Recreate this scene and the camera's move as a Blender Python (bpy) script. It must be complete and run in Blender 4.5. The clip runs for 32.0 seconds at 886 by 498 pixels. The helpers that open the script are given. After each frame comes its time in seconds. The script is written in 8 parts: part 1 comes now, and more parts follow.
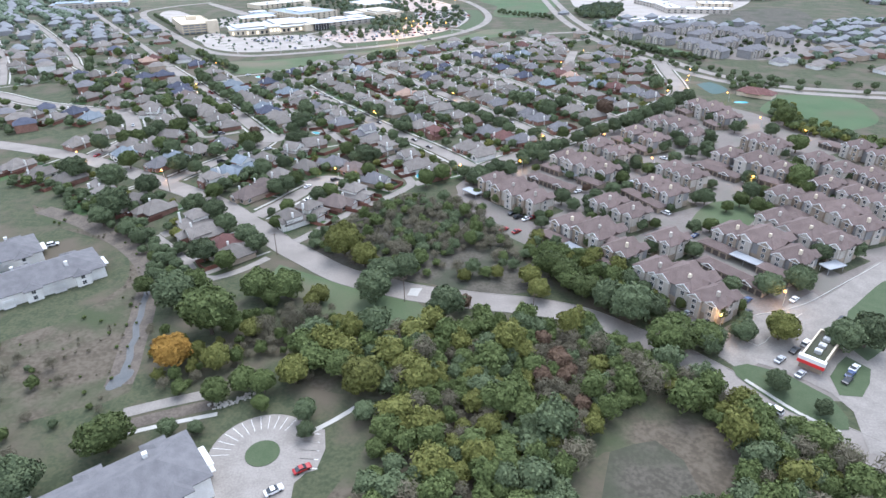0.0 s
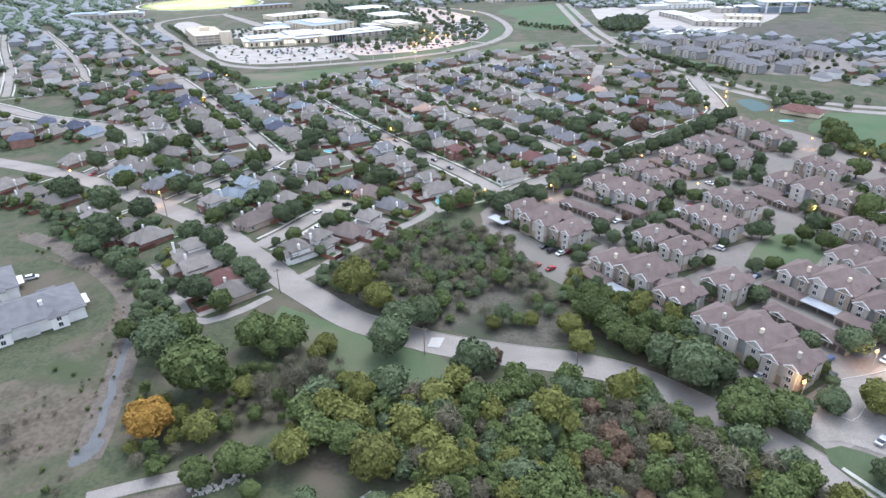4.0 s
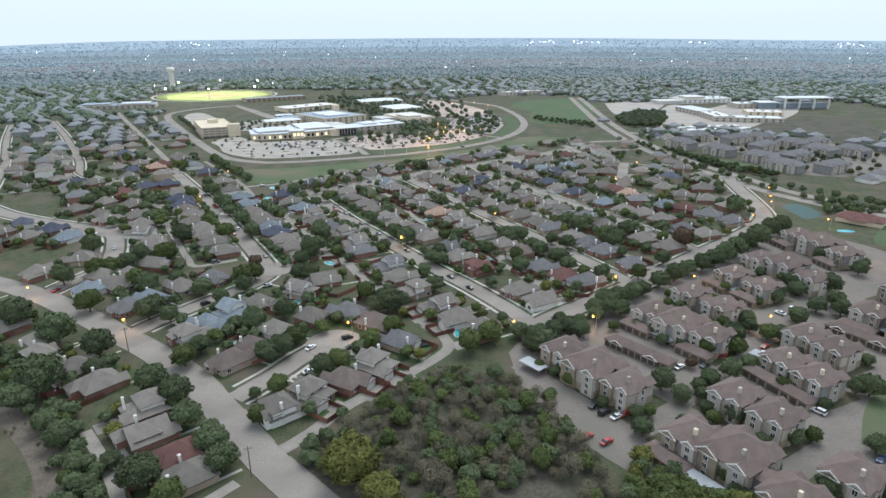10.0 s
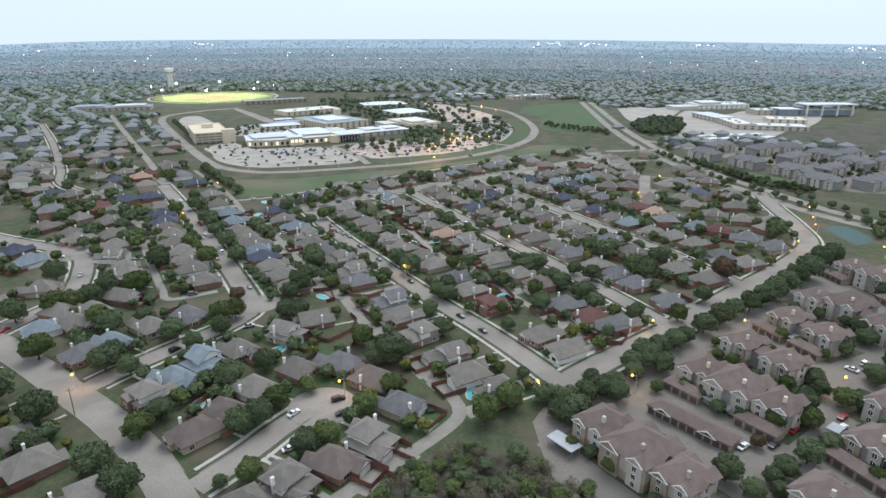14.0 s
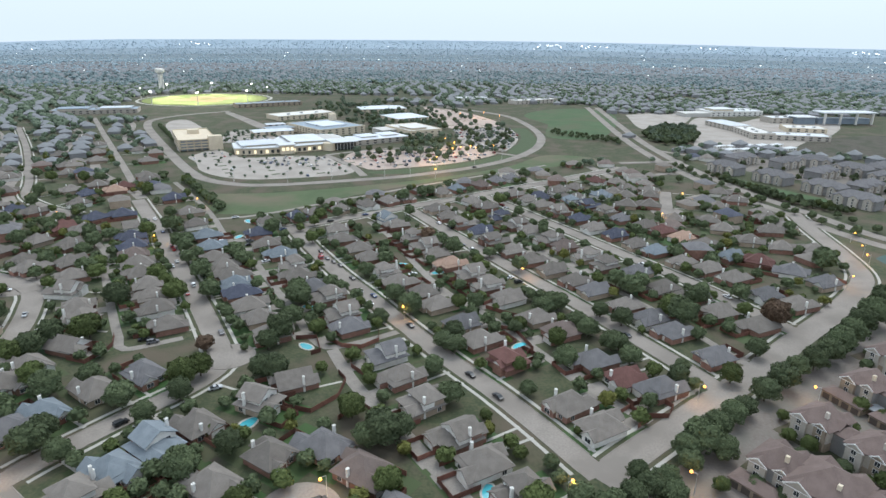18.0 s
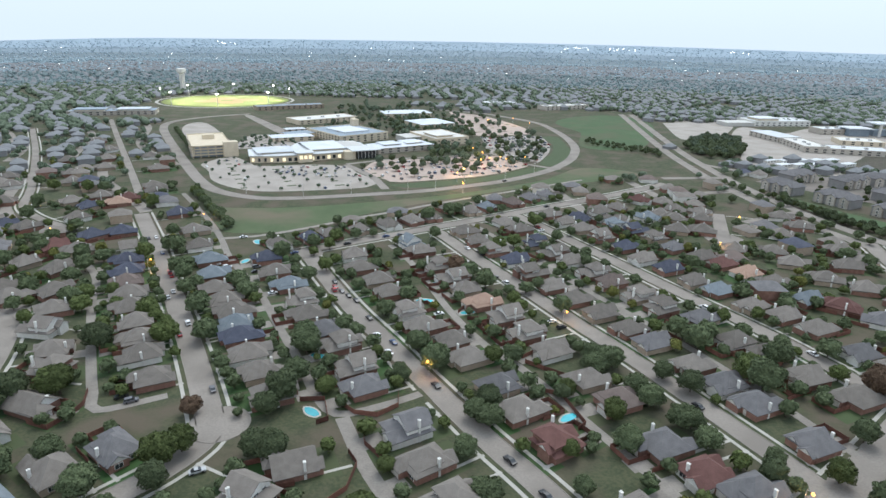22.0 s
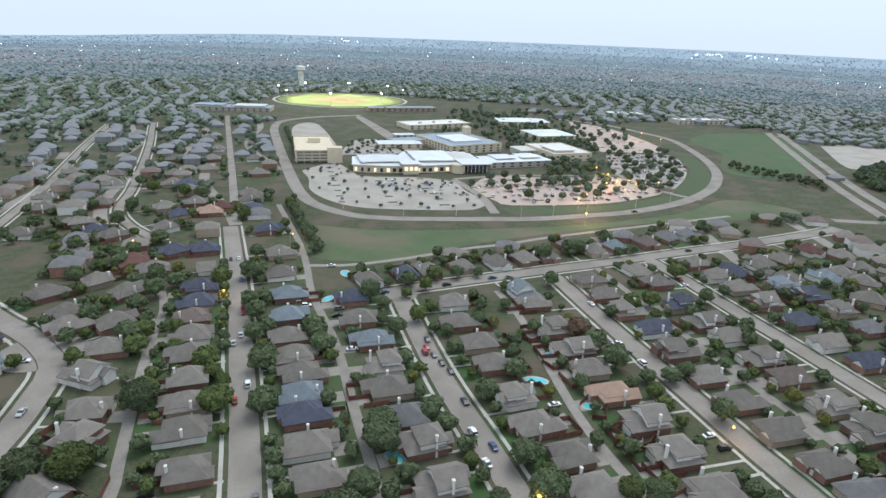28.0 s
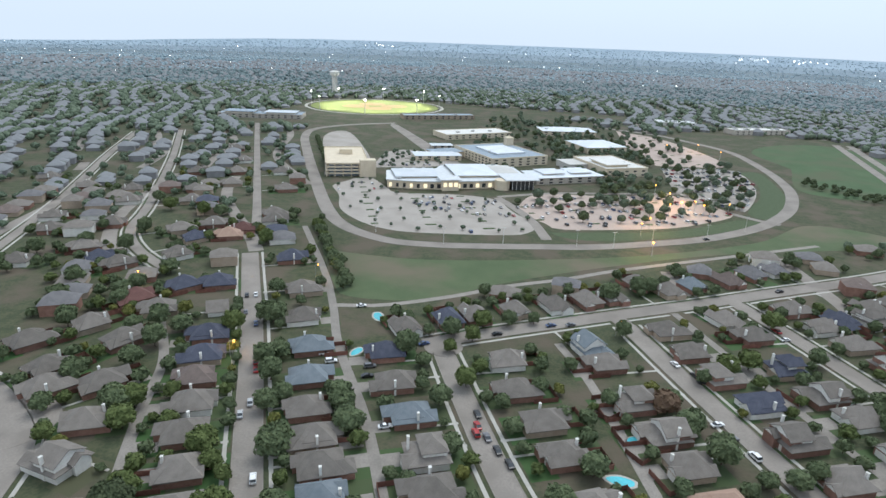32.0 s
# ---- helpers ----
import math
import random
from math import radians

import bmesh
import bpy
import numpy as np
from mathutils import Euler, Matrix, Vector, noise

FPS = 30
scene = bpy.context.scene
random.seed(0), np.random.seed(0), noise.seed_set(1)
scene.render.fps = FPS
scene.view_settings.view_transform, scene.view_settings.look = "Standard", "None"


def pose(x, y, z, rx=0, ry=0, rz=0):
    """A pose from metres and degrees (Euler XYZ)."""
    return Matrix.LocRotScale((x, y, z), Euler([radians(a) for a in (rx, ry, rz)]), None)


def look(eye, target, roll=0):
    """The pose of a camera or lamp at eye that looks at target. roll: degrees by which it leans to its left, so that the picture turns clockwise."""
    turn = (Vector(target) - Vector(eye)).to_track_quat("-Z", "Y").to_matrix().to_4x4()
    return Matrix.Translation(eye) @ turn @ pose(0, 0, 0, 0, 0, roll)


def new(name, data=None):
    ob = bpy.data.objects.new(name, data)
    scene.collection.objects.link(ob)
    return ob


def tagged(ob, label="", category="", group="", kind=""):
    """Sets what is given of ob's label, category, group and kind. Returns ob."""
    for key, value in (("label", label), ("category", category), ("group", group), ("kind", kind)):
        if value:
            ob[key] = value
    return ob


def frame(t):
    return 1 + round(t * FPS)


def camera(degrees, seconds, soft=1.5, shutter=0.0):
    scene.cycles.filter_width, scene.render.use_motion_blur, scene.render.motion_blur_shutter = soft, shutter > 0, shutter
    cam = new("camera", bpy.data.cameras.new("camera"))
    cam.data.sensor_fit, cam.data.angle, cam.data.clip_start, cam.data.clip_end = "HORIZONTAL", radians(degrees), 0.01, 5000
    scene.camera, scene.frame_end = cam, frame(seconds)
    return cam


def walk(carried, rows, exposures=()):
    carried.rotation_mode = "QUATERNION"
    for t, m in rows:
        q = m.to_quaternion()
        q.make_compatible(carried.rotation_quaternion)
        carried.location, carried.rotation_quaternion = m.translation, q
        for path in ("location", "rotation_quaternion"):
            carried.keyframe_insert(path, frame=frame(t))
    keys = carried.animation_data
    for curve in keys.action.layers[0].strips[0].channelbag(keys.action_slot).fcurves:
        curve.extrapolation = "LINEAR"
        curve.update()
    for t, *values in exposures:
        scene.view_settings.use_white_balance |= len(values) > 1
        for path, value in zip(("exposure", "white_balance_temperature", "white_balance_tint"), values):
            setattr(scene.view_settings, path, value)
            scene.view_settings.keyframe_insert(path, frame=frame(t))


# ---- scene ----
cam = camera(72.02, 32.0, soft=1.5)
PATH = [
    (0, pose(-0.00, -0.00, 123.02, 61.768, 0.541, -2.843)),
    (0.5, pose(-0.30, 3.89, 122.76, 61.864, 0.534, -2.596)),
    (1, pose(-0.54, 7.83, 122.31, 61.943, 0.537, -2.366)),
    (1.5, pose(-0.75, 11.68, 121.74, 62.043, 0.545, -2.153)),
    (2, pose(-0.99, 15.62, 120.85, 62.285, 0.468, -1.877)),
    (2.5, pose(-1.38, 19.72, 119.75, 62.527, 0.450, -1.680)),
    (3, pose(-1.85, 23.87, 118.62, 62.667, 0.597, -1.669)),
    (3.5, pose(-2.28, 28.07, 117.73, 62.859, 0.581, -1.471)),
    (5.5, pose(-4.17, 46.06, 117.78, 62.754, 0.476, -1.347)),
    (6, pose(-4.22, 50.46, 117.57, 62.795, 0.420, -1.163)),
    (6.5, pose(-4.29, 54.91, 117.41, 62.827, 0.423, -1.039)),
    (7, pose(-4.36, 59.49, 117.37, 62.823, 0.463, -0.892)),
    (7.5, pose(-4.58, 64.24, 117.57, 63.269, 0.393, -0.815)),
    (8, pose(-4.92, 69.07, 117.63, 66.850, 0.307, -0.793)),
    (8.5, pose(-5.49, 73.74, 117.51, 70.372, 0.146, -0.695)),
    (9, pose(-6.01, 78.10, 117.46, 70.626, 0.056, -0.611)),
    (9.5, pose(-6.33, 82.73, 117.52, 70.549, 0.199, -0.603)),
    (10, pose(-6.55, 87.79, 117.43, 70.527, 0.211, -0.457)),
    (10.5, pose(-6.74, 93.10, 117.31, 70.549, 0.161, -0.365)),
    (11, pose(-6.93, 98.61, 117.29, 70.593, 0.070, -0.218)),
    (11.5, pose(-7.17, 104.28, 117.35, 70.607, 0.038, -0.149)),
    (12, pose(-7.49, 109.83, 117.59, 70.605, 0.034, -0.150)),
    (12.5, pose(-7.84, 115.15, 117.83, 70.601, -0.020, -0.086)),
    (13, pose(-8.21, 120.49, 118.00, 70.639, -0.103, 0.000)),
    (13.5, pose(-8.48, 125.96, 118.07, 70.614, -0.073, 0.026)),
    (14, pose(-8.82, 131.40, 117.93, 70.615, -0.119, -0.011)),
    (14.5, pose(-9.26, 136.88, 117.79, 70.640, -0.170, -0.055)),
    (16.5, pose(-11.37, 160.48, 118.09, 70.661, -0.487, -0.100)),
    (17, pose(-11.62, 166.68, 118.44, 70.641, -0.539, -0.097)),
    (17.5, pose(-11.90, 172.79, 118.63, 70.692, -0.508, -0.099)),
    (18, pose(-12.35, 178.64, 118.77, 70.707, -0.560, -0.100)),
    (18.5, pose(-12.93, 184.23, 118.86, 70.726, -0.596, -0.131)),
    (19, pose(-13.51, 189.86, 118.93, 70.749, -0.577, -0.168)),
    (19.5, pose(-14.05, 195.48, 119.04, 70.754, -0.620, -0.129)),
    (20, pose(-14.63, 201.00, 119.07, 70.764, -0.667, -0.083)),
    (20.5, pose(-15.34, 206.59, 119.15, 70.797, -0.712, -0.099)),
    (21, pose(-16.00, 212.40, 119.33, 70.809, -0.742, 0.033)),
    (21.5, pose(-16.72, 218.28, 119.65, 70.789, -0.964, 1.623)),
    (22, pose(-17.35, 223.81, 119.98, 70.775, -1.033, 2.131)),
    (22.5, pose(-18.02, 229.03, 120.25, 70.798, -1.002, 2.093)),
    (23, pose(-18.94, 234.20, 120.47, 70.830, -1.113, 2.062)),
    (23.5, pose(-19.96, 239.53, 120.80, 70.795, -1.188, 2.765)),
    (24, pose(-20.91, 244.91, 121.14, 70.834, -1.246, 2.857)),
    (24.5, pose(-21.78, 250.13, 121.36, 70.891, -1.269, 2.807)),
    (26.5, pose(-25.62, 271.66, 122.39, 70.701, -1.701, 6.239)),
    (27, pose(-26.69, 276.70, 122.29, 70.622, -1.796, 7.950)),
    (27.5, pose(-27.65, 282.01, 122.12, 70.537, -2.175, 11.436)),
    (28, pose(-28.83, 287.42, 121.85, 70.556, -2.141, 12.664)),
    (28.5, pose(-30.61, 293.04, 121.82, 70.493, -2.416, 13.763)),
    (29, pose(-32.87, 298.90, 121.76, 70.442, -2.539, 14.291)),
    (29.5, pose(-35.47, 305.05, 121.71, 70.438, -2.642, 14.611)),
    (30, pose(-38.21, 311.21, 121.55, 70.425, -2.598, 14.868)),
    (30.5, pose(-40.98, 317.45, 121.44, 70.401, -2.700, 15.168)),
    (31, pose(-43.70, 323.74, 121.40, 70.469, -2.677, 15.440)),
    (31.5, pose(-46.31, 329.94, 121.18, 70.578, -2.474, 15.558)),
    (32, pose(-48.85, 335.92, 120.59, 70.835, -2.103, 15.691)),
]
walk(cam, PATH, [(0, 1.47, 5680, 14), (7.3, 1.46, 5680, 14), (8.8, 1.07, 6070, 9), (10.2, 0.79, 6090, 7), (25, 0.74, 6090, 7), (32, 0.66, 6060, 7)])

# ---------------------------------------------------------------- world, sun, exposure
world = bpy.data.worlds.new("world")
scene.world = world
world.use_nodes = True
wn, wl = world.node_tree.nodes, world.node_tree.links
wn.clear()
SUN_EL, SUN_ROT = radians(28), radians(200)
sky = wn.new("ShaderNodeTexSky")
sky.sky_type, sky.sun_disc = "NISHITA", False
sky.sun_elevation, sky.sun_rotation = SUN_EL, SUN_ROT
sky.air_density, sky.dust_density, sky.ozone_density = 1.0, 3.0, 1.5
cloud = wn.new("ShaderNodeRGB")
cloud.outputs[0].default_value = (5.35, 5.95, 6.75, 1)
mixer = wn.new("ShaderNodeMixRGB")
mixer.inputs[0].default_value = 0.88
bg = wn.new("ShaderNodeBackground")
bg.inputs[1].default_value = 0.1
wout = wn.new("ShaderNodeOutputWorld")
wl.new(sky.outputs[0], mixer.inputs[1])
wl.new(cloud.outputs[0], mixer.inputs[2])
wl.new(mixer.outputs[0], bg.inputs[0])
wl.new(bg.outputs[0], wout.inputs[0])
sun = new("sun", bpy.data.lights.new("sun", "SUN"))
sun.data.energy, sun.data.angle, sun.data.color = 1.4, radians(40), (1.0, 0.96, 0.9)
sun.matrix_world = look((0, 0, 300), (0 - 90 * math.sin(SUN_ROT + math.pi), 0 - 90 * math.cos(SUN_ROT + math.pi), 150))

FLOOD = 210000


# ---------------------------------------------------------------- materials
def material(name, a, b, scale=0.6, rough=0.9, fine=6.0, bump=0.25, spread=0.0, metal=0.0, c=None, cscale=0.05, spec=0.3, hard=0.25):
    """Two tones mixed by coarse and fine noise; c is a third tone in wide patches; spread varies brightness from object to object."""
    m = bpy.data.materials.new(name)
    m.use_nodes = True
    n, l = m.node_tree.nodes, m.node_tree.links
    bsdf = n["Principled BSDF"]
    co = n.new("ShaderNodeTexCoord")
    n1, n2 = n.new("ShaderNodeTexNoise"), n.new("ShaderNodeTexNoise")
    n1.inputs["Scale"].default_value, n1.inputs["Detail"].default_value = scale, 5
    n2.inputs["Scale"].default_value, n2.inputs["Detail"].default_value = fine, 3
    geo = n.new("ShaderNodeNewGeometry")
    l.new(geo.outputs["Position"], n1.inputs["Vector"])
    l.new(geo.outputs["Position"], n2.inputs["Vector"])
    add = n.new("ShaderNodeMath")
    add.operation = "ADD"
    l.new(n1.outputs["Fac"], add.inputs[0])
    l.new(n2.outputs["Fac"], add.inputs[1])
    ramp = n.new("ShaderNodeMapRange")
    ramp.inputs[1].default_value, ramp.inputs[2].default_value = 1 - hard, 1 + hard
    l.new(add.outputs[0], ramp.inputs[0])
    mix = n.new("ShaderNodeMixRGB")
    mix.inputs[1].default_value, mix.inputs[2].default_value = (*a, 1), (*b, 1)
    l.new(ramp.outputs[0], mix.inputs[0])
    colour = mix.outputs[0]
    if c:
        n3 = n.new("ShaderNodeTexNoise")
        n3.inputs["Scale"].default_value, n3.inputs["Detail"].default_value = cscale, 6
        l.new(geo.outputs["Position"], n3.inputs["Vector"])
        r3 = n.new("ShaderNodeMapRange")
        r3.inputs[1].default_value, r3.inputs[2].default_value = 0.47, 0.62
        l.new(n3.outputs["Fac"], r3.inputs[0])
        m3 = n.new("ShaderNodeMixRGB")
        m3.inputs[2].default_value = (*c, 1)
        l.new(r3.outputs[0], m3.inputs[0])
        l.new(colour, m3.inputs[1])
        colour = m3.outputs[0]
    if spread:
        info = n.new("ShaderNodeObjectInfo")
        r4 = n.new("ShaderNodeMapRange")
        r4.inputs[3].default_value, r4.inputs[4].default_value = 1 - spread, 1 + spread
        l.new(info.outputs["Random"], r4.inputs[0])
        hsv = n.new("ShaderNodeHueSaturation")
        l.new(r4.outputs[0], hsv.inputs["Value"])
        l.new(colour, hsv.inputs["Color"])
        colour = hsv.outputs[0]
    l.new(colour, bsdf.inputs["Base Color"])
    bsdf.inputs["Roughness"].default_value, bsdf.inputs["Metallic"].default_value = rough, metal
    bsdf.inputs["Specular IOR Level"].default_value = spec
    if bump:
        bp = n.new("ShaderNodeBump")
        bp.inputs["Strength"].default_value, bp.inputs["Distance"].default_value = bump, 0.15
        l.new(n2.outputs["Fac"], bp.inputs["Height"])
        l.new(bp.outputs[0], bsdf.inputs["Normal"])
    return m


def leafy(name, a, b, spread=0.25):
    """Foliage: every clump has its own tone, and every tree its own brightness."""
    m = bpy.data.materials.new(name)
    m.use_nodes = True
    n, l = m.node_tree.nodes, m.node_tree.links
    bsdf = n["Principled BSDF"]
    geo, info = n.new("ShaderNodeNewGeometry"), n.new("ShaderNodeObjectInfo")
    mix = n.new("ShaderNodeMixRGB")
    mix.inputs[1].default_value, mix.inputs[2].default_value = (*a, 1), (*b, 1)
    l.new(geo.outputs["Random Per Island"], mix.inputs[0])
    r4 = n.new("ShaderNodeMapRange")
    r4.inputs[3].default_value, r4.inputs[4].default_value = 1 - spread, 1 + spread
    l.new(info.outputs["Random"], r4.inputs[0])
    hsv = n.new("ShaderNodeHueSaturation")
    l.new(r4.outputs[0], hsv.inputs["Value"])
    l.new(mix.outputs[0], hsv.inputs["Color"])
    l.new(hsv.outputs[0], bsdf.inputs["Base Color"])
    bsdf.inputs["Roughness"].default_value = 0.75
    bsdf.inputs["Specular IOR Level"].default_value = 0.15
    return m


def glow(name, colour, strength):
    m = bpy.data.materials.new(name)
    m.use_nodes = True
    bsdf = m.node_tree.nodes["Principled BSDF"]
    bsdf.inputs["Base Color"].default_value = (*colour, 1)
    bsdf.inputs["Emission Color"].default_value = (*colour, 1)
    bsdf.inputs["Emission Strength"].default_value = strength
    return m


MAT = {
    "grass": material("grass", (0.046, 0.057, 0.03), (0.078, 0.083, 0.046), 0.22, 1, 0.9, 0.6, c=(0.1, 0.084, 0.06), cscale=0.04, hard=0.16),
    "lawn": material("lawn", (0.042, 0.066, 0.027), (0.063, 0.085, 0.038), 0.4, 1, 3.0, 0.4, 0.25),
    "field": material("field", (0.068, 0.097, 0.047), (0.095, 0.12, 0.062), 0.06, 1, 1.5, 0.4, c=(0.136, 0.12, 0.082), cscale=0.014),
    "scrub": material("scrub", (0.078, 0.064, 0.046), (0.118, 0.1, 0.074), 0.18, 1, 0.7, 0.9, c=(0.056, 0.068, 0.034), cscale=0.035, hard=0.14),
    "bare": material("bare_earth", (0.064, 0.058, 0.044), (0.098, 0.088, 0.069), 0.2, 1, 0.8, 0.5, hard=0.16, c=(0.055, 0.06, 0.038), cscale=0.04),
    "sward": material("green_sward", (0.058, 0.096, 0.044), (0.078, 0.118, 0.057), 0.05, 1, 1.5, 0.3, c=(0.085, 0.1, 0.055), cscale=0.02),
    "mown": material("mown_grass", (0.06, 0.085, 0.042), (0.08, 0.102, 0.056), 0.3, 1, 3, 0.3),
    "turf": material("ball_turf", (0.17, 0.2, 0.06), (0.2, 0.23, 0.075), 0.1, 1, 2, 0.2),
    "clay": material("infield_clay", (0.3, 0.2, 0.1), (0.34, 0.24, 0.13), 0.1, 1, 2, 0.2),
    "road": material("road_concrete", (0.215, 0.192, 0.168), (0.278, 0.25, 0.222), 0.12, 0.9, 1.4, 0.15, c=(0.2, 0.178, 0.156), cscale=0.06),
    "lane": material("lane_concrete", (0.202, 0.182, 0.16), (0.275, 0.251, 0.223), 0.2, 0.9, 1.8, 0.15, 0.08),
    "walkway": material("sidewalk_concrete", (0.348, 0.332, 0.3), (0.435, 0.419, 0.379), 0.3, 0.9, 2.5, 0.15),
    "lot": material("parking_concrete", (0.31, 0.28, 0.248), (0.38, 0.348, 0.312), 0.1, 0.9, 1.0, 0.15, c=(0.29, 0.262, 0.232), cscale=0.05),
    "aptlot": material("apartment_concrete", (0.15, 0.13, 0.114), (0.205, 0.18, 0.16), 0.12, 0.9, 1.0, 0.15, c=(0.15, 0.14, 0.118), cscale=0.06),
    "court": material("court_surface", (0.045, 0.085, 0.08), (0.06, 0.1, 0.095), 0.2, 0.8, 2, 0.05),
    "rock": material("pale_rock", (0.3, 0.28, 0.25), (0.42, 0.4, 0.36), 0.8, 0.9, 4, 0.4),
    "mud": material("dark_mud", (0.085, 0.07, 0.055), (0.13, 0.108, 0.085), 0.25, 0.8, 1.2, 0.5, hard=0.16),
    "pinklot": material("pink_parking_concrete", (0.36, 0.29, 0.25), (0.43, 0.35, 0.3), 0.08, 0.9, 1.0, 0.15),
    "asphalt": material("asphalt_patch", (0.2, 0.2, 0.21), (0.25, 0.25, 0.26), 0.3, 0.9, 3, 0.2),
    "brick": material("brick", (0.2, 0.105, 0.08), (0.29, 0.17, 0.13), 0.6, 0.9, 7, 0.3, 0.22),
    "tanbrick": material("tan_brick", (0.33, 0.26, 0.2), (0.42, 0.34, 0.26), 0.6, 0.9, 7, 0.3, 0.15),
    "siding": material("siding", (0.62, 0.6, 0.56), (0.74, 0.73, 0.69), 0.5, 0.7, 4, 0.1, 0.08),
    "trim": material("white_trim", (0.66, 0.65, 0.62), (0.76, 0.75, 0.72), 0.8, 0.6, 5, 0.05),
    "door": material("garage_door", (0.55, 0.52, 0.47), (0.66, 0.63, 0.58), 0.8, 0.6, 5, 0.05, 0.15),
    "darkdoor": material("dark_garage_door", (0.075, 0.06, 0.052), (0.1, 0.085, 0.075), 0.8, 0.6, 5, 0.05),
    "glass": material("window_glass", (0.03, 0.035, 0.04), (0.05, 0.055, 0.06), 0.8, 0.12, 3, 0, spec=0.6),
    "fence": material("fence_boards", (0.13, 0.058, 0.043), (0.2, 0.095, 0.07), 0.6, 0.95, 5, 0.3, 0.45),
    "bark": material("bark", (0.07, 0.055, 0.043), (0.12, 0.1, 0.08), 0.8, 1, 6, 0.4),
    "pool": material("pool_water", (0.07, 0.38, 0.44), (0.1, 0.47, 0.53), 0.4, 0.08, 2, 0.05, 0.2, spec=0.6),
    "water": material("creek_water", (0.06, 0.065, 0.065), (0.1, 0.1, 0.095), 0.3, 0.45, 2, 0.1, spec=0.6),
    "aptwall": material("grey_siding", (0.38, 0.345, 0.295), (0.47, 0.43, 0.375), 0.4, 0.8, 4, 0.1, 0.15),
    "aptdark": material("blue_grey_siding", (0.2, 0.197, 0.195), (0.265, 0.258, 0.25), 0.4, 0.8, 4, 0.1, 0.12),
    "aptstone": material("tan_stone", (0.25, 0.2, 0.15), (0.34, 0.28, 0.21), 0.5, 0.9, 5, 0.3, 0.12),
    "aptroof": material("brown_shingle", (0.125, 0.093, 0.082), (0.172, 0.131, 0.118), 0.35, 0.95, 5, 0.35, 0.1),
    "carport": material("white_sheet_metal", (0.5, 0.52, 0.53), (0.62, 0.64, 0.65), 0.3, 0.45, 3, 0.05),
    "greymetal": material("grey_sheet_metal", (0.27, 0.285, 0.3), (0.35, 0.365, 0.38), 0.3, 0.5, 3, 0.05),
    "tanwall": material("cream_precast", (0.55, 0.47, 0.35), (0.64, 0.56, 0.43), 0.2, 0.8, 3, 0.1),
    "metalroof": material("pale_metal_roof", (0.5, 0.53, 0.56), (0.62, 0.65, 0.68), 0.08, 0.4, 2, 0.03, 0.1),
    "flatroof": material("pale_flat_roof", (0.5, 0.49, 0.46), (0.6, 0.59, 0.56), 0.08, 0.8, 2, 0.05, 0.12),
    "bluegrey": material("blue_grey_panel", (0.2, 0.25, 0.3), (0.28, 0.33, 0.38), 0.1, 0.5, 2, 0.05),
    "steel": material("galvanised_steel", (0.4, 0.4, 0.4), (0.5, 0.5, 0.5), 1, 0.5, 4, 0.02, metal=0.4),
    "timber": material("timber_pole", (0.12, 0.09, 0.07), (0.17, 0.13, 0.1), 1, 0.9, 5, 0.2),
    "rubber": material("tyre_rubber", (0.02, 0.02, 0.02), (0.03, 0.03, 0.03), 2, 0.8, 6, 0),
    "redpaint": material("red_sign_panel", (0.6, 0.03, 0.03), (0.68, 0.05, 0.05), 1, 0.5, 4, 0),
    # far land: distance haze is put into these five base colours
    "farland": material("faint_haze_fields", (0.1, 0.125, 0.11), (0.15, 0.165, 0.15), 0.006, 1, 0.05, 0),
    "hazeland": material("haze_tinted_fields", (0.19, 0.235, 0.25), (0.235, 0.275, 0.29), 0.005, 1, 0.03, 0),
    "outerhaze": material("outer_haze_fields", (0.13, 0.17, 0.19), (0.18, 0.22, 0.24), 0.004, 1, 0.02, 0),
    "distance": material("skyline_haze_land", (0.25, 0.32, 0.38), (0.3, 0.37, 0.43), 0.003, 1, 0.02, 0),
    "hazerise": material("haze_tinted_rise", (0.18, 0.23, 0.27), (0.23, 0.285, 0.32), 0.003, 1, 0.02, 0),
    "hallglow": glow("lit_window", (1.0, 0.84, 0.55), 0.5),
    "lampglow": glow("sodium_lamp", (1.0, 0.42, 0.06), 2.6),
    "whiteglow": glow("white_lamp", (1.0, 0.95, 0.8), 16),
    "farglow": glow("far_white_lamp", (1.0, 0.98, 0.92), 3),
}
ROOF = [material("grey_shingle", (0.142, 0.127, 0.112), (0.2, 0.18, 0.16), 0.4, 0.95, 5, 0.35, 0.2),
        material("dark_grey_shingle", (0.115, 0.112, 0.115), (0.165, 0.16, 0.162), 0.4, 0.95, 5, 0.35, 0.12),
        material("navy_shingle", (0.05, 0.055, 0.078), (0.082, 0.088, 0.115), 0.4, 0.95, 5, 0.35, 0.12),
        material("blue_grey_shingle", (0.14, 0.165, 0.185), (0.2, 0.225, 0.245), 0.4, 0.95, 5, 0.35, 0.1),
        material("red_brown_shingle", (0.1, 0.05, 0.044), (0.145, 0.076, 0.066), 0.4, 0.95, 5, 0.35, 0.15),
        material("brown_roof_shingle", (0.12, 0.095, 0.085), (0.17, 0.135, 0.12), 0.4, 0.95, 5, 0.35, 0.1),
        material("tan_shingle", (0.3, 0.2, 0.15), (0.37, 0.26, 0.2), 0.4, 0.95, 5, 0.35, 0.1)]
ROOF_WORD = ["grey", "dark grey", "navy", "blue-grey", "red-brown", "brown", "tan"]
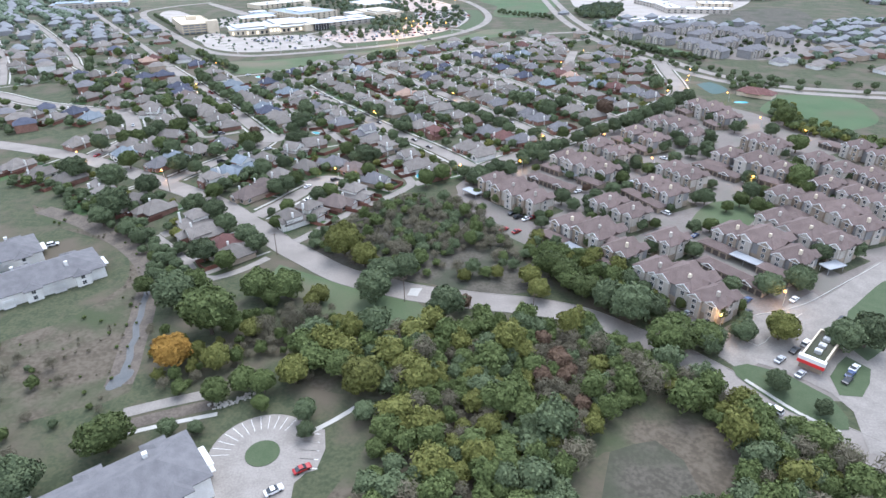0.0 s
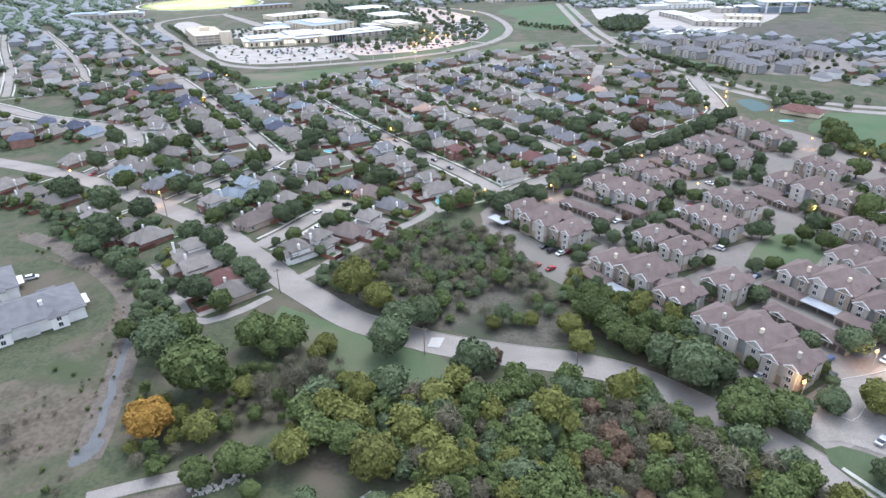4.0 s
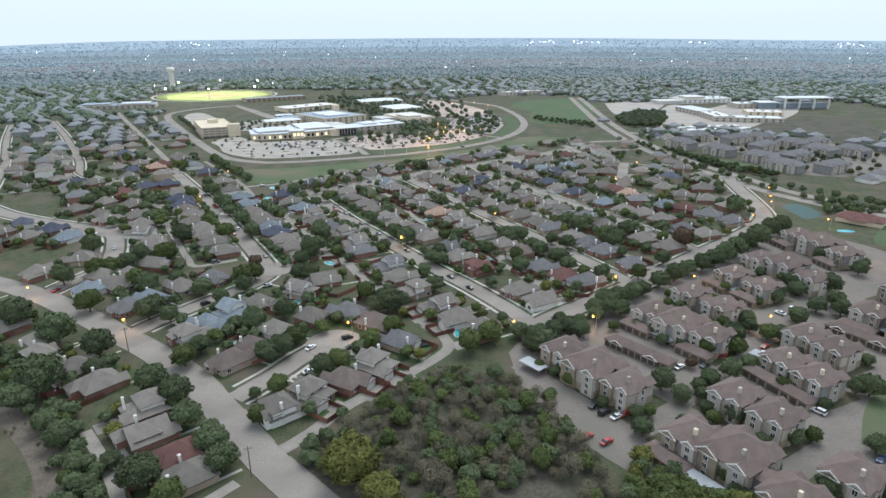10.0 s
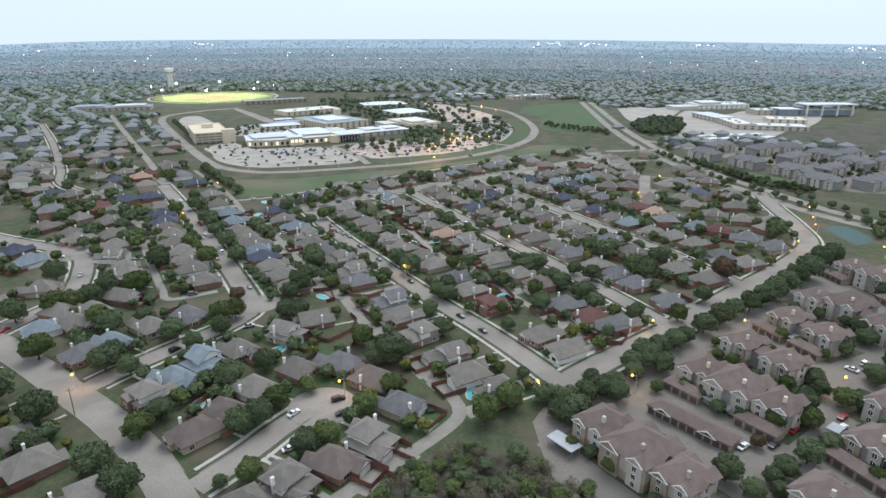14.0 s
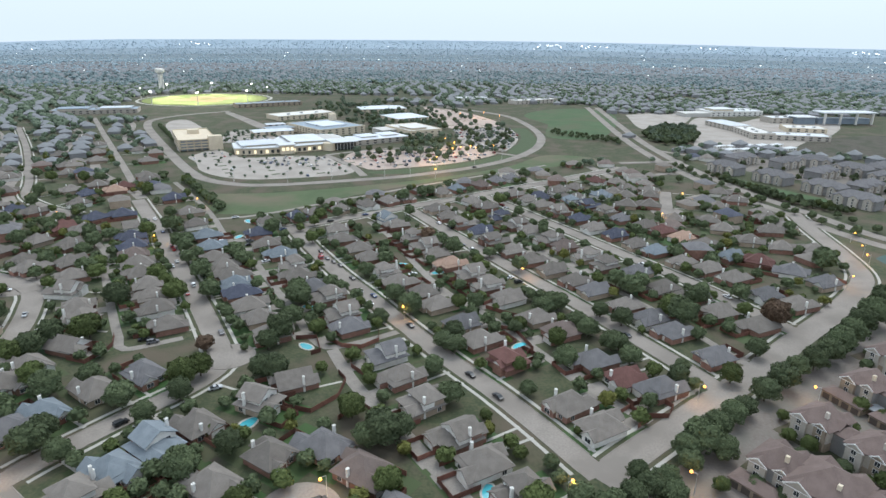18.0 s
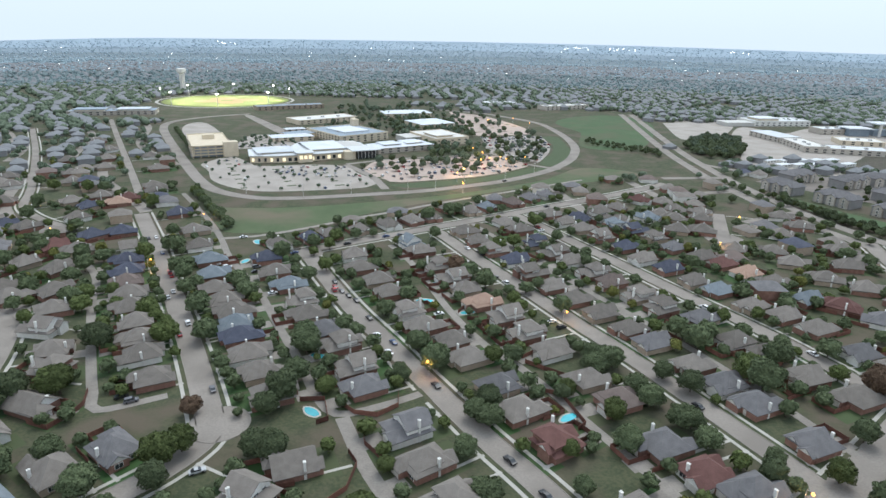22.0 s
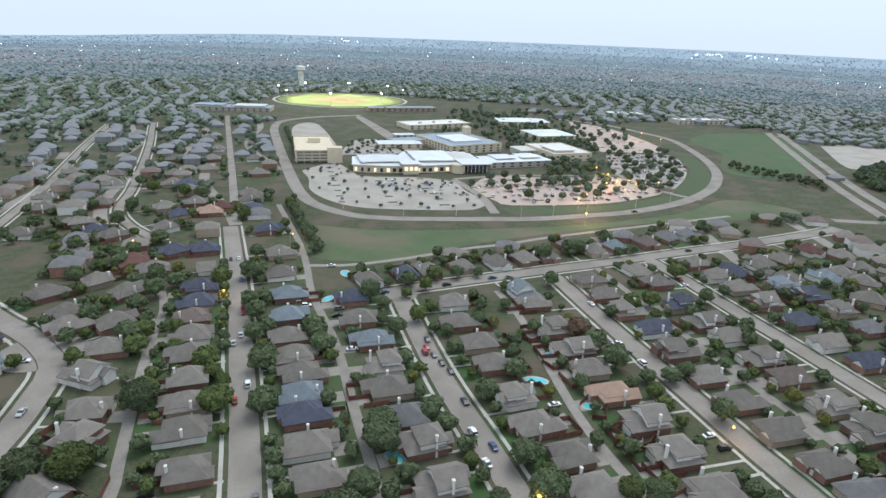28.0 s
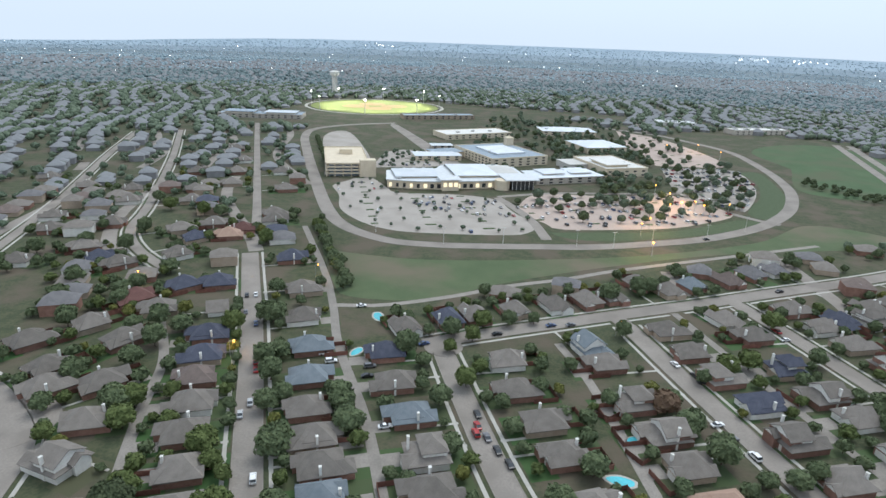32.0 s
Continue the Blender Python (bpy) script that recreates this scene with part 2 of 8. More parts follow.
LEAF = [leafy("green_leaves", (0.06, 0.08, 0.027), (0.1, 0.123, 0.043)),
        leafy("dark_leaves", (0.062, 0.082, 0.042), (0.104, 0.128, 0.064)),
        leafy("yellow_green_leaves", (0.086, 0.093, 0.025), (0.145, 0.146, 0.042)),
        leafy("orange_leaves", (0.24, 0.135, 0.03), (0.34, 0.2, 0.045)),
        leafy("bare_grey_twigs", (0.085, 0.078, 0.05), (0.14, 0.124, 0.085)),
        leafy("rust_leaves", (0.1, 0.066, 0.046), (0.14, 0.094, 0.06))]
LEAF_WORD = ["green", "dark green", "yellow-green", "orange", "bare grey", "rust-brown"]
MAT["plots"] = leafy("plot_grass", (0.085, 0.085, 0.05), (0.05, 0.1, 0.033))
# distance haze put into the leaf colour, paler and bluer farther out
FARLEAF = leafy("haze_tinted_far_woods", (0.14, 0.19, 0.195), (0.2, 0.255, 0.26))
SUBLEAF = leafy("haze_paled_leaves", (0.09, 0.12, 0.08), (0.148, 0.184, 0.126))
MIDLEAF = leafy("haze_painted_woods", (0.225, 0.295, 0.33), (0.285, 0.36, 0.395))
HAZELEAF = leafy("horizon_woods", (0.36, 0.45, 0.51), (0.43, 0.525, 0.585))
CAR = [material("car_paint_" + w, a, tuple(min(1, x * 1.1) for x in a), 1, 0.3, 5, 0, spec=0.5) for w, a in
       (("white", (0.7, 0.7, 0.7)), ("black", (0.02, 0.02, 0.022)), ("silver", (0.4, 0.41, 0.42)), ("red", (0.3, 0.02, 0.02)), ("blue", (0.04, 0.07, 0.16)), ("grey", (0.13, 0.13, 0.14)))]
CAR_WORD = ["white", "black", "silver", "red", "blue", "grey"]


# ---------------------------------------------------------------- mesh helpers
class Shape:
    def __init__(self):
        self.v, self.f = [], []

    def poly(self, pts):
        k = len(self.v)
        self.v += [tuple(p) for p in pts]
        self.f.append(tuple(range(k, k + len(pts))))
        return self

    def box(self, x0, y0, z0, x1, y1, z1, bottom=False):
        k = len(self.v)
        self.v += [(x0, y0, z0), (x1, y0, z0), (x1, y1, z0), (x0, y1, z0), (x0, y0, z1), (x1, y0, z1), (x1, y1, z1), (x0, y1, z1)]
        self.f += [(k + 4, k + 5, k + 6, k + 7), (k, k + 1, k + 5, k + 4), (k + 1, k + 2, k + 6, k + 5), (k + 2, k + 3, k + 7, k + 6), (k + 3, k, k + 4, k + 7)]
        if bottom:
            self.f.append((k + 3, k + 2, k + 1, k))
        return self

    def prism(self, pts, z0, z1):
        n, k = len(pts), len(self.v)
        self.v += [(p[0], p[1], z0) for p in pts] + [(p[0], p[1], z1) for p in pts]
        self.f.append(tuple(range(k + n, k + 2 * n)))
        for i in range(n):
            j = (i + 1) % n
            self.f.append((k + i, k + j, k + n + j, k + n + i))
        return self

    def tube(self, x, y, z0, r0, z1, r1, n=8, x1=None, y1=None):
        k = len(self.v)
        x1, y1 = x if x1 is None else x1, y if y1 is None else y1
        for cx, cy, z, r in ((x, y, z0, r0), (x1, y1, z1, r1)):
            self.v += [(cx + r * math.cos(2 * math.pi * i / n), cy + r * math.sin(2 * math.pi * i / n), z) for i in range(n)]
        for i in range(n):
            j = (i + 1) % n
            self.f.append((k + i, k + j, k + n + j, k + n + i))
        self.f.append(tuple(range(k + n, k + 2 * n)))
        return self

    def ball(self, x, y, z, r, n=6, m=4):
        rings = []
        for i in range(1, m):
            a = math.pi * i / m
            rings.append([(x + r * math.sin(a) * math.cos(2 * math.pi * j / n), y + r * math.sin(a) * math.sin(2 * math.pi * j / n), z + r * math.cos(a)) for j in range(n)])
        k = len(self.v)
        self.v += [(x, y, z + r)] + sum(rings, []) + [(x, y, z - r)]
        last = k + 1 + n * (m - 1)
        for j in range(n):
            q = (j + 1) % n
            self.f.append((k, k + 1 + j, k + 1 + q))
            for i in range(m - 2):
                a = k + 1 + i * n
                self.f.append((a + j, a + n + j, a + n + q, a + q))
            self.f.append((last, last - n + q, last - n + j))
        return self

    def hip(self, x0, y0, x1, y1, z, pitch, ov=0.5, t=0.22):
        """A hip roof over a rectangle, with overhang and a fascia."""
        x0, y0, x1, y1 = x0 - ov, y0 - ov, x1 + ov, y1 + ov
        w, d = x1 - x0, y1 - y0
        h = min(w, d) / 2
        if w >= d:
            r0, r1 = (x0 + h, y0 + h), (x1 - h, y0 + h)
        else:
            r0, r1 = (x0 + h, y0 + h), (x0 + h, y1 - h)
        k = len(self.v)
        zt, zr = z + t, z + t + h * pitch
        self.v += [(x0, y0, z), (x1, y0, z), (x1, y1, z), (x0, y1, z), (x0, y0, zt), (x1, y0, zt), (x1, y1, zt), (x0, y1, zt), (*r0, zr), (*r1, zr)]
        A, B, C, D, P, Q = k + 4, k + 5, k + 6, k + 7, k + 8, k + 9
        self.f += [(k, k + 1, B, A), (k + 1, k + 2, C, B), (k + 2, k + 3, D, C), (k + 3, k, A, D), (k + 3, k + 2, k + 1, k)]
        self.f += [(A, B, Q, P), (B, C, Q), (C, D, P, Q), (D, A, P)] if w >= d else [(A, B, P), (B, C, Q, P), (C, D, Q), (D, A, P, Q)]
        return self

    def gable(self, x0, y0, x1, y1, z, pitch, axis="y", ov=0.4, t=0.2):
        """Two roof slabs that meet on a ridge along the axis."""
        if axis == "y":
            c, h = (x0 + x1) / 2, (x1 - x0) / 2 + ov
            e = [(c - h, y0 - ov), (c + h, y0 - ov), (c + h, y1 + ov), (c - h, y1 + ov)]
            r = [(c, y0 - ov), (c, y1 + ov)]
        else:
            c, h = (y0 + y1) / 2, (y1 - y0) / 2 + ov
            e = [(x1 + ov, c - h), (x1 + ov, c + h), (x0 - ov, c + h), (x0 - ov, c - h)]
            r = [(x1 + ov, c), (x0 - ov, c)]
        k = len(self.v)
        zb = z - ov * pitch
        zr = zb + h * pitch
        for dz in (0, t):
            self.v += [(*p, zb + dz) for p in e] + [(*p, zr + dz) for p in r]
        a = k + 6
        self.f += [(a, a + 4, a + 5, a + 3), (a + 4, a + 1, a + 2, a + 5), (k + 3, k + 5, k + 4, k), (k + 5, k + 2, k + 1, k + 4),
                   (k, k + 4, a + 4, a), (k + 4, k + 1, a + 1, a + 4), (k + 2, k + 5, a + 5, a + 2), (k + 5, k + 3, a + 3, a + 5), (k + 3, k, a, a + 3), (k + 1, k + 2, a + 2, a + 1)]
        return self

    def pediment(self, x0, x1, y0, y1, z, pitch):
        """The triangular wall under a gable that runs along y."""
        c = (x0 + x1) / 2
        return self.prism_y([(x0, z), (x1, z), (c, z + (x1 - x0) / 2 * pitch)], y0, y1)

    def prism_y(self, pts, y0, y1):
        n, k = len(pts), len(self.v)
        self.v += [(p[0], y0, p[1]) for p in pts] + [(p[0], y1, p[1]) for p in pts]
        self.f += [tuple(range(k, k + n)), tuple(range(k + 2 * n - 1, k + n - 1, -1))]
        for i in range(n):
            j = (i + 1) % n
            self.f.append((k + j, k + i, k + n + i, k + n + j))
        return self

    def flip(self):
        """Mirror in x."""
        self.v = [(-x, y, z) for x, y, z in self.v]
        self.f = [tuple(reversed(q)) for q in self.f]
        return self

    def mesh(self, name, *mats):
        me = bpy.data.meshes.new(name)
        me.from_pydata(self.v, [], self.f)
        for m in mats:
            me.materials.append(m)
        me.update()
        return me


def part(name, mesh, parent=None, mat=None, label=""):
    """One mesh object under a thing; mat overrides the mesh's first material for this object alone."""
    ob = new(name, mesh)
    if parent is not None:
        ob.parent = parent
    if mat is not None:
        ob.material_slots[0].link = "OBJECT"
        ob.material_slots[0].material = mat
    if label:
        ob["label"] = label
    return ob


def thing(name, x, y, z=0, angle=0, label="", category="", group="", kind=""):
    ob = new(name)
    ob.matrix_basis = pose(x, y, z, 0, 0, angle)
    return tagged(ob, label, category, group, kind)


def lone(name, shape, mat, label="", category="", group="", kind="", x=0, y=0, z=0, angle=0):
    ob = new(name, shape.mesh(name, *(mat if isinstance(mat, (list, tuple)) else [mat])))
    ob.matrix_basis = pose(x, y, z, 0, 0, angle)
    return tagged(ob, label, category, group, kind)


def bulk(name, verts, faces, mats, which=None):
    """A big mesh from number arrays: verts n x 3, faces m x k, which the material of each face."""
    me = bpy.data.meshes.new(name)
    verts, faces = np.asarray(verts, np.float32), np.asarray(faces, np.int32)
    m, k = faces.shape
    me.vertices.add(len(verts))
    me.vertices.foreach_set("co", verts.ravel())
    me.loops.add(m * k)
    me.loops.foreach_set("vertex_index", faces.ravel())
    me.polygons.add(m)
    me.polygons.foreach_set("loop_start", np.arange(m, dtype=np.int32) * k)
    for q in mats:
        me.materials.append(q)
    if which is not None:
        me.polygons.foreach_set("material_index", np.asarray(which, np.int32))
    me.update(calc_edges=True)
    return me


def smooth_line(pts, step=4.0):
    """A curve through the points, sampled about every step metres."""
    p = [np.array(q, float) for q in pts]
    p = [2 * p[0] - p[1]] + p + [2 * p[-1] - p[-2]]
    out = []
    for a, b, c, d in zip(p, p[1:], p[2:], p[3:]):
        n = max(1, int(np.linalg.norm(c - b) / step))
        for i in range(n):
            t = i / n
            out.append(0.5 * (2 * b + (c - a) * t + (2 * a - 5 * b + 4 * c - d) * t * t + (3 * b - a - 3 * c + d) * t ** 3))
    out.append(p[-2])
    return np.array(out)


def sides(line):
    d = np.gradient(line, axis=0)
    d /= np.linalg.norm(d, axis=1)[:, None] + 1e-9
    return np.stack([-d[:, 1], d[:, 0]], 1)


def inside(poly, x, y):
    hit = False
    for (x0, y0), (x1, y1) in zip(poly, poly[1:] + poly[:1]):
        if (y0 > y) != (y1 > y) and x < (x1 - x0) * (y - y0) / (y1 - y0) + x0:
            hit = not hit
    return hit


# ---------------------------------------------------------------- ground, roads
g = Shape()
CX, CY = -20.0, 200.0
RINGS = [120, 260, 450, 800, 1250, 1800, 2500, 3300, 3750, 4150, 4400, 4640]
RISE_R, RISE_K = [3300, 3750, 4150, 4400, 4640], [0.0, 0.16, 0.42, 0.7, 1.0]
RISE_AZ, RISE_H = [-180, -62, -50, -42, -36, -28, -16, 0, 12, 22, 32, 60, 180], [60, 6, 12, 28, 52, 76, 82, 86, 84, 76, 66, 60, 60]


def ground_z(x, y):
    """Height of the land: level near by, swelling to the skyline far off."""
    dx, dy = np.asarray(x, float) - CX, np.asarray(y, float) - CY
    top = np.interp(np.degrees(np.arctan2(dx, dy)), RISE_AZ, RISE_H)
    return np.interp(np.hypot(dx, dy), RISE_R, RISE_K) * top


SPOKES = 96
pts = []
for r in RINGS:
    ring = [(CX + r * math.cos(2 * math.pi * i / SPOKES), CY + r * math.sin(2 * math.pi * i / SPOKES)) for i in range(SPOKES)]
    pts.append([(x, y, float(ground_z(x, y))) for x, y in ring])
for r in range(len(pts)):
    for i in range(SPOKES):
        j = (i + 1) % SPOKES
        g.poly([(CX, CY, 0), pts[0][i], pts[0][j]] if r == 0 else [pts[r - 1][i], pts[r][i], pts[r][j], pts[r - 1][j]])
ground = lone("ground", g, [MAT[k] for k in ("grass", "farland", "hazeland", "outerhaze", "hazerise", "distance")], "olive green and brown grassy ground, haze painted into the far rings", "ground", kind="structure")
# outer rings take the ground colours that carry painted haze
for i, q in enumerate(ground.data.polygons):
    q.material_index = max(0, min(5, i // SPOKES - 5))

# widths and centre lines of the roads
ROADS = {
    "main_road": (11, [(135, 92), (116.7, 109.5), (102.5, 124), (90.4, 140.8), (80.9, 153.1), (70.3, 163.2), (57.1, 175.3), (40.9, 182.8), (23.2, 187.2), (-0.8, 194.4), (-16.4, 201.9), (-31, 209.9), (-45.2, 223.5), (-58.6, 237.2), (-75.8, 257.8), (-95.4, 280.3), (-117.3, 299.5), (-140.1, 316.4), (-165.3, 335.1), (-196.5, 356), (-227.3, 372.1), (-262.9, 387.5), (-330, 412), (-420, 440)]),
    "court_street": (8, [(-77, 268), (-67.3, 281.9), (-60.3, 294.4), (-54.5, 303)]),
    "link_street": (8.2, [(-137, 312), (-130.3, 325), (-121.7, 338.1), (-112, 352), (-101.5, 366), (-96, 378), (-95, 388)]),
    "west_street": (8.6, [(-95, 386), (-106.7, 407.5), (-122.8, 435.5), (-149, 479), (-186, 540), (-213, 582), (-240, 624)]),
    "first_street": (8.2, [(34, 322), (19.1, 347.4), (6.5, 367), (-8.5, 388), (-29, 420), (-47.5, 450), (-66, 479), (-85, 513), (-104, 549)]),
    "cross_street": (8.6, [(-113, 553), (-101, 563), (-82, 577), (-60, 593), (-34.6, 611.5), (5, 639.5), (48, 671.5), (96, 706), (146, 746), (162, 762)]),
    "second_street": (8.2, [(89, 367), (81, 384), (66, 414.5), (49, 448), (36.5, 470), (15, 510), (-10, 557), (-32, 600), (-38, 609)]),
    "third_street": (8.2, [(142, 411), (136, 424), (121, 460.5), (109, 484), (93, 513), (74, 549), (57.5, 579), (38, 616.5), (19, 649)]),
    "collector_street": (10, [(33.5, 320), (49, 333.5), (76, 355), (104.5, 378), (138, 407), (167, 431.4), (196, 458.5), (214, 483), (224.5, 520), (233.5, 565), (243, 604)]),
    "ring_road": (9.5, [(-354, 1184), (-403, 1134), (-427, 1077), (-412, 1018), (-357, 918), (-289, 803), (-241, 726), (-212, 692), (-177, 675), (-148.6, 676.4), (-118.5, 685), (-85, 697), (-51, 710), (-17, 730), (20, 756), (59, 798), (89, 850), (106, 904), (114, 964), (110.5, 1048), (92, 1150), (45, 1220), (3, 1264), (-78, 1301)]),
    "lane_west": (3.7, [(-236, 682), (-188, 613), (-165, 575), (-146, 540), (-116, 496), (-94.6, 458.3), (-77.5, 428.6), (-67.6, 409.2), (-57.5, 397), (-43, 402.5), (-30, 411)]),
    "lane_field": (3.7, [(-165, 575), (-142.7, 583.4), (-115, 604.4), (-91, 627.4), (-63.6, 648), (-34, 674), (32, 724), (90, 768)]),
    "lane_mid": (3.7, [(-60, 572), (-44.5, 542), (-20, 477), (-5, 447), (6, 433), (17, 414.5), (26, 397.5), (46.4, 361.2), (57, 348)]),
    "lane_east": (3.7, [(-10, 622), (18, 566), (44, 516), (66, 476), (88, 432), (107, 385)]),
    "lane_far_west": (3.7, [(-226.4, 533.7), (-203, 506), (-187, 475), (-160, 429), (-144, 403), (-137, 394), (-118, 404)]),
    "lane_court": (4.8, [(-54, 240), (-46.8, 248.6), (-36.7, 263.9), (-20.2, 280.7), (-7.4, 295), (-3, 303), (-5, 312), (-12, 323), (-20, 336), (-28, 348), (-38.5, 363), (-46, 376), (-55, 395)]),
    "lane_creek": (3.7, [(-63, 226), (-71, 217), (-81, 210.5), (-87, 211.7), (-97, 225.9), (-108.5, 239.6), (-118, 250)]),
    "bend_street": (9, [(-420, 566), (-346.7, 525.5), (-303.3, 496.2), (-264, 477.4), (-236, 467), (-211, 452), (-199, 432), (-189.6, 409.5), (-186, 392), (-193, 370), (-197, 356)]),
    "north_street": (5.4, [(-565, 984.5), (-457.4, 832.8), (-363, 689.4), (-332, 636), (-302, 607), (-262.6, 584.4)]),
    "oak_street": (5.4, [(-600, 950), (-519.6, 817.7), (-429, 678), (-382, 597), (-362, 560)]),
    "school_street": (5.4, [(-520, 1085), (-440.4, 955.6), (-303.2, 733.5), (-262, 666)]),
    "short_court": (8.5, [(171, 664), (160, 630), (152, 605)]),
}
ARTERIAL = (9, [(257, 1290), (225, 960), (219, 835), (220.5, 751.5), (231, 660), (246, 600), (262, 540), (299, 489), (342, 468), (420, 440)])
WALKED = {"link_street", "west_street", "first_street", "cross_street", "second_street", "third_street", "court_street", "collector_street", "north_street", "oak_street", "bend_street"}
BULBS = [(-49, 307, 11.5), (-222, 458, 15), (-94, 389, 10), (152, 603, 12), (-105, 553, 8)]

LINES = {k: smooth_line(p) for k, (w, p) in ROADS.items()}
WIDTH = {k: w for k, (w, p) in ROADS.items()}
for k in ("arterial_road_west", "arterial_road_east"):
    base = smooth_line(ARTERIAL[1], 12)
    LINES[k] = base + sides(base) * (8.5 if k.endswith("west") else -8.5)
    WIDTH[k] = ARTERIAL[0]


def road_gap(x, y, skip=None):
    """How far (x, y) lies outside the nearest road's edge."""
    best = 1e9
    for k in LINES:
        if k != skip:
            q = LINES[k]
            best = min(best, float(np.sqrt(((q - (x, y)) ** 2).sum(1)).min()) - WIDTH[k] / 2)
    return best


def strip(name, line, w0, w1, z, mat, keep=None, thick=0.0, **tags):
    """A ribbon between two offsets of a line; keep says which samples stay."""
    n = sides(line)
    a, b = line + n * w0, line + n * w1
    s = Shape()
    for i in range(len(line) - 1):
        if keep is not None and not (keep[i] and keep[i + 1]):
            continue
        q = [(*b[i], z), (*a[i], z), (*a[i + 1], z), (*b[i + 1], z)]
        if w0 > w1:
            q.reverse()
        s.poly(q)
        if thick:
            for e in (a, b):
                s.poly([(*e[i], 0), (*e[i + 1], 0), (*e[i + 1], z), (*e[i], z)])
    if s.f:
        lone(name, s, mat, kind="structure", **tags)


for i, k in enumerate(LINES):
    line, h = LINES[k], WIDTH[k] / 2
    lane = k.startswith("lane")
    strip("alley" if lane else "road", line, -h, h, 0.03 + 0.005 * i, MAT["lane" if lane else "road"], label="pale worn concrete " + ("alley behind the houses" if lane else "road surface"), category="road")
    if lane:
        continue
    for sgn in (-1, 1):
        off = line + sides(line) * sgn * (h + 0.2)
        keep = [road_gap(x, y, k) > 0.6 for x, y in off]
        strip("kerb", line, sgn * h, sgn * (h + 0.3), 0.16, MAT["lane"], keep, 0.16, label="pale concrete kerb along the road", category="kerb")
        if k in WALKED:
            off = line + sides(line) * sgn * (h + 2.4)
            keep = [road_gap(x, y, k) > 0.3 for x, y in off]
            strip("sidewalk", line, sgn * (h + 1.8), sgn * (h + 3.1), 0.06 + 0.002 * i, MAT["walkway"], keep, 0.06, label="pale concrete sidewalk beside the street", category="sidewalk")


def disc(name, x, y, r, z, mat, n=32, rx=None, turn=0, **tags):
    c, s_ = math.cos(turn), math.sin(turn)
    ry = r if rx is None else rx
    p = [(r * math.cos(2 * math.pi * i / n), ry * math.sin(2 * math.pi * i / n)) for i in range(n)]
    return lone(name, Shape().prism([(x + a * c - b * s_, y + a * s_ + b * c) for a, b in p], -0.05, z), mat, **tags)


def patch(name, poly, z, mat, **tags):
    line = smooth_line(poly + [poly[0]], 6)[:-1]
    s = Shape()
    s.poly([(x, y, z) for x, y in line])
    if sum(a[0] * b[1] - b[0] * a[1] for a, b in zip(line, np.roll(line, -1, 0))) < 0:
        s.f = [tuple(reversed(s.f[0]))]
    return lone(name, s, mat, kind="structure", **tags)


patch("creek_bed", [(-193, 289.6), (-141.8, 258.4), (-117.3, 231.1), (-106.2, 207), (-99.9, 181.2), (-94.5, 165), (-87.8, 144.9), (-102.9, 137.8), (-122.1, 133.3), (-143.5, 153.3), (-142.1, 172.1), (-127.8, 182.3), (-116.9, 200.6), (-115.5, 214.8), (-131.4, 240.7), (-175.7, 268.1)], 0.012, MAT["scrub"], label="dry brown scrub along the creek", category="scrubland")
patch("wood_floor", [(-49.9, 232.3), (-19.9, 274.6), (-1.8, 286.1), (16.1, 275.8), (27.7, 263.5), (36.3, 237.3), (44.8, 211.4), (51.5, 196.5), (23.7, 191), (5.2, 200.3), (-16.7, 207.4), (-35.9, 217)], 0.012, MAT["bare"], label="brown leafy floor under the trees", category="ground")
patch("wood_floor", [(-35.4, 168.1), (-9, 172.9), (22.7, 176), (57.1, 162.3), (72.5, 146.7), (92.4, 125.6), (110.4, 97.3), (102.1, 84), (60.9, 86.3), (62.6, 103.5), (47, 113.6), (18, 88.7), (-25.2, 91.2), (-16.8, 117.3), (-8.2, 133.9), (-32, 142.6), (-43.6, 151.1)], 0.016, MAT["scrub"], label="brown leafy floor under the trees", category="ground")
patch("clearing", [(48.4, 113.5), (61.6, 116.7), (66.5, 109.6), (66.7, 98.2), (63.4, 86.2), (38.2, 87.6), (42.3, 99.6)], 0.02, MAT["bare"], label="pale dry grass clearing among the trees", category="ground")
patch("lawn_verge", [(-57.3, 220), (-30.3, 203.6), (-2.7, 190.6), (2.6, 182.6), (0.6, 174.1), (-27, 172.5), (-40.1, 190.6), (-58.2, 204.9)], 0.012, MAT["field"], label="mown green grass beside the road", category="ground")
patch("green_field", [(287, 468.6), (334.1, 457.1), (319.8, 397.3), (277.3, 374.2), (262.9, 401), (250.4, 425.5)], 0.012, MAT["sward"], label="bright green sports field", category="field")
patch("campus_field", [(-205.6, 645.7), (-180.2, 645.1), (-140.7, 650.5), (-82.2, 673.4), (-17.8, 707.1), (52.1, 760.7), (97.4, 820.7), (144.2, 811), (133.8, 781.1), (33.5, 729.6), (-34.3, 682), (-91.8, 632.8), (-124.5, 597.2), (-161.6, 587), (-176.9, 600.4)], 0.012, MAT["field"], label="green mown field beside the ring road", category="field")
patch("north_field", [(141.2, 1062.6), (123.7, 944.7), (193.2, 953.1), (263.4, 1156.7), (242.2, 1264.7), (169.2, 1245.8), (119.9, 1164.3)], 0.012, MAT["sward"], label="green field beyond the ring road", category="field")
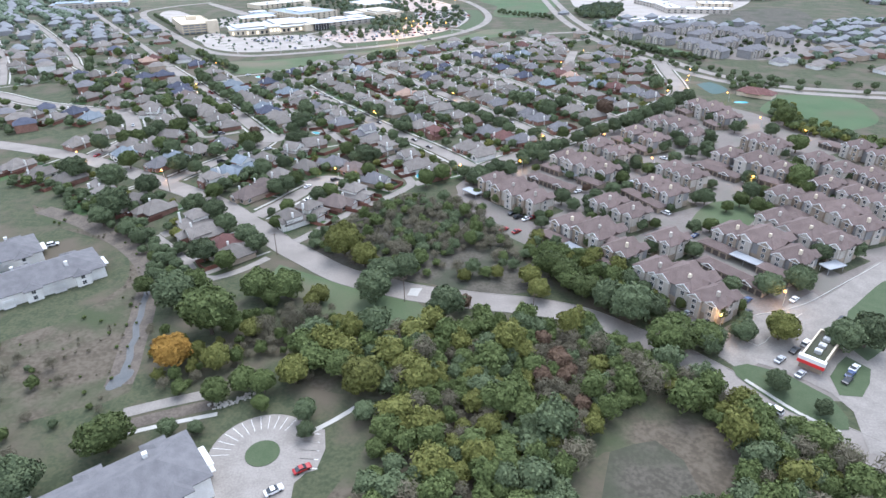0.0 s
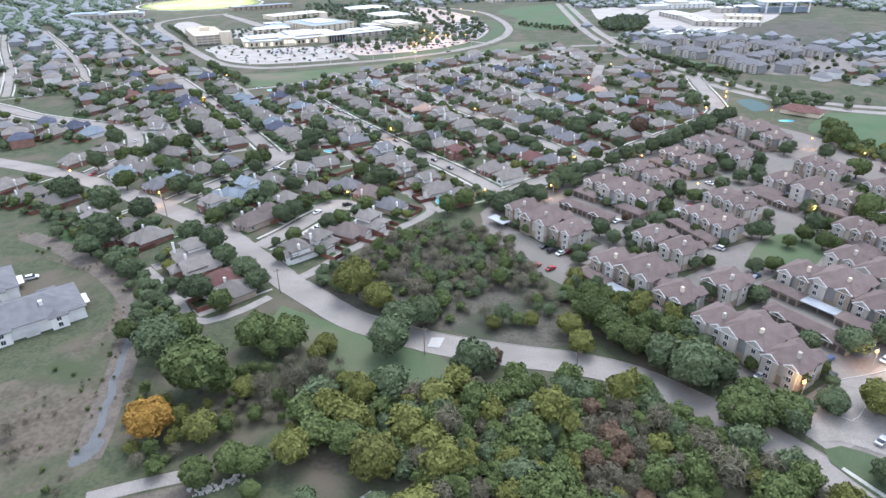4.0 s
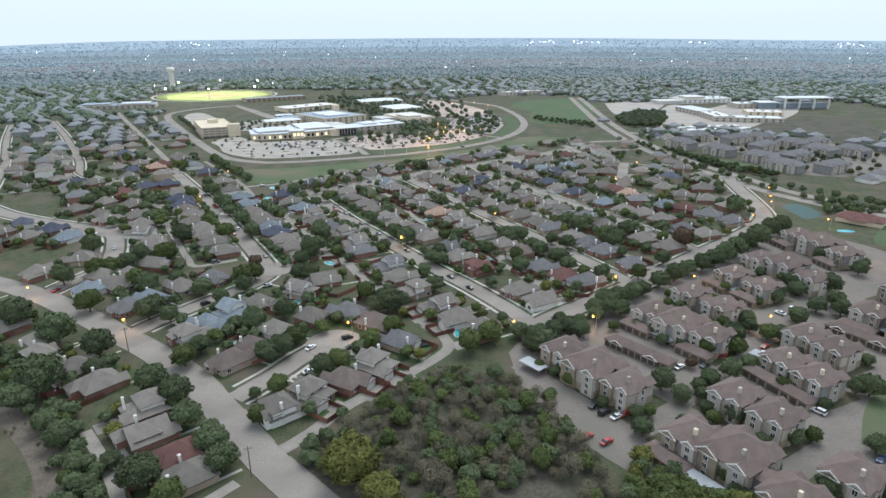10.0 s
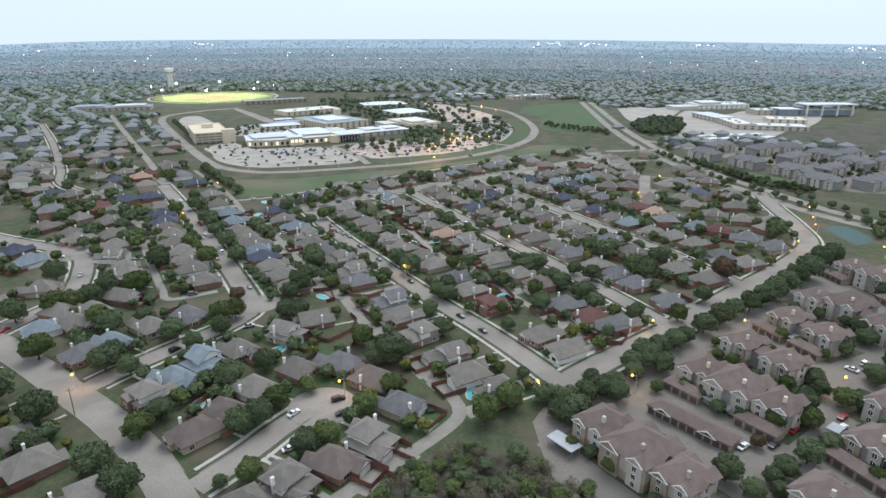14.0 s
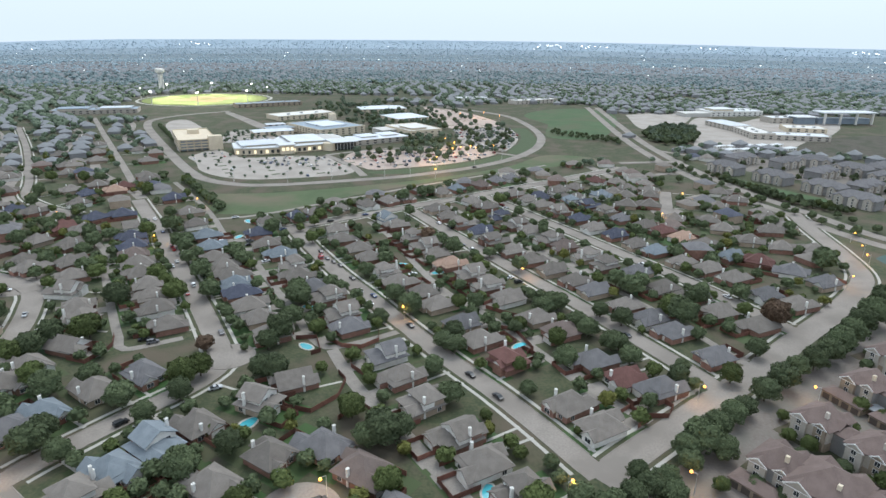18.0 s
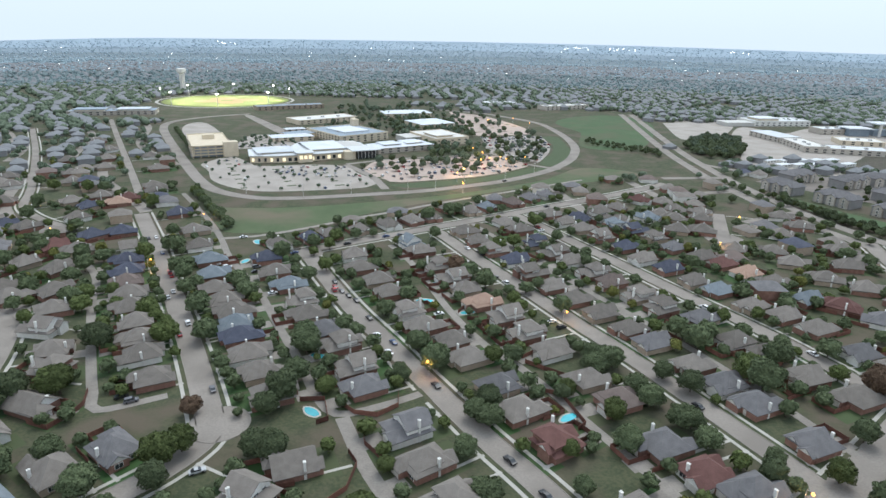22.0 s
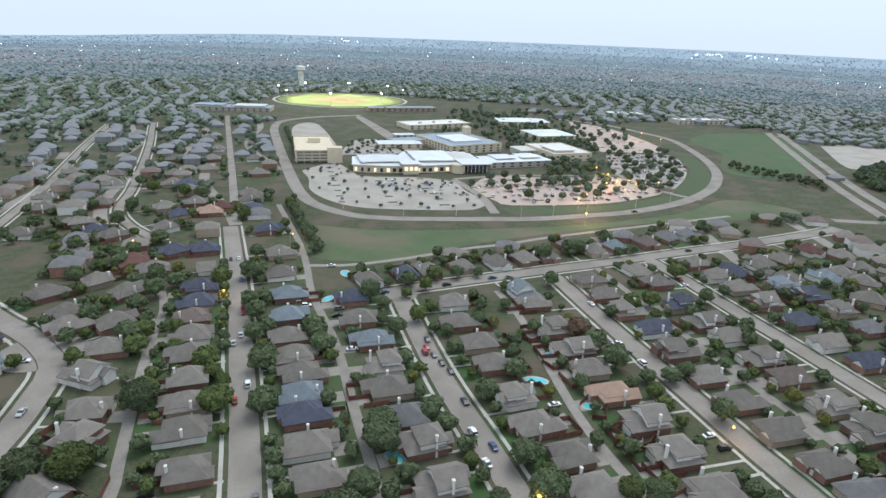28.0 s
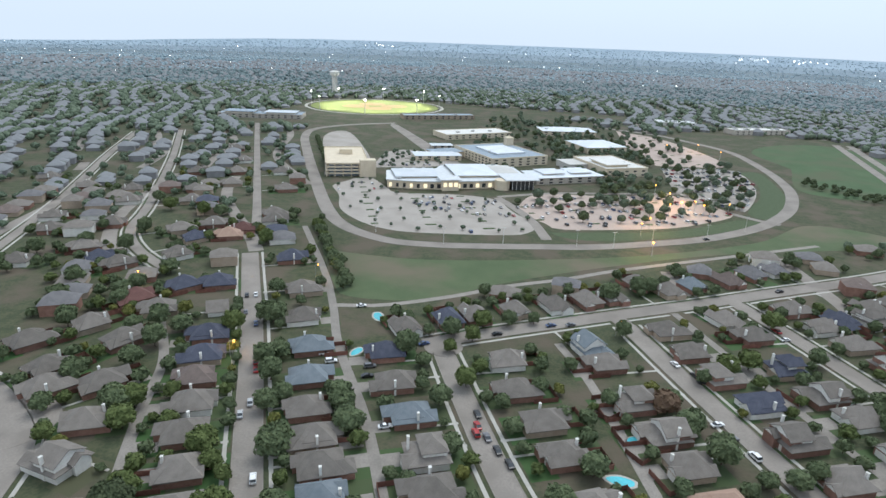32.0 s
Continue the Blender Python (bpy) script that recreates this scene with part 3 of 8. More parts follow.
LOT_WEST = [(-266.6, 808.9), (-268.7, 793.2), (-250.6, 766.4), (-232, 729.2), (-204.4, 704.4), (-176.8, 695.3), (-140.6, 702.3), (-105.6, 714), (-94.8, 723.1), (-92.1, 742.4), (-114.6, 774.3), (-130, 800.3), (-160, 806), (-209.8, 792.6), (-222.6, 802.6), (-256.3, 838.4)]
LOT_PINK = [(-112.6, 777.3), (-103.3, 832.3), (-53.1, 850.2), (10.3, 877), (44.4, 840), (46, 823.7), (24.6, 796.9), (-8, 768.8), (-71.5, 740.9), (-84.8, 748.6)]
LOT_EAST = [(4.3, 996.5), (50.6, 1018.8), (80.5, 1019), (83.7, 950.9), (77.1, 902.1), (58.8, 844.3), (49.2, 848.7), (13.9, 883.3)]
LOT_NORTH = [(-44.1, 1274.1), (22.8, 1207.6), (74.9, 1055), (22, 1021.3), (-5.9, 1024.1), (-28.8, 1130.9)]
patch("parking_lot", LOT_WEST, 0.02, MAT["lot"], label="pale concrete parking lot", category="parking lot")
patch("parking_lot", LOT_PINK, 0.026, MAT["pinklot"], label="pinkish concrete parking lot", category="parking lot")
patch("parking_lot", LOT_EAST, 0.032, MAT["lot"], label="pale concrete parking lot", category="parking lot")
patch("parking_lot", [(-302.9, 848.6), (-288, 826), (-262, 868), (-373.9, 1067.2), (-391.8, 1030.5)], 0.024, MAT["lot"], label="pale concrete parking lot beside the deck", category="parking lot")
patch("campus_lawn", [(80, 1014.4), (102.3, 1018.9), (104.3, 925), (97.6, 880.4), (78.4, 828.7), (60, 838.3), (80.5, 903.2), (88.8, 965.4)], 0.036, MAT["mown"], label="mown green lawn inside the ring road", category="lawn")
patch("campus_lawn", [(-81.2, 729.8), (-8.3, 761.1), (28.2, 793.4), (50.8, 816.7), (66.1, 811.9), (20.6, 765.8), (-34.5, 729.8), (-66, 720.8)], 0.036, MAT["mown"], label="mown green lawn inside the ring road", category="lawn")
strip("campus_drive", smooth_line([(-131.8, 809.3), (-116.6, 787.7), (-96.8, 754.8), (-80.8, 713.3)]), -3.6, 3.6, 0.05, MAT["road"], label="pale concrete drive between the lots", category="road")
strip("campus_drive", smooth_line([(44.6, 836.4), (59.8, 823.7), (77.3, 813.5)]), -3.2, 3.2, 0.05, MAT["road"], label="pale concrete drive to the ring road", category="road")
strip("campus_drive", smooth_line([(-131.8, 812), (-90, 843), (-30, 868), (14, 890), (40, 935), (60, 1040)]), -3.0, 3.0, 0.046, MAT["road"], label="pale concrete drive past the campus buildings", category="road")
patch("parking_lot", [(20.4, 298.4), (29.8, 308.7), (41.8, 274.5), (55.9, 243.6), (70.5, 214.1), (83.6, 193.4), (98.2, 175.6), (103.3, 161.8), (97.2, 153.6), (95.9, 167.3), (78.7, 185.4), (63.2, 210.5), (38.9, 239.6), (23.3, 269.5)], 0.02, MAT["aptlot"], label="pale concrete apartment parking lot", category="parking lot")
patch("parking_lot", [(99.1, 157.1), (146.5, 185.7), (138, 171), (113.8, 151.7), (98, 143.6), (95.8, 148)], 0.024, MAT["lane"], label="pale concrete apartment forecourt", category="parking lot")
patch("parking_lot", LOT_NORTH, 0.028, MAT["pinklot"], label="pinkish concrete parking lot under trees", category="parking lot")
patch("parking_lot", [(-268, 874.1), (-204.8, 920), (-250.9, 980.9), (-281.7, 964.9)], 0.036, MAT["lot"], label="pale concrete parking lot with young trees", category="parking lot")
patch("campus_drive", [(-353.3, 1157.6), (-342.8, 1163.9), (-178.8, 908.4), (-193.9, 901.1)], 0.034, MAT["road"], label="pale concrete campus drive", category="road")
patch("school_yard", [(287.6, 1188), (402.6, 1221.5), (342.5, 1081), (304.3, 1050.1), (264.2, 1029.7)], 0.03, MAT["lot"], label="pale concrete school parking lot", category="parking lot")
patch("school_yard", [(325, 1000), (300, 930), (281.9, 882.8), (288.7, 839.4), (341.4, 814.1), (366.6, 849.1), (445.2, 935.2), (481.7, 961.1), (560, 1060), (586.3, 1135.7), (500, 1160), (432.3, 1104.9), (400, 1160), (352, 1085)], 0.026, MAT["lot"], label="pale concrete school yard", category="parking lot")
patch("ploughed_field", [(454.2, 949.4), (577.6, 980.3), (555.1, 869.9), (456.7, 739.3), (425.5, 811.1), (396.6, 870.1)], 0.034, MAT["bare"], label="bare brown building plot", category="field")

# cul-de-sac bulbs
for x, y, r in BULBS:
    disc("road_bulb", x, y, r, 0.16, MAT["road"], label="round concrete end of the court", category="road", kind="structure")

# ---------------------------------------------------------------- houses
PITCH = 0.66


def window_mesh(w, h, name="window"):
    s = Shape()
    s.box(-w / 2 - 0.1, -0.09, -h / 2 - 0.1, w / 2 + 0.1, 0, h / 2 + 0.1, True)
    k = len(s.f)
    s.poly([(-w / 2, -0.095, -h / 2), (-0.04, -0.095, -h / 2), (-0.04, -0.095, h / 2), (-w / 2, -0.095, h / 2)])
    s.poly([(0.04, -0.095, -h / 2), (w / 2, -0.095, -h / 2), (w / 2, -0.095, h / 2), (0.04, -0.095, h / 2)])
    me = s.mesh(name, MAT["trim"], MAT["glass"])
    for i in (k, k + 1):
        me.polygons[i].material_index = 1
    return me


WINDOW = window_mesh(1.5, 1.4)
WIDEWIN = window_mesh(2.3, 1.5)


def house_template(kind, seed):
    """Meshes and window places of one house: kind 0, 1 one storey, 2, 3 two storeys, 4 a small one. Front is -y."""
    r = random.Random(seed * 7 + kind)
    mirror = seed % 2 == 1
    w, d = r.uniform(10.4, 11.4), r.uniform(11.2, 13.0)
    if kind == 4:
        w, d = 9.5, 8.5
    x0, x1, y0, y1 = -w / 2, w / 2, -d / 2, d / 2
    wall, roof, gar, chim, door = (Shape() for _ in range(5))
    upper, win = [], []
    p = PITCH + r.uniform(0.0, 0.12)
    H, ov = 2.65, 0.7
    wall.box(x0, y0, -0.3, x1, y1, H)
    if kind in (0, 1, 4):
        if kind == 0:
            roof.hip(x0, y0, x1, y1, H, p, ov)
        else:
            roof.gable(x0, y0, x1, y1, H, p * 0.9, "y", ov)
            upper += [Shape().pediment(x0, x1, yy - 0.1, yy, H, p * 0.9) for yy in (y0 + 0.05, y1 + 0.05)]
        if kind != 4:
            gx0, gx1 = x0 + 0.2, x0 + r.uniform(4.8, 6.0)
            gy = y0 - r.uniform(1.2, 2.4)
            wall.box(gx0, gy, -0.3, gx1, y0 + 1, H)
            roof.gable(gx0, gy, gx1, y0 + 5, H, p, "y", 0.5)
            upper.append(Shape().pediment(gx0, gx1, gy - 0.02, gy + 0.1, H, p))
            win.append((WIDEWIN, (gx0 + gx1) / 2, gy, 1.5, 0))
            if seed % 3 == 1:
                roof.gable(x1 - 4.6, y0 - 0.4, x1 - 0.4, y0 + 4, H + 0.2, p, "y", 0.4)
                upper.append(Shape().pediment(x1 - 4.6, x1 - 0.4, y0 - 0.42, y0 - 0.3, H + 0.2, p))
            hx0 = x1 - r.uniform(5.4, 6.2)
            ry = y1 + r.uniform(1.2, 3.4)
            wall.box(hx0, y1 - 1, -0.3, x1 - 0.1, ry, H - 0.05)
            if seed % 2:
                roof.gable(hx0, y1 - 5, x1 - 0.1, ry, H - 0.05, p, "y", 0.5)
                upper.append(Shape().pediment(hx0, x1 - 0.1, ry - 0.1, ry + 0.02, H - 0.05, p))
            else:
                roof.hip(hx0, y1 - 5, x1 - 0.1, ry, H - 0.05, p, 0.6)
            gar.box(hx0 + 0.5, ry + 0.02, -0.05, x1 - 0.7, ry + 0.1, 2.2, True)
            if seed % 3 == 2:
                roof.hip(x0 + 1.0, y0 + 3, x0 + 7, y1 - 1, 3.7, p, 0.5)
                upper.append(Shape().box(x0 + 1.2, y0 + 3.2, H, x0 + 6.8, y1 - 1.2, 3.75))
    else:
        ux0, ux1, uy0, uy1 = x0 + r.uniform(0, 1.2), x1 - r.uniform(0, 2.2), y0 + 0.6, y1 - r.uniform(2.5, 4.5)
        roof.hip(x0, y0, x1, y1, H, 0.45, ov)
        if kind == 3:
            upper.append(Shape().box(ux0, uy0, H - 0.2, ux1, uy1, 5.3))
        else:
            wall.box(ux0, uy0, H - 0.2, ux1, uy1, 5.3)
            upper.append(Shape().box(ux0 - 0.02, (uy0 + uy1) / 2, H, ux1 + 0.02, uy1 + 0.02, 5.28))
        if seed % 3 == 0:
            roof.gable(ux0, uy0, ux1, uy1, 5.3, p * 0.85, "y", 0.6)
            upper += [Shape().pediment(ux0, ux1, yy, yy + 0.1, 5.3, p * 0.85) for yy in (uy0, uy1 - 0.06)]
        else:
            roof.hip(ux0, uy0, ux1, uy1, 5.3, p * 0.9, 0.65)
        gx0, gx1 = ux0 + 0.4, ux0 + 5.2
        wall.box(gx0, y0 - 1.6, -0.3, gx1, uy0 + 1, 4.1)
        roof.gable(gx0, y0 - 1.6, gx1, uy0 + 2.5, 4.1, p, "y", 0.5)
        upper.append(Shape().pediment(gx0, gx1, y0 - 1.62, y0 - 1.48, 4.1, p))
        hx0, ry = x1 - 6.2, y1 + 1.8
        wall.box(hx0, y1 - 1, -0.3, x1 - 0.1, ry, H)
        roof.gable(hx0, y1 - 4, x1 - 0.1, ry, H, p * 0.9, "y", 0.5)
        upper.append(Shape().pediment(hx0, x1 - 0.1, ry - 0.1, ry + 0.02, H, p * 0.9))
        gar.box(hx0 + 0.5, ry + 0.03, -0.05, x1 - 0.7, ry + 0.11, 2.2, True)
        win += [(WINDOW, (gx0 + gx1) / 2, y0 - 1.6, 1.5, 0), (WINDOW, (gx0 + gx1) / 2 + 4.5, uy0, 4.3, 0), (WINDOW, ux0 + 2.5, uy1 + 0.02, 4.2, 180), (WINDOW, ux1 - 3.0, uy1 + 0.02, 4.2, 180)]
    if kind != 4:
        win += [(WINDOW, x1 - 2.6, y0, 1.4, 0), (WIDEWIN, x0 + 2.8, y1, 1.4, 180), (WINDOW, x1, -3.5, 1.4, 90)]
        cx, cy = ((x1 - 0.2, r.uniform(-2, 3)), (x0 + 3.6, y1 - 0.6), (x0 + 0.2, r.uniform(-3, 2)))[(seed + kind) % 3]
        ct = r.uniform(5.6, 6.2) if kind < 2 else r.uniform(7.7, 8.3)
        chim.box(cx - 0.42, cy - 0.36, -0.2, cx + 0.42, cy + 0.36, ct)
        chim.box(cx - 0.5, cy - 0.44, ct, cx + 0.5, cy + 0.44, ct + 0.15, True).tube(cx, cy, ct + 0.15, 0.16, ct + 0.4, 0.16)
    door.box(x1 - 5.2, y0 - 0.06, -0.1, x1 - 4.1, y0, 2.1, True)
    parts = [("wall", wall, "brick"), ("roof", roof, "roof"), ("garage_door", gar, "door"), ("chimney", chim, "siding"), ("front_door", door, "door")]
    parts += [("gable_wall", s, "siding") for s in upper]
    out = []
    for name, s, m in parts:
        if s.f:
            if mirror:
                s.flip()
            out.append((name, s.mesh(name, ROOF[0] if m == "roof" else MAT[m]), m))
    if mirror:
        win = [(me, -x, y, z, (360 - a) % 360) for me, x, y, z, a in win]
    return out, win, (w, d)


HOUSES = {(k, s): house_template(k, s) for k in range(5) for s in range(6)}
HOUSE_AT = []


def house(x, y, angle, kind, colour, seed, windows=True):
    parts, win, size = HOUSES[kind, seed % 6]
    storey = "two-storey" if kind in (2, 3) else "one-storey"
    wallmat = "tanbrick" if seed % 5 == 3 else "siding" if seed % 4 == 1 else "brick"
    h = thing("house", x, y, 0, angle, "%s %s house with %s shingle roof" % (storey, {"tanbrick": "tan brick", "siding": "white siding", "brick": "red brick"}[wallmat], ROOF_WORD[colour]), "house", "houses along the streets")
    roof_ob = None
    for name, me, m in parts:
        if y > 540 and name in ("garage_door", "front_door"):
            continue
        ob = part(name, me, roof_ob if name == "chimney" else h, ROOF[colour] if m == "roof" else MAT[wallmat] if m == "brick" else None)
        roof_ob = ob if name == "roof" else roof_ob
    if windows:
        for me, wx, wy, wz, a in win:
            part("window", me, h).matrix_basis = pose(wx, wy, wz, 0, 0, a)
    HOUSE_AT.append((x, y, angle, kind, size))
    return h


# houses street by street: x, y, turn, form, roof colour
HOUSE_ROWS = []
# middle rows
HOUSE_ROWS.append([
    (-77.5, 547.2, 298, 0, 0), (-71.4, 526.6, 298, 0, 0), (-59, 510.9, 299, 0, 0), (-51.4, 495.4, 299, 0, 0), (-40.3, 475.2, 303, 2, 0),
    (-32.6, 460.2, 303, 0, 0), (-20.1, 447.9, 302, 0, 0), (-13.4, 434.2, 302, 0, 0), (-46.1, 568, 216, 2, 3), (-40.5, 557.4, 117, 0, 0),
    (-29.8, 532.7, 118, 2, 0), (-21.1, 516.7, 118, 2, 0), (-14.5, 502.1, 118, 0, 0), (-6.1, 487, 118, 0, 6), (3.6, 472.7, 118, 3, 0),
    (11.5, 456.3, 118, 3, 0), (20.3, 442.5, 120, 0, 0), (-15.2, 596.5, 297, 0, 0),
])
# middle rows
HOUSE_ROWS.append([
    (-7.1, 578.6, 297, 0, 0), (1.9, 561, 298, 2, 0), (11.8, 617.5, 215, 0, 0), (21, 604.1, 117, 0, 0), (28.2, 577.2, 117, 2, 2),
    (36.3, 559.7, 119, 2, 0), (44.5, 547.7, 119, 0, 0), (53.5, 530, 118, 3, 0), (61, 517.9, 118, 0, 5), (69.9, 500.2, 118, 3, 0),
    (13.4, 546.3, 298, 0, 2), (20.1, 526.8, 298, 2, 0), (29.2, 509.7, 298, 0, 0), (37.7, 493.9, 298, 0, 0), (47, 479.2, 298, 0, 0),
    (55.8, 463.9, 300, 0, 0), (76.9, 486.9, 119, 3, 0), (44.8, 641.7, 300, 0, 0),
])
# middle rows
HOUSE_ROWS.append([
    (53.8, 624.9, 300, 0, 0), (61.8, 609.7, 297, 0, 0), (70.9, 593.2, 297, 2, 0), (85.5, 619.7, 297, 3, 3), (79.8, 641, 216, 3, 0),
    (95.7, 609, 297, 2, 2), (104.8, 594.8, 299, 3, 0), (81.4, 574.8, 299, 0, 2), (86.5, 554.6, 299, 0, 0), (110.2, 575.8, 299, 0, 1),
    (96.8, 540.7, 298, 0, 2), (131.8, 639.8, 72, 0, 0), (124.8, 651.3, 72, 0, 0), (-65.2, 441.7, 123, 3, 0), (-55.6, 424.6, 122, 3, 0),
])
# court rows
HOUSE_ROWS.append([
    (-164.5, 301.3, 143, 3, 0), (-139.8, 284.2, 143, 0, 0), (-126.2, 274.9, 139, 0, 0), (-102.9, 258.6, 131, 3, 0), (-96.4, 246.1, 131, 1, 0),
    (-83, 235.1, 130, 0, 4), (-76.8, 226.4, 130, 0, 0), (-212.2, 379.8, 332, 0, 0), (-158.5, 393.2, 252, 1, 0), (-174.6, 357.8, 326, 0, 3),
    (-146, 337.8, 323, 0, 1), (-130.7, 361.2, 55, 0, 0), (-108.5, 310.1, 323, 3, 0), (-104.3, 320.5, 237, 0, 3), (-97.1, 331.3, 235, 2, 3),
    (-88.2, 341.7, 233, 0, 0), (-85.2, 289.6, 319, 0, 5), (-74.1, 314.8, 56, 0, 0),
])
# court rows
HOUSE_ROWS.append([
    (-61.6, 327.3, 56, 0, 0), (-46.6, 331.7, 56, 0, 1), (-33.9, 321.3, 236, 0, 5), (-22.5, 304.6, 236, 0, 1), (-30.4, 285.5, 236, 3, 0),
    (-39.8, 276.1, 241, 0, 5), (-50.3, 266.5, 235, 2, 0), (-58.4, 258.5, 310, 3, 0), (-72.4, 355.0, 245, 3, 0),
])
# link corner
HOUSE_ROWS.append([
    (-140.1, 347.4, 57, 0, 3), (-118.8, 372, 53, 0, 1), (-163.2, 376.9, 55, 0, 0),
])
# alley corner
HOUSE_ROWS.append([
    (-64.2, 368.8, 115, 1, 0),
])
# bend inside
HOUSE_ROWS.append([
    (182.6, 464.2, 292, 0, 1), (153.4, 437.4, 292, 0, 0), (144.8, 448.3, 292, 0, 1), (138.6, 469.9, 297, 0, 0), (131.1, 483.2, 297, 0, 0),
    (120.3, 492.6, 299, 0, 0),
])
# bend back
HOUSE_ROWS.append([
    (174.3, 479, 54, 0, 1), (205.6, 513.6, 74, 0, 0), (189.4, 518.7, 74, 0, 0), (164.5, 494.8, 54, 0, 4), (170.6, 554.6, 252, 0, 0),
    (168.6, 574, 252, 0, 0), (200.3, 552.1, 79, 0, 0), (212.3, 579.1, 76, 0, 0), (190.3, 608.8, 252, 0, 0), (176.3, 530.8, 74, 0, 0),
    (152.4, 502.8, 297, 0, 3),
])
# first street west
HOUSE_ROWS.append([
    (10.5, 311.7, 120, 3, 0), (0.8, 324.6, 120, 0, 0), (-7.1, 336.9, 123, 2, 0), (-18.1, 355, 126, 2, 0), (-25.9, 371.7, 126, 0, 0),
    (-32.8, 387.7, 123, 3, 1), (-50.2, 411.1, 122, 0, 1), (-74.1, 453, 123, 0, 1), (-84.6, 468.1, 119, 0, 0), (-90.7, 482.7, 119, 3, 0),
    (-101.7, 500.6, 119, 0, 3), (-113.6, 517.8, 118, 0, 0), (-124.7, 537.5, 118, 0, 2),
])
# first street east
HOUSE_ROWS.append([
    (-2.9, 414.6, 303, 0, 1), (3.5, 400.1, 303, 0, 0), (14.2, 382.9, 306, 2, 4), (31.4, 354.4, 303, 0, 0), (39.1, 342.3, 300, 0, 0),
])
# second street west
HOUSE_ROWS.append([
    (30.5, 421.2, 117, 0, 0), (38.6, 408, 117, 0, 5), (46.8, 384.3, 116, 0, 1), (55, 371.5, 116, 0, 4), (66.2, 365, 115, 0, 1),
])
# second street east
HOUSE_ROWS.append([
    (62.7, 452, 297, 0, 1), (72.7, 434.3, 297, 0, 0), (79.9, 421.2, 297, 0, 1), (86, 408.8, 296, 0, 1), (94.5, 387.7, 295, 0, 1),
])
# third street west
HOUSE_ROWS.append([
    (90.8, 476.8, 119, 0, 1), (98.2, 456.4, 117, 0, 0), (108.6, 446.8, 112, 0, 0), (113.5, 428.5, 112, 0, 0), (124.6, 415.2, 115, 0, 0),
])
# third street east
HOUSE_ROWS.append([
    (104.1, 522.6, 298, 0, 0), (112.2, 510.9, 299, 0, 3),
])
# behind third
HOUSE_ROWS.append([
    (121.9, 561.1, 298, 0, 0), (129, 549.9, 298, 0, 4), (136.8, 536, 298, 0, 6), (145.3, 523.4, 299, 0, 0), (146.6, 576.5, 252, 0, 0),
    (212.2, 628.9, 76, 0, 0), (210.4, 652.7, 252, 0, 0), (150.7, 641.8, 72, 0, 0), (125.5, 613.4, 72, 0, 0), (141.6, 613.4, 72, 0, 0),
])
# cross street field side
HOUSE_ROWS.append([
    (-124.6, 561.2, 40, 0, 0), (-108.9, 574.9, 36, 0, 2), (-98.3, 582.8, 36, 0, 0), (-82.2, 594.5, 36, 0, 0), (-64.8, 607.1, 36, 0, 0),
    (-50.6, 618.7, 36, 0, 0), (-38.7, 626.9, 35, 0, 0), (-26.2, 649.8, 35, 0, 0), (-11.3, 645.4, 35, 0, 0), (1.1, 657.6, 37, 0, 3),
    (21.1, 672.1, 37, 0, 5), (35.1, 688.2, 36, 0, 1), (48.7, 698.2, 36, 0, 1),
])
# cross street south side
HOUSE_ROWS.append([
    (64.1, 635.1, 217, 0, 2), (83.6, 656.9, 216, 0, 0), (92.6, 632.4, 216, 0, 0), (113.2, 641, 216, 0, 3), (139.5, 663.8, 219, 0, 0),
    (156.4, 659.5, 219, 0, 0), (136.7, 685, 219, 0, 0), (120, 690.5, 219, 0, 4), (97.3, 665.5, 216, 0, 0),
])
# west street east
HOUSE_ROWS.append([
    (-211.4, 620.5, 303, 0, 2), (-185.2, 583, 303, 0, 0), (-169.7, 555.5, 303, 0, 0), (-154.9, 532, 301, 0, 3), (-144.7, 511.2, 301, 0, 3),
    (-136.2, 492.9, 301, 0, 0), (-126.4, 479.6, 301, 0, 0), (-118.4, 468.4, 301, 0, 0), (-112.5, 456.2, 301, 0, 3), (-107.1, 445.1, 301, 0, 2),
    (-98.8, 431.2, 300, 0, 0), (-90.3, 418.3, 300, 0, 0), (-81, 404.1, 299, 0, 0),
])
# west street west
HOUSE_ROWS.append([
    (-227.2, 576.1, 123, 0, 2), (-209.6, 550.4, 123, 4, 0), (-197.9, 527.5, 121, 0, 2), (-189.2, 512.2, 121, 0, 2), (-182.2, 497.7, 121, 0, 5),
    (-172.9, 483.5, 121, 0, 0), (-164.7, 469.2, 121, 0, 0), (-154.9, 454.7, 121, 0, 0), (-146.3, 440.4, 121, 0, 0), (-138.6, 427.8, 121, 0, 0),
    (-126.7, 411.4, 120, 0, 0),
])
# west block
HOUSE_ROWS.append([
    (-250.8, 547.4, 150, 0, 4), (-240.9, 568, 150, 0, 2), (-249.1, 519.5, 334, 0, 0), (-259.4, 499.6, 334, 0, 0), (-210.1, 484.4, 329, 0, 0),
    (-197.9, 464.7, 301, 0, 0), (-271.8, 603.2, 330, 0, 0), (-233.6, 541.4, 123, 0, 0),
])
# link street north
HOUSE_ROWS.append([
    (-163.9, 364.1, 55, 0, 0), (-166.2, 415.2, 84, 2, 0), (-190, 446.7, 84, 3, 0),
])
# court street north
HOUSE_ROWS.append([
    (-79.1, 300.4, 61, 0, 5),
])
# main road west
HOUSE_ROWS.append([
    (-157.7, 290.6, 143, 3, 0), (-188.4, 318.4, 146, 0, 0), (-207.6, 327.3, 146, 0, 0), (-227.2, 340.8, 152, 0, 0),
])
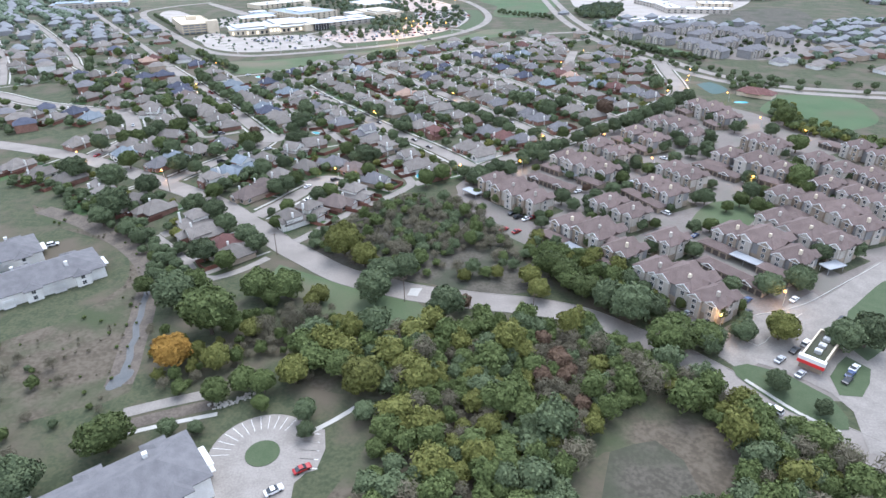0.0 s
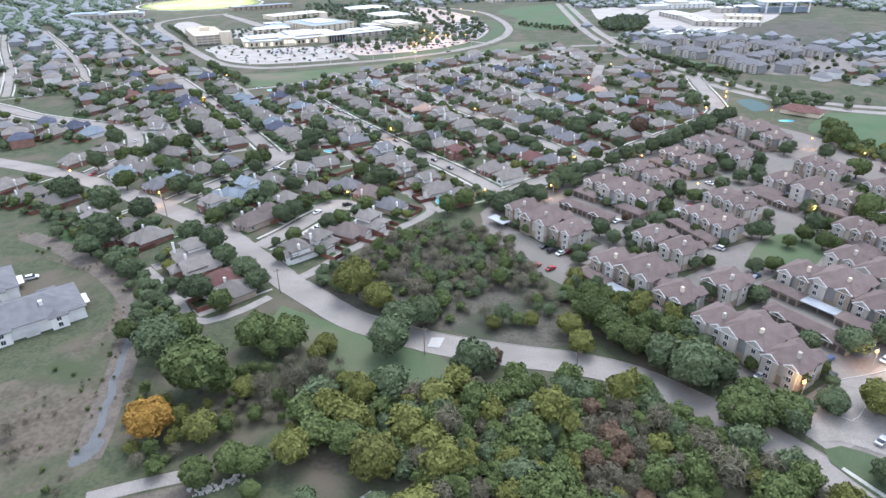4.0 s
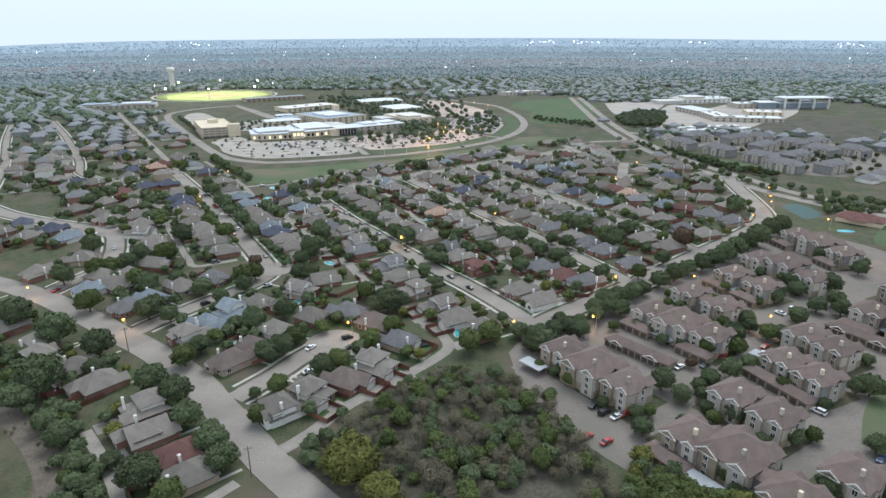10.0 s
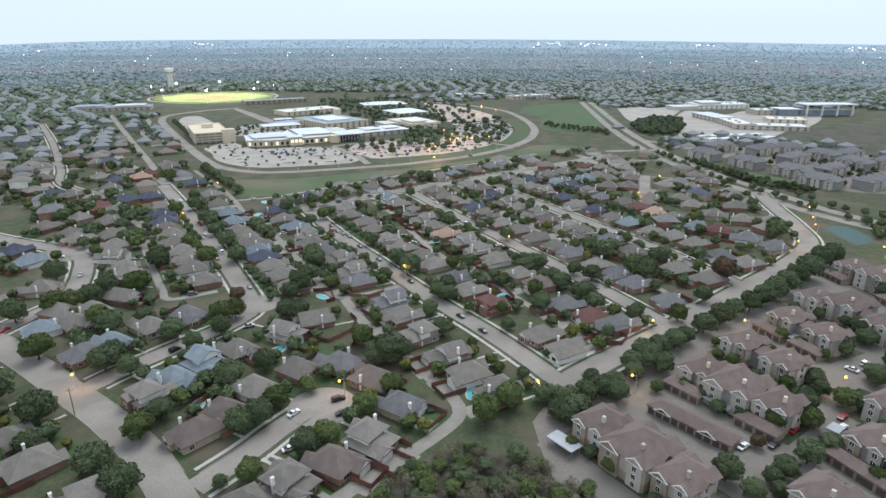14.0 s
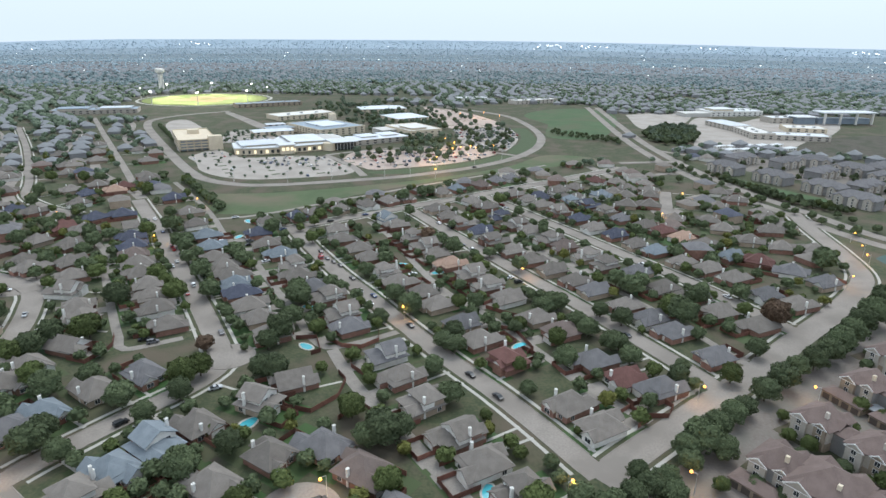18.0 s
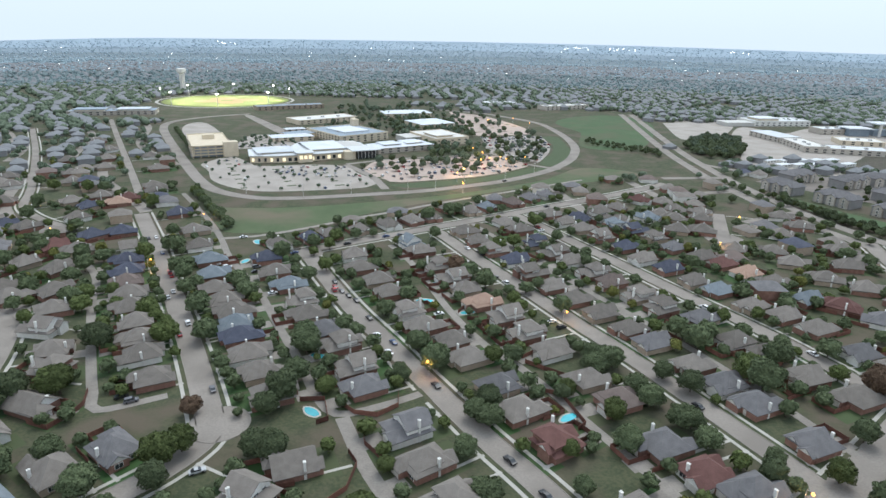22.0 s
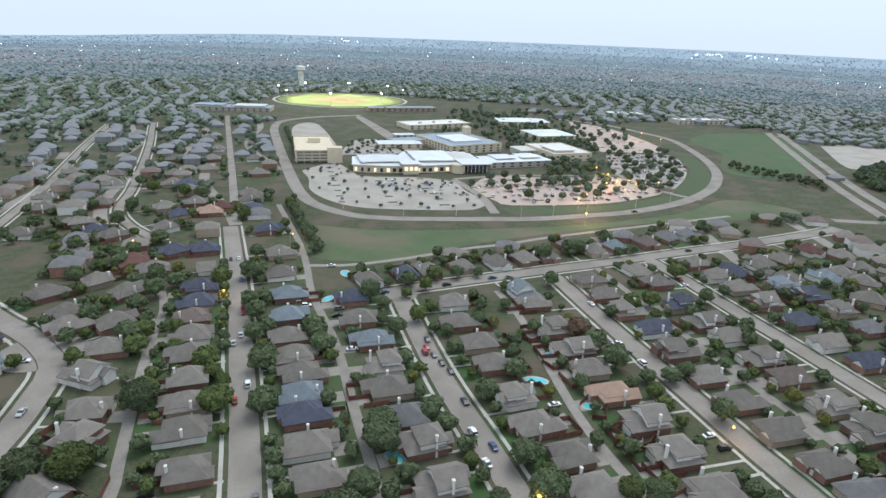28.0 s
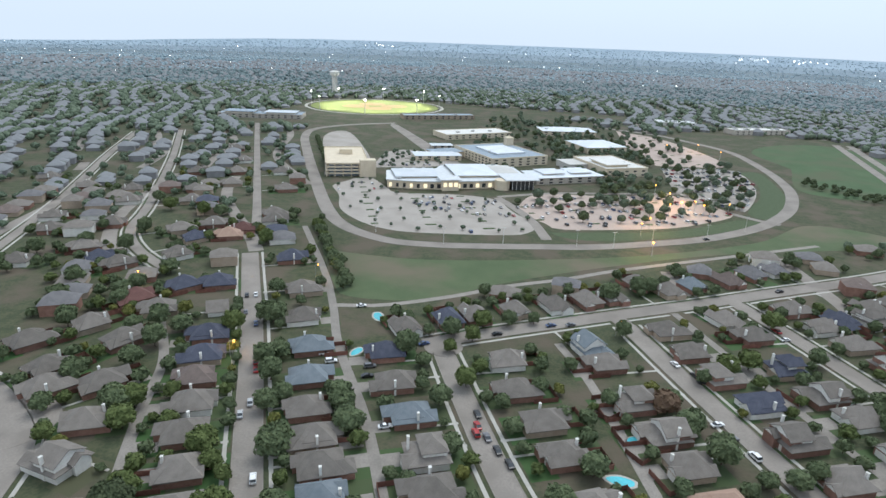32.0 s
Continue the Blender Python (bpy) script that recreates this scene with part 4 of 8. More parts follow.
# bend block
HOUSE_ROWS.append([
    (-277.6, 449, 160, 0, 0), (-255.7, 440.5, 160, 0, 0), (-230, 438.8, 149, 0, 3), (-249.1, 454.3, 160, 0, 2), (-174.6, 428.5, 293, 0, 0),
    (-177.8, 375.6, 252, 0, 0), (-200.9, 401.2, 102, 0, 0), (-236.1, 486.3, 340, 0, 0), (-226.8, 512.7, 340, 0, 0), (-225.6, 475.6, 329, 0, 0),
])
# north block
HOUSE_ROWS.append([
    (-340.3, 565.2, 298, 0, 0), (-299.6, 641.8, 316, 0, 0), (-288.2, 659.9, 121, 0, 0), (-265.1, 656.1, 121, 0, 4), (-257.1, 680.6, 301, 0, 0),
    (-266.3, 643, 121, 0, 6), (-281.2, 630.8, 330, 0, 2), (-265.5, 694.1, 301, 0, 0), (-386, 845.2, 122, 0, 0), (-426, 894.9, 122, 0, 0),
    (-362.8, 798.7, 122, 0, 0), (-342.2, 759.4, 122, 0, 0), (-328, 815.4, 302, 0, 0), (-293.9, 759.9, 302, 0, 0), (-392.6, 784.3, 303, 0, 0),
    (-356.1, 731.5, 303, 0, 0), (-336.5, 701.9, 300, 0, 0), (-326.8, 595.5, 136, 0, 0),
])
# north block
HOUSE_ROWS.append([
    (-305.8, 583.5, 150, 0, 2), (-290.1, 580.3, 150, 0, 0), (-375.3, 684.8, 123, 0, 0), (-397.3, 712.7, 123, 0, 0), (-345.5, 635.8, 120, 0, 0),
    (-369.1, 613, 300, 0, 0), (-390.3, 634.8, 300, 0, 0), (-433, 705.8, 303, 0, 0), (-480.5, 717.6, 123, 0, 0),
])

seed = 0
for row in HOUSE_ROWS:
    for x, y, angle, kind, colour in row:
        seed += 1
        house(x, y, angle, kind, colour, seed, y < 375 and x > -230)

lawns = Shape()
for i, (x, y, angle, kind, (w, d)) in enumerate(HOUSE_AT):
    m = pose(x, y, 0, 0, 0, angle)
    for ya, yb in ((-d / 2 - 7.0, -d / 2 + 2), (d / 2 - 2, d / 2 + 9.5)):
        q = [m @ Vector((a, c, 0)) for a, c in ((-7.4, ya), (7.4, ya), (7.4, yb), (-7.4, yb))]
        lawns.poly([(p.x, p.y, 0.008 + 0.0015 * (i % 4)) for p in q])
lone("lawn", lawns, MAT["plots"], "house lawns in green and dry brown tones", "lawn", kind="stuff")

# driveways to the garages, front walks to the sidewalk, lawns and board fences round the back yards
DRIVE = Shape().box(-3.2, 0, -0.05, 3.2, 7.5, 0.035).mesh("driveway", MAT["lane"])
rf = random.Random(5)


def fence_panel(length):
    s = Shape()
    s.box(0, -0.03, 0, length, 0.03, 1.85)
    n = int(length / 2.4)
    for i in range(n + 1):
        s.box(i * length / max(1, n) - 0.06, 0.03, 0, i * length / max(1, n) + 0.06, 0.14, 1.95)
    s.box(0, 0.03, 0.4, length, 0.08, 0.5, True).box(0, 0.03, 1.4, length, 0.08, 1.5, True)
    return s.mesh("fence_panel", MAT["fence"])


PANEL_BACK, PANEL_SIDE, PANEL_SHORT = fence_panel(8.4), fence_panel(9.0), fence_panel(4.2)
for i, (x, y, angle, kind, (w, d)) in enumerate(HOUSE_AT):
    if kind == 4:
        continue
    m = pose(x, y, 0, 0, 0, angle)
    side = 1 if i % 2 == 0 else -1
    # front walk
    p = m @ Vector((side * 4.6, -d / 2, 0))
    fx, fy = math.sin(radians(angle)), -math.cos(radians(angle))
    reach = next((q * 0.5 for q in range(60) if road_gap(p.x + fx * q * 0.5, p.y + fy * q * 0.5) < 1.9), None)
    if reach and reach > 1:
        walk_s = Shape().box(-0.55, -reach, -0.05, 0.55, 0, 0.05)
        ob = lone("front_walk", walk_s, MAT["walkway"], "pale concrete front walk to the street", "footpath", kind="structure", x=p.x, y=p.y, angle=angle)
    q = m @ Vector((side * (w / 2 - 3.5), d / 2 + 1.2, 0))
    if road_gap(*(m @ Vector((side * (w / 2 - 3.5), d / 2 + 5.5, 0))).xy) < 6:
        dr = new("driveway", DRIVE)
        dr.matrix_basis = pose(q.x, q.y, 0.004 * (i % 5), 0, 0, angle)
        tagged(dr, "pale concrete driveway behind the house", "driveway", kind="structure")
    if y < 660 and i % 7 != 6:
        b = m @ Vector((-side * (w / 2 - 3.4), d / 2 + 9.0, 0))
        if road_gap(b.x, b.y) > 0.4:
            f = thing("fence", *(m @ Vector((-side * (w / 2 + 1.2), d / 2 - 1, 0))).xy, 0, angle, "weathered red-brown wooden board fence round a back yard", "fence", "back yard fences")
            part("fence_panel", PANEL_SIDE, f).matrix_basis = pose(0, 0.1, 0, 0, 0, 90)
            part("fence_panel", PANEL_SIDE, f).matrix_basis = pose(8.4 * side, 0.1, 0, 0, 0, 90)
            part("fence_panel", PANEL_BACK, f).matrix_basis = pose(0 if side > 0 else -8.4, 9.1, 0)
            s = m @ Vector((side * (w / 2 + 1.6), d / 2 - 4, 0))
            if road_gap(s.x, s.y) > 5 and i % 2:
                part("fence_panel", PANEL_SIDE, f).matrix_basis = pose((w + 2.6) * side, -4.0, 0, 0, 0, 90)

# board fences round the yards that lie open to view
def fence_line(pts):
    f = thing("fence", *pts[0], 0, 0, "red-brown wooden board fence bent round a yard", "fence", "yard fences")
    for (xa, ya), (xb, yb) in zip(pts, pts[1:]):
        L = math.hypot(xb - xa, yb - ya)
        part("fence_panel", fence_panel(L), f).matrix_basis = pose(xa - pts[0][0], ya - pts[0][1], 0, 0, 0, math.degrees(math.atan2(yb - ya, xb - xa)))


for pts in ([(-44.4, 532.9), (-36.8, 537.3), (-34.2, 526.2), (-38.1, 521.3), (-43.4, 523.4)], [(-35.2, 516.7), (-24.8, 523.4), (-23.4, 506.6), (-27.8, 500.6), (-32.8, 505.5)], [(-17.6, 479), (-14.8, 485), (-8.5, 483.4), (-8.8, 472.1), (-13.5, 472)], [(-7.3, 465.7), (-1.5, 473.7), (7.3, 470.4), (6, 462.9), (-2.5, 456.5), (-6.7, 459)], [(21.6, 560.6), (27.3, 552.6), (25.5, 547.3)], [(71.4, 481), (77.8, 485.4), (80.1, 481.3)], [(-26.1, 498), (-20.6, 489.4), (-15.6, 493.7)],
            [(-71.5, 361.2), (-63.1, 354.4), (-54.8, 351.8), (-47.2, 361.1), (-46.1, 371.7), (-49.5, 377)], [(-71.4, 403.6), (-63, 404.5), (-59.3, 393.1), (-62.7, 390.8)], [(-59, 404.5), (-51.5, 397.3), (-43.5, 396.2), (-37.1, 402.5), (-37.9, 410.1)], [(-47.3, 390.1), (-45.4, 381.3), (-40.2, 375.5), (-38.4, 378.3)], [(-45.1, 348), (-41.6, 354.6), (-37.9, 355.8), (-32.7, 350.3)], [(-151.4, 393.1), (-143.7, 388.6), (-143.2, 396.5), (-146.6, 404.8)],
            [(-7.7, 466.9), (2.9, 459.1), (6.6, 467.3)], [(1, 451.3), (8.3, 438.7), (17.3, 447)], [(9, 435.3), (15.7, 430.4), (24.7, 424.6)], [(13.5, 414.8), (19.9, 412.7), (25.3, 395.8), (22.3, 392.6)], [(45.6, 350.3), (52.4, 355.9), (56.6, 348.3), (51.7, 344.6)], [(56.1, 359.5), (63.2, 362.4), (67.2, 355.9), (63.7, 350.5), (56, 350.4)], [(100.7, 426), (106.3, 418.3), (99.6, 414.5)]):
    fence_line(pts)

# ---------------------------------------------------------------- back yard pools
COPING = Shape().prism([(4.5 * math.cos(a / 8 * math.pi) * (1 + 0.12 * math.sin(a)), 2.7 * math.sin(a / 8 * math.pi)) for a in range(16)], -0.1, 0.09).mesh("coping", MAT["walkway"])
POOLW = Shape().prism([(3.7 * math.cos(a / 8 * math.pi) * (1 + 0.12 * math.sin(a)), 1.95 * math.sin(a / 8 * math.pi)) for a in range(16)], -0.1, 0.105).mesh("water", MAT["pool"])
POOLS = [(-34.0, 491.5), (-30.2, 513.5), (-137.0, 537.5), (-140.8, 570.8), (-72.2, 435.1), (-13.4, 479.8), (-74.0, 345.5), (-91.1, 308.1), (-65.9, 397.6), (-2.0, 464.9), (20.3, 399.6), (1.5, 315.0)]
for i, (x, y) in enumerate(POOLS):
    if all(math.hypot(x - a, y - b) > 8 for a, b in POOLS[:i]):
        t = thing("swimming_pool", x, y, 0, 40 * i, "blue-green back yard swimming pool with pale coping", "swimming pool", "back yard pools")
        k = 0.62 if i == 1 else 1.05 if i % 3 == 0 else 0.88
        part("coping", COPING, t).scale = (k, k, 1)
        part("water", POOLW, t).scale = (k, k, 1)

# ---------------------------------------------------------------- trees


def crown_arrays(seed, twiggy=False, leaves=2400, nc=40, wild=0.0):
    """A crown one metre wide: small leaf faces over a rounded body of many swelling boughs, closed inside by a dark core."""
    r = np.random.RandomState(seed)

    def unit(q):
        return q / (np.linalg.norm(q, axis=1)[:, None] + 1e-9)

    bough = unit(r.normal(size=(nc, 3)))
    bough[:, 2] = np.where(bough[:, 2] < -0.45, -bough[:, 2], bough[:, 2])
    swell = 0.6 + 0.8 * r.rand(nc)
    keen = 9 + 0.35 * nc

    def body(d):
        k = np.exp((d @ bough.T - 1) * keen) * swell
        return k.max(1), k.argmax(1)

    d = unit(r.normal(size=(leaves, 3)))
    d[:, 2] = np.where(d[:, 2] < -0.5, -d[:, 2], d[:, 2])
    bump, which = body(d)
    rad = 0.345 - 0.07 * wild + (0.125 + 0.08 * wild) * bump + (0.035 + 0.07 * wild * r.rand(leaves)) * r.rand(leaves)
    deep = r.rand(leaves) < (0.7 if twiggy else 0.12)
    rad[deep] *= r.uniform(0.35 if twiggy else 0.8, 1.0, leaves)[deep]
    pos = d * rad[:, None]
    n = unit(d + 1.5 * (d - bough[which]) + 0.55 * r.normal(size=(leaves, 3)))
    a = unit(np.cross(n, r.normal(size=(leaves, 3))))
    b = np.cross(n, a)
    s = (0.024 + 0.022 * r.rand(leaves))[:, None] * (2400 / leaves) ** 0.45
    if twiggy:
        b *= 0.14
        s *= 1.6
    v = np.concatenate([pos - a * s - b * s * 0.5, pos + b * s, pos + a * s - b * s * 0.5], 1).reshape(-1, 3)
    f = np.arange(leaves * 3).reshape(-1, 3)
    if not twiggy:
        core = Shape().ball(0, 0, 0, 1.0, 12 if leaves > 600 else 7, 8 if leaves > 600 else 5)
        cd = unit(np.array(core.v))
        cv = cd * (0.325 - 0.08 * wild + (0.12 + 0.05 * wild) * body(cd)[0])[:, None]
        cf = np.array([t for q in core.f for t in ([q] if len(q) == 3 else [q[:3], (q[0], q[2], q[3])])])
        f = np.vstack([f, cf + len(v)])
        v = np.vstack([v, cv])
    return v, f


def trunk_mesh(seed):
    r = random.Random(seed)
    s = Shape().tube(0, 0, -0.02, 0.035, 0.32, 0.022, 7, r.uniform(-0.02, 0.02), r.uniform(-0.02, 0.02))
    for i in range(5):
        a = i * 1.256 + r.uniform(-0.4, 0.4)
        q = r.uniform(0.16, 0.26)
        s.tube(0, 0, 0.26, 0.016, r.uniform(0.48, 0.68), 0.006, 5, q * math.cos(a), q * math.sin(a))
    return s.mesh("trunk", MAT["bark"])


CROWNS = {c: [bulk("crown", *crown_arrays(40 + 10 * c + i, c == 4), [LEAF[c]]) for i in range(3)] for c in range(6)}
PLAIN_CROWNS = [crown_arrays(90 + i, False, 760, 24) for i in range(3)]
SMALL_CROWNS = [crown_arrays(95 + i, False, 210, 12) for i in range(3)]
WILD_CROWNS = [crown_arrays(60 + i, False, 1350, 26, 1.0) for i in range(5)]
TWIG_CROWNS = [crown_arrays(98 + i, True, 620) for i in range(2)]
TRUNKS = [trunk_mesh(i) for i in range(3)]
rt = random.Random(11)
TREE_AT = []


def tree(x, y, w, c, group=""):
    t = thing("tree", x, y, 0, rt.uniform(0, 360), "broad %s tree with %s" % (LEAF_WORD[c], "thin bare branches" if c == 4 else "a full leafy crown"), "tree", group)
    w *= 0.95
    h = w * rt.uniform(0.74, 0.92)
    part("trunk", TRUNKS[rt.randrange(3)], t).matrix_basis = Matrix.LocRotScale((0, 0, 0), None, (w, w, h * 1.05))
    part("crown", CROWNS[c][rt.randrange(3)], t).matrix_basis = Matrix.LocRotScale((0, 0, h * 0.56), Euler((rt.uniform(-0.15, 0.15), rt.uniform(-0.15, 0.15), rt.uniform(0, 6))), (w, w * rt.uniform(0.9, 1.1), h * 1.05))
    TREE_AT.append((x, y, w))


# trees: x, y, crown width, foliage
TREE_ROWS = {}
TREE_ROWS["court row trees"] = [
    (-159.5, 306.3, 16.8, 1), (-137.7, 296.9, 13, 1), (-143.1, 270, 17.2, 1), (-131.2, 282.6, 9.7, 1), (-106.6, 272.5, 12.1, 1), (-94.6, 263.9, 12.2, 1),
    (-86.3, 251.8, 10.8, 1), (-74.8, 239.7, 11.4, 1), (-68.6, 231.3, 11, 1), (-100.7, 232.6, 7.1, 1), (-88.6, 224, 13, 1), (-77.9, 217.2, 9.3, 0),
    (-145.6, 261.9, 12.7, 1), (-130, 250.9, 8.8, 1), (-121.5, 242.4, 8.4, 1), (-112.3, 234.7, 5.3, 1), (-102.4, 222.9, 7.5, 1), (-110.1, 225.9, 5.1, 0),
    (-100.5, 358.7, 9.7, 1), (-107.3, 346.4, 8.6, 1), (-99.6, 299.4, 9.7, 1), (-122.5, 326, 9, 1), (-133.4, 329.5, 13.2, 1), (-67.3, 296.9, 10.2, 1),
]
TREE_ROWS["court row trees beyond"] = [
    (-64.4, 306.7, 9.9, 0), (-49.5, 282.9, 9.5, 1), (-43.8, 286.4, 10.2, 2), (-34.3, 302.7, 10.2, 0), (-69.7, 268.1, 4.9, 1), (-64.3, 253.7, 7.8, 0),
    (-62.5, 271.2, 8.4, 0), (-83.8, 319.4, 11.2, 1), (-74.6, 330.3, 9.7, 1), (-163.4, 337.9, 13.3, 0), (-186.3, 323.1, 16.4, 1), (-175.4, 381.6, 12.7, 2),
    (-192.8, 369, 18.6, 1),
]
TREE_ROWS["apartment trees"] = [
    (87.4, 311, 9.3, 1), (96.4, 294.3, 8.9, 0), (110, 303.3, 10.2, 1), (86.5, 285.7, 5, 5), (70.4, 271, 9.4, 1), (74.5, 263.7, 7.7, 1),
    (87.5, 271.9, 8.1, 1), (97.6, 278.5, 8.7, 1), (106.9, 283.2, 8.2, 1), (31.1, 266, 4.6, 1), (57.9, 264.1, 4.4, 1), (55.7, 245.9, 7.4, 1),
    (126.1, 307.4, 8.5, 2), (147.1, 323.7, 8.1, 1), (160.5, 332.2, 9.3, 1), (179.4, 354.5, 12.3, 1), (149.5, 346.5, 10.2, 1), (164.3, 357.9, 10.4, 1),
    (206.8, 409.1, 10, 0), (171.7, 337.6, 10, 1), (131, 306, 8.5, 1), (124.1, 320.8, 8.1, 1), (87.8, 252.6, 7.6, 1), (66, 316, 5.4, 2),
]
TREE_ROWS["apartment trees beyond"] = [
    (83, 270, 6.6, 1), (31.9, 297.5, 8.2, 1), (27.9, 301.1, 5.5, 5),
]
TREE_ROWS["court trees"] = [
    (200.5, 396.3, 8.5, 1), (207.2, 375.2, 9.1, 1), (161.7, 350.8, 9.1, 1), (147, 342.1, 8, 1), (168.6, 328.1, 9.1, 1), (145.4, 319.5, 7.9, 1),
    (121.8, 313.7, 7.2, 1), (107.9, 295.6, 7.9, 0), (139.7, 265.9, 9.9, 1), (136.1, 267.4, 7.2, 1), (172.7, 288.5, 9.1, 1), (165.1, 271.2, 10.5, 1),
    (170.3, 270.2, 8.7, 0), (155.4, 262.3, 9, 2), (159.6, 254.7, 9.3, 2), (164.1, 253.8, 7.6, 2), (197.9, 295.5, 11.6, 0), (211, 309, 8.9, 2),
    (195, 280.8, 15.2, 0), (194.1, 272.1, 9.1, 0), (192.4, 291.1, 9.5, 1), (224.5, 334.9, 14.6, 0), (211.3, 326.3, 8.3, 1), (223.6, 287.5, 9, 1),
]
TREE_ROWS["court trees beyond"] = [
    (121.9, 236.3, 7.4, 1), (129.5, 236.7, 8.1, 2), (159.9, 231.6, 7.8, 1), (137.6, 217.7, 8.1, 1), (113.4, 215.3, 7.4, 1), (96.8, 218.7, 8.1, 1),
    (72.3, 225.4, 7.8, 1), (110.2, 227.7, 6.5, 1), (99.6, 241.1, 6.9, 1), (161.2, 207.1, 9.7, 1), (83.8, 204.9, 7.6, 1), (187.3, 258.8, 8.7, 1),
    (202.5, 265.3, 5.4, 1), (146.3, 256.8, 6.4, 0), (227.3, 367.5, 10.2, 1), (257.3, 414.7, 13.1, 0), (247.8, 388.9, 15, 2), (178, 210.4, 9.2, 1),
    (142.7, 189.1, 10.3, 1), (106.8, 159.5, 8.7, 1), (117.8, 158, 12.1, 2), (83.6, 160, 11.2, 0), (94.2, 155.6, 9.8, 1), (103.8, 134, 7.7, 1),
]
TREE_ROWS["woods edge"] = [
    (-71.2, 173.1, 23, 0), (-78, 156.5, 13.5, 3), (-72.4, 160, 7.1, 2), (-64, 154.4, 10.3, 2), (-88.2, 190.3, 16.8, 1), (-83.6, 196.6, 12.6, 0),
    (-59.9, 196, 14.2, 0), (-49.2, 194, 13.9, 0), (-37, 190.8, 8.6, 2), (-30.9, 225.4, 16.7, 2), (-21.9, 215.9, 12.7, 2), (-16.4, 189.8, 15.3, 1),
    (8.7, 178.4, 14.6, 1), (15.7, 182.9, 6.4, 5), (-14.2, 202.8, 14.1, 1), (-5.4, 205.8, 12.1, 1), (-38.9, 185.4, 7.5, 2), (-28.6, 173.6, 7, 2),
    (-54.1, 189, 7.7, 0), (-43.4, 171.8, 10.7, 4), (-56.7, 170.8, 9, 2), (-51.7, 170.6, 9, 4), (-64.2, 173.7, 9.2, 0), (-37.8, 178.3, 9.1, 4),
]
TREE_ROWS["woods edge beyond"] = [
    (-103.3, 200.4, 8.7, 0), (-60.3, 139.1, 9, 0), (-46.6, 134.8, 6, 0), (-33.1, 130.2, 7.5, 1), (-32.2, 123.6, 5.6, 1), (-16.6, 129.3, 7.4, 1),
    (-83.8, 121.2, 14.3, 0), (-70, 126.6, 6, 1), (-62.5, 126.7, 5.1, 1), (-98.5, 106.7, 14.1, 1), (-47.2, 142.1, 8.9, 0), (-53.3, 143.6, 9, 0),
    (-38.5, 145.6, 10.8, 2), (-17.9, 141.1, 14, 2), (-25.4, 148.7, 10.8, 0),
]
TREE_ROWS["drive side"] = [
    (-12.9, 116.1, 6.2, 0), (77.4, 153.2, 13.8, 0), (91.1, 155, 12.1, 0), (106.5, 158.9, 7.3, 1), (121, 161, 7.6, 2), (105.7, 136.1, 5.4, 1),
    (111.5, 123.4, 6, 1), (143, 152.2, 13.6, 1), (135.1, 151.4, 13.3, 1), (55.1, 197.6, 12.2, 0), (50.5, 203.1, 12.4, 0), (41.8, 198.1, 9.9, 2),
    (59.9, 187.4, 11.8, 0), (66.4, 179.6, 13.5, 1), (71.8, 170.9, 17.2, 1), (79.4, 171.6, 11.5, 1), (43.5, 188.2, 9.6, 2), (30.1, 203.6, 6, 2),
    (17.1, 202.4, 5.9, 2), (79.9, 154.1, 14.5, 0), (91, 153.3, 11, 1), (105.6, 159, 8.7, 1), (83.2, 189, 6, 1), (81.8, 206.6, 8.6, 1),
]
TREE_ROWS["drive side beyond"] = [
    (73.2, 225.1, 9.1, 0), (55.7, 192.3, 9.9, 0), (114.3, 185.8, 8.5, 1), (141, 187.3, 11.5, 1), (128.3, 184.9, 11.1, 1), (112.4, 215.5, 8.1, 1),
    (136.7, 217.1, 7.3, 1), (101.7, 170.2, 7.9, 0),
]
TREE_ROWS["hedge row"] = [
    (33, 305.9, 9.7, 1), (39.8, 310.2, 9.1, 1), (45.9, 314.1, 9.3, 1), (51.3, 317.4, 8.5, 1), (61.5, 329.9, 10.1, 1), (67.1, 333, 12.5, 1),
    (74.4, 339.5, 10.7, 1), (83.5, 347.4, 10, 1), (89.5, 352.1, 9.1, 1), (100.6, 360.9, 10.8, 1), (111, 369.2, 11.3, 1), (120.5, 377.2, 10.4, 1),
    (129.8, 381.9, 10.7, 1), (138.7, 387.8, 12.5, 1), (147.8, 395.5, 13, 1), (157.4, 403.7, 13.5, 1), (168.9, 414.1, 12.5, 1), (178.4, 421.5, 14.7, 1),
    (193.7, 436.8, 13.8, 1), (201.6, 440.3, 14, 1), (60.6, 324.5, 8.9, 1), (44.1, 319.5, 7.5, 1), (50.9, 310.8, 8.3, 1), (34.8, 300.6, 10.4, 1),
]
TREE_ROWS["hedge row beyond"] = [
    (29.9, 299.4, 8.6, 1), (72.5, 329.8, 10.3, 1),
]
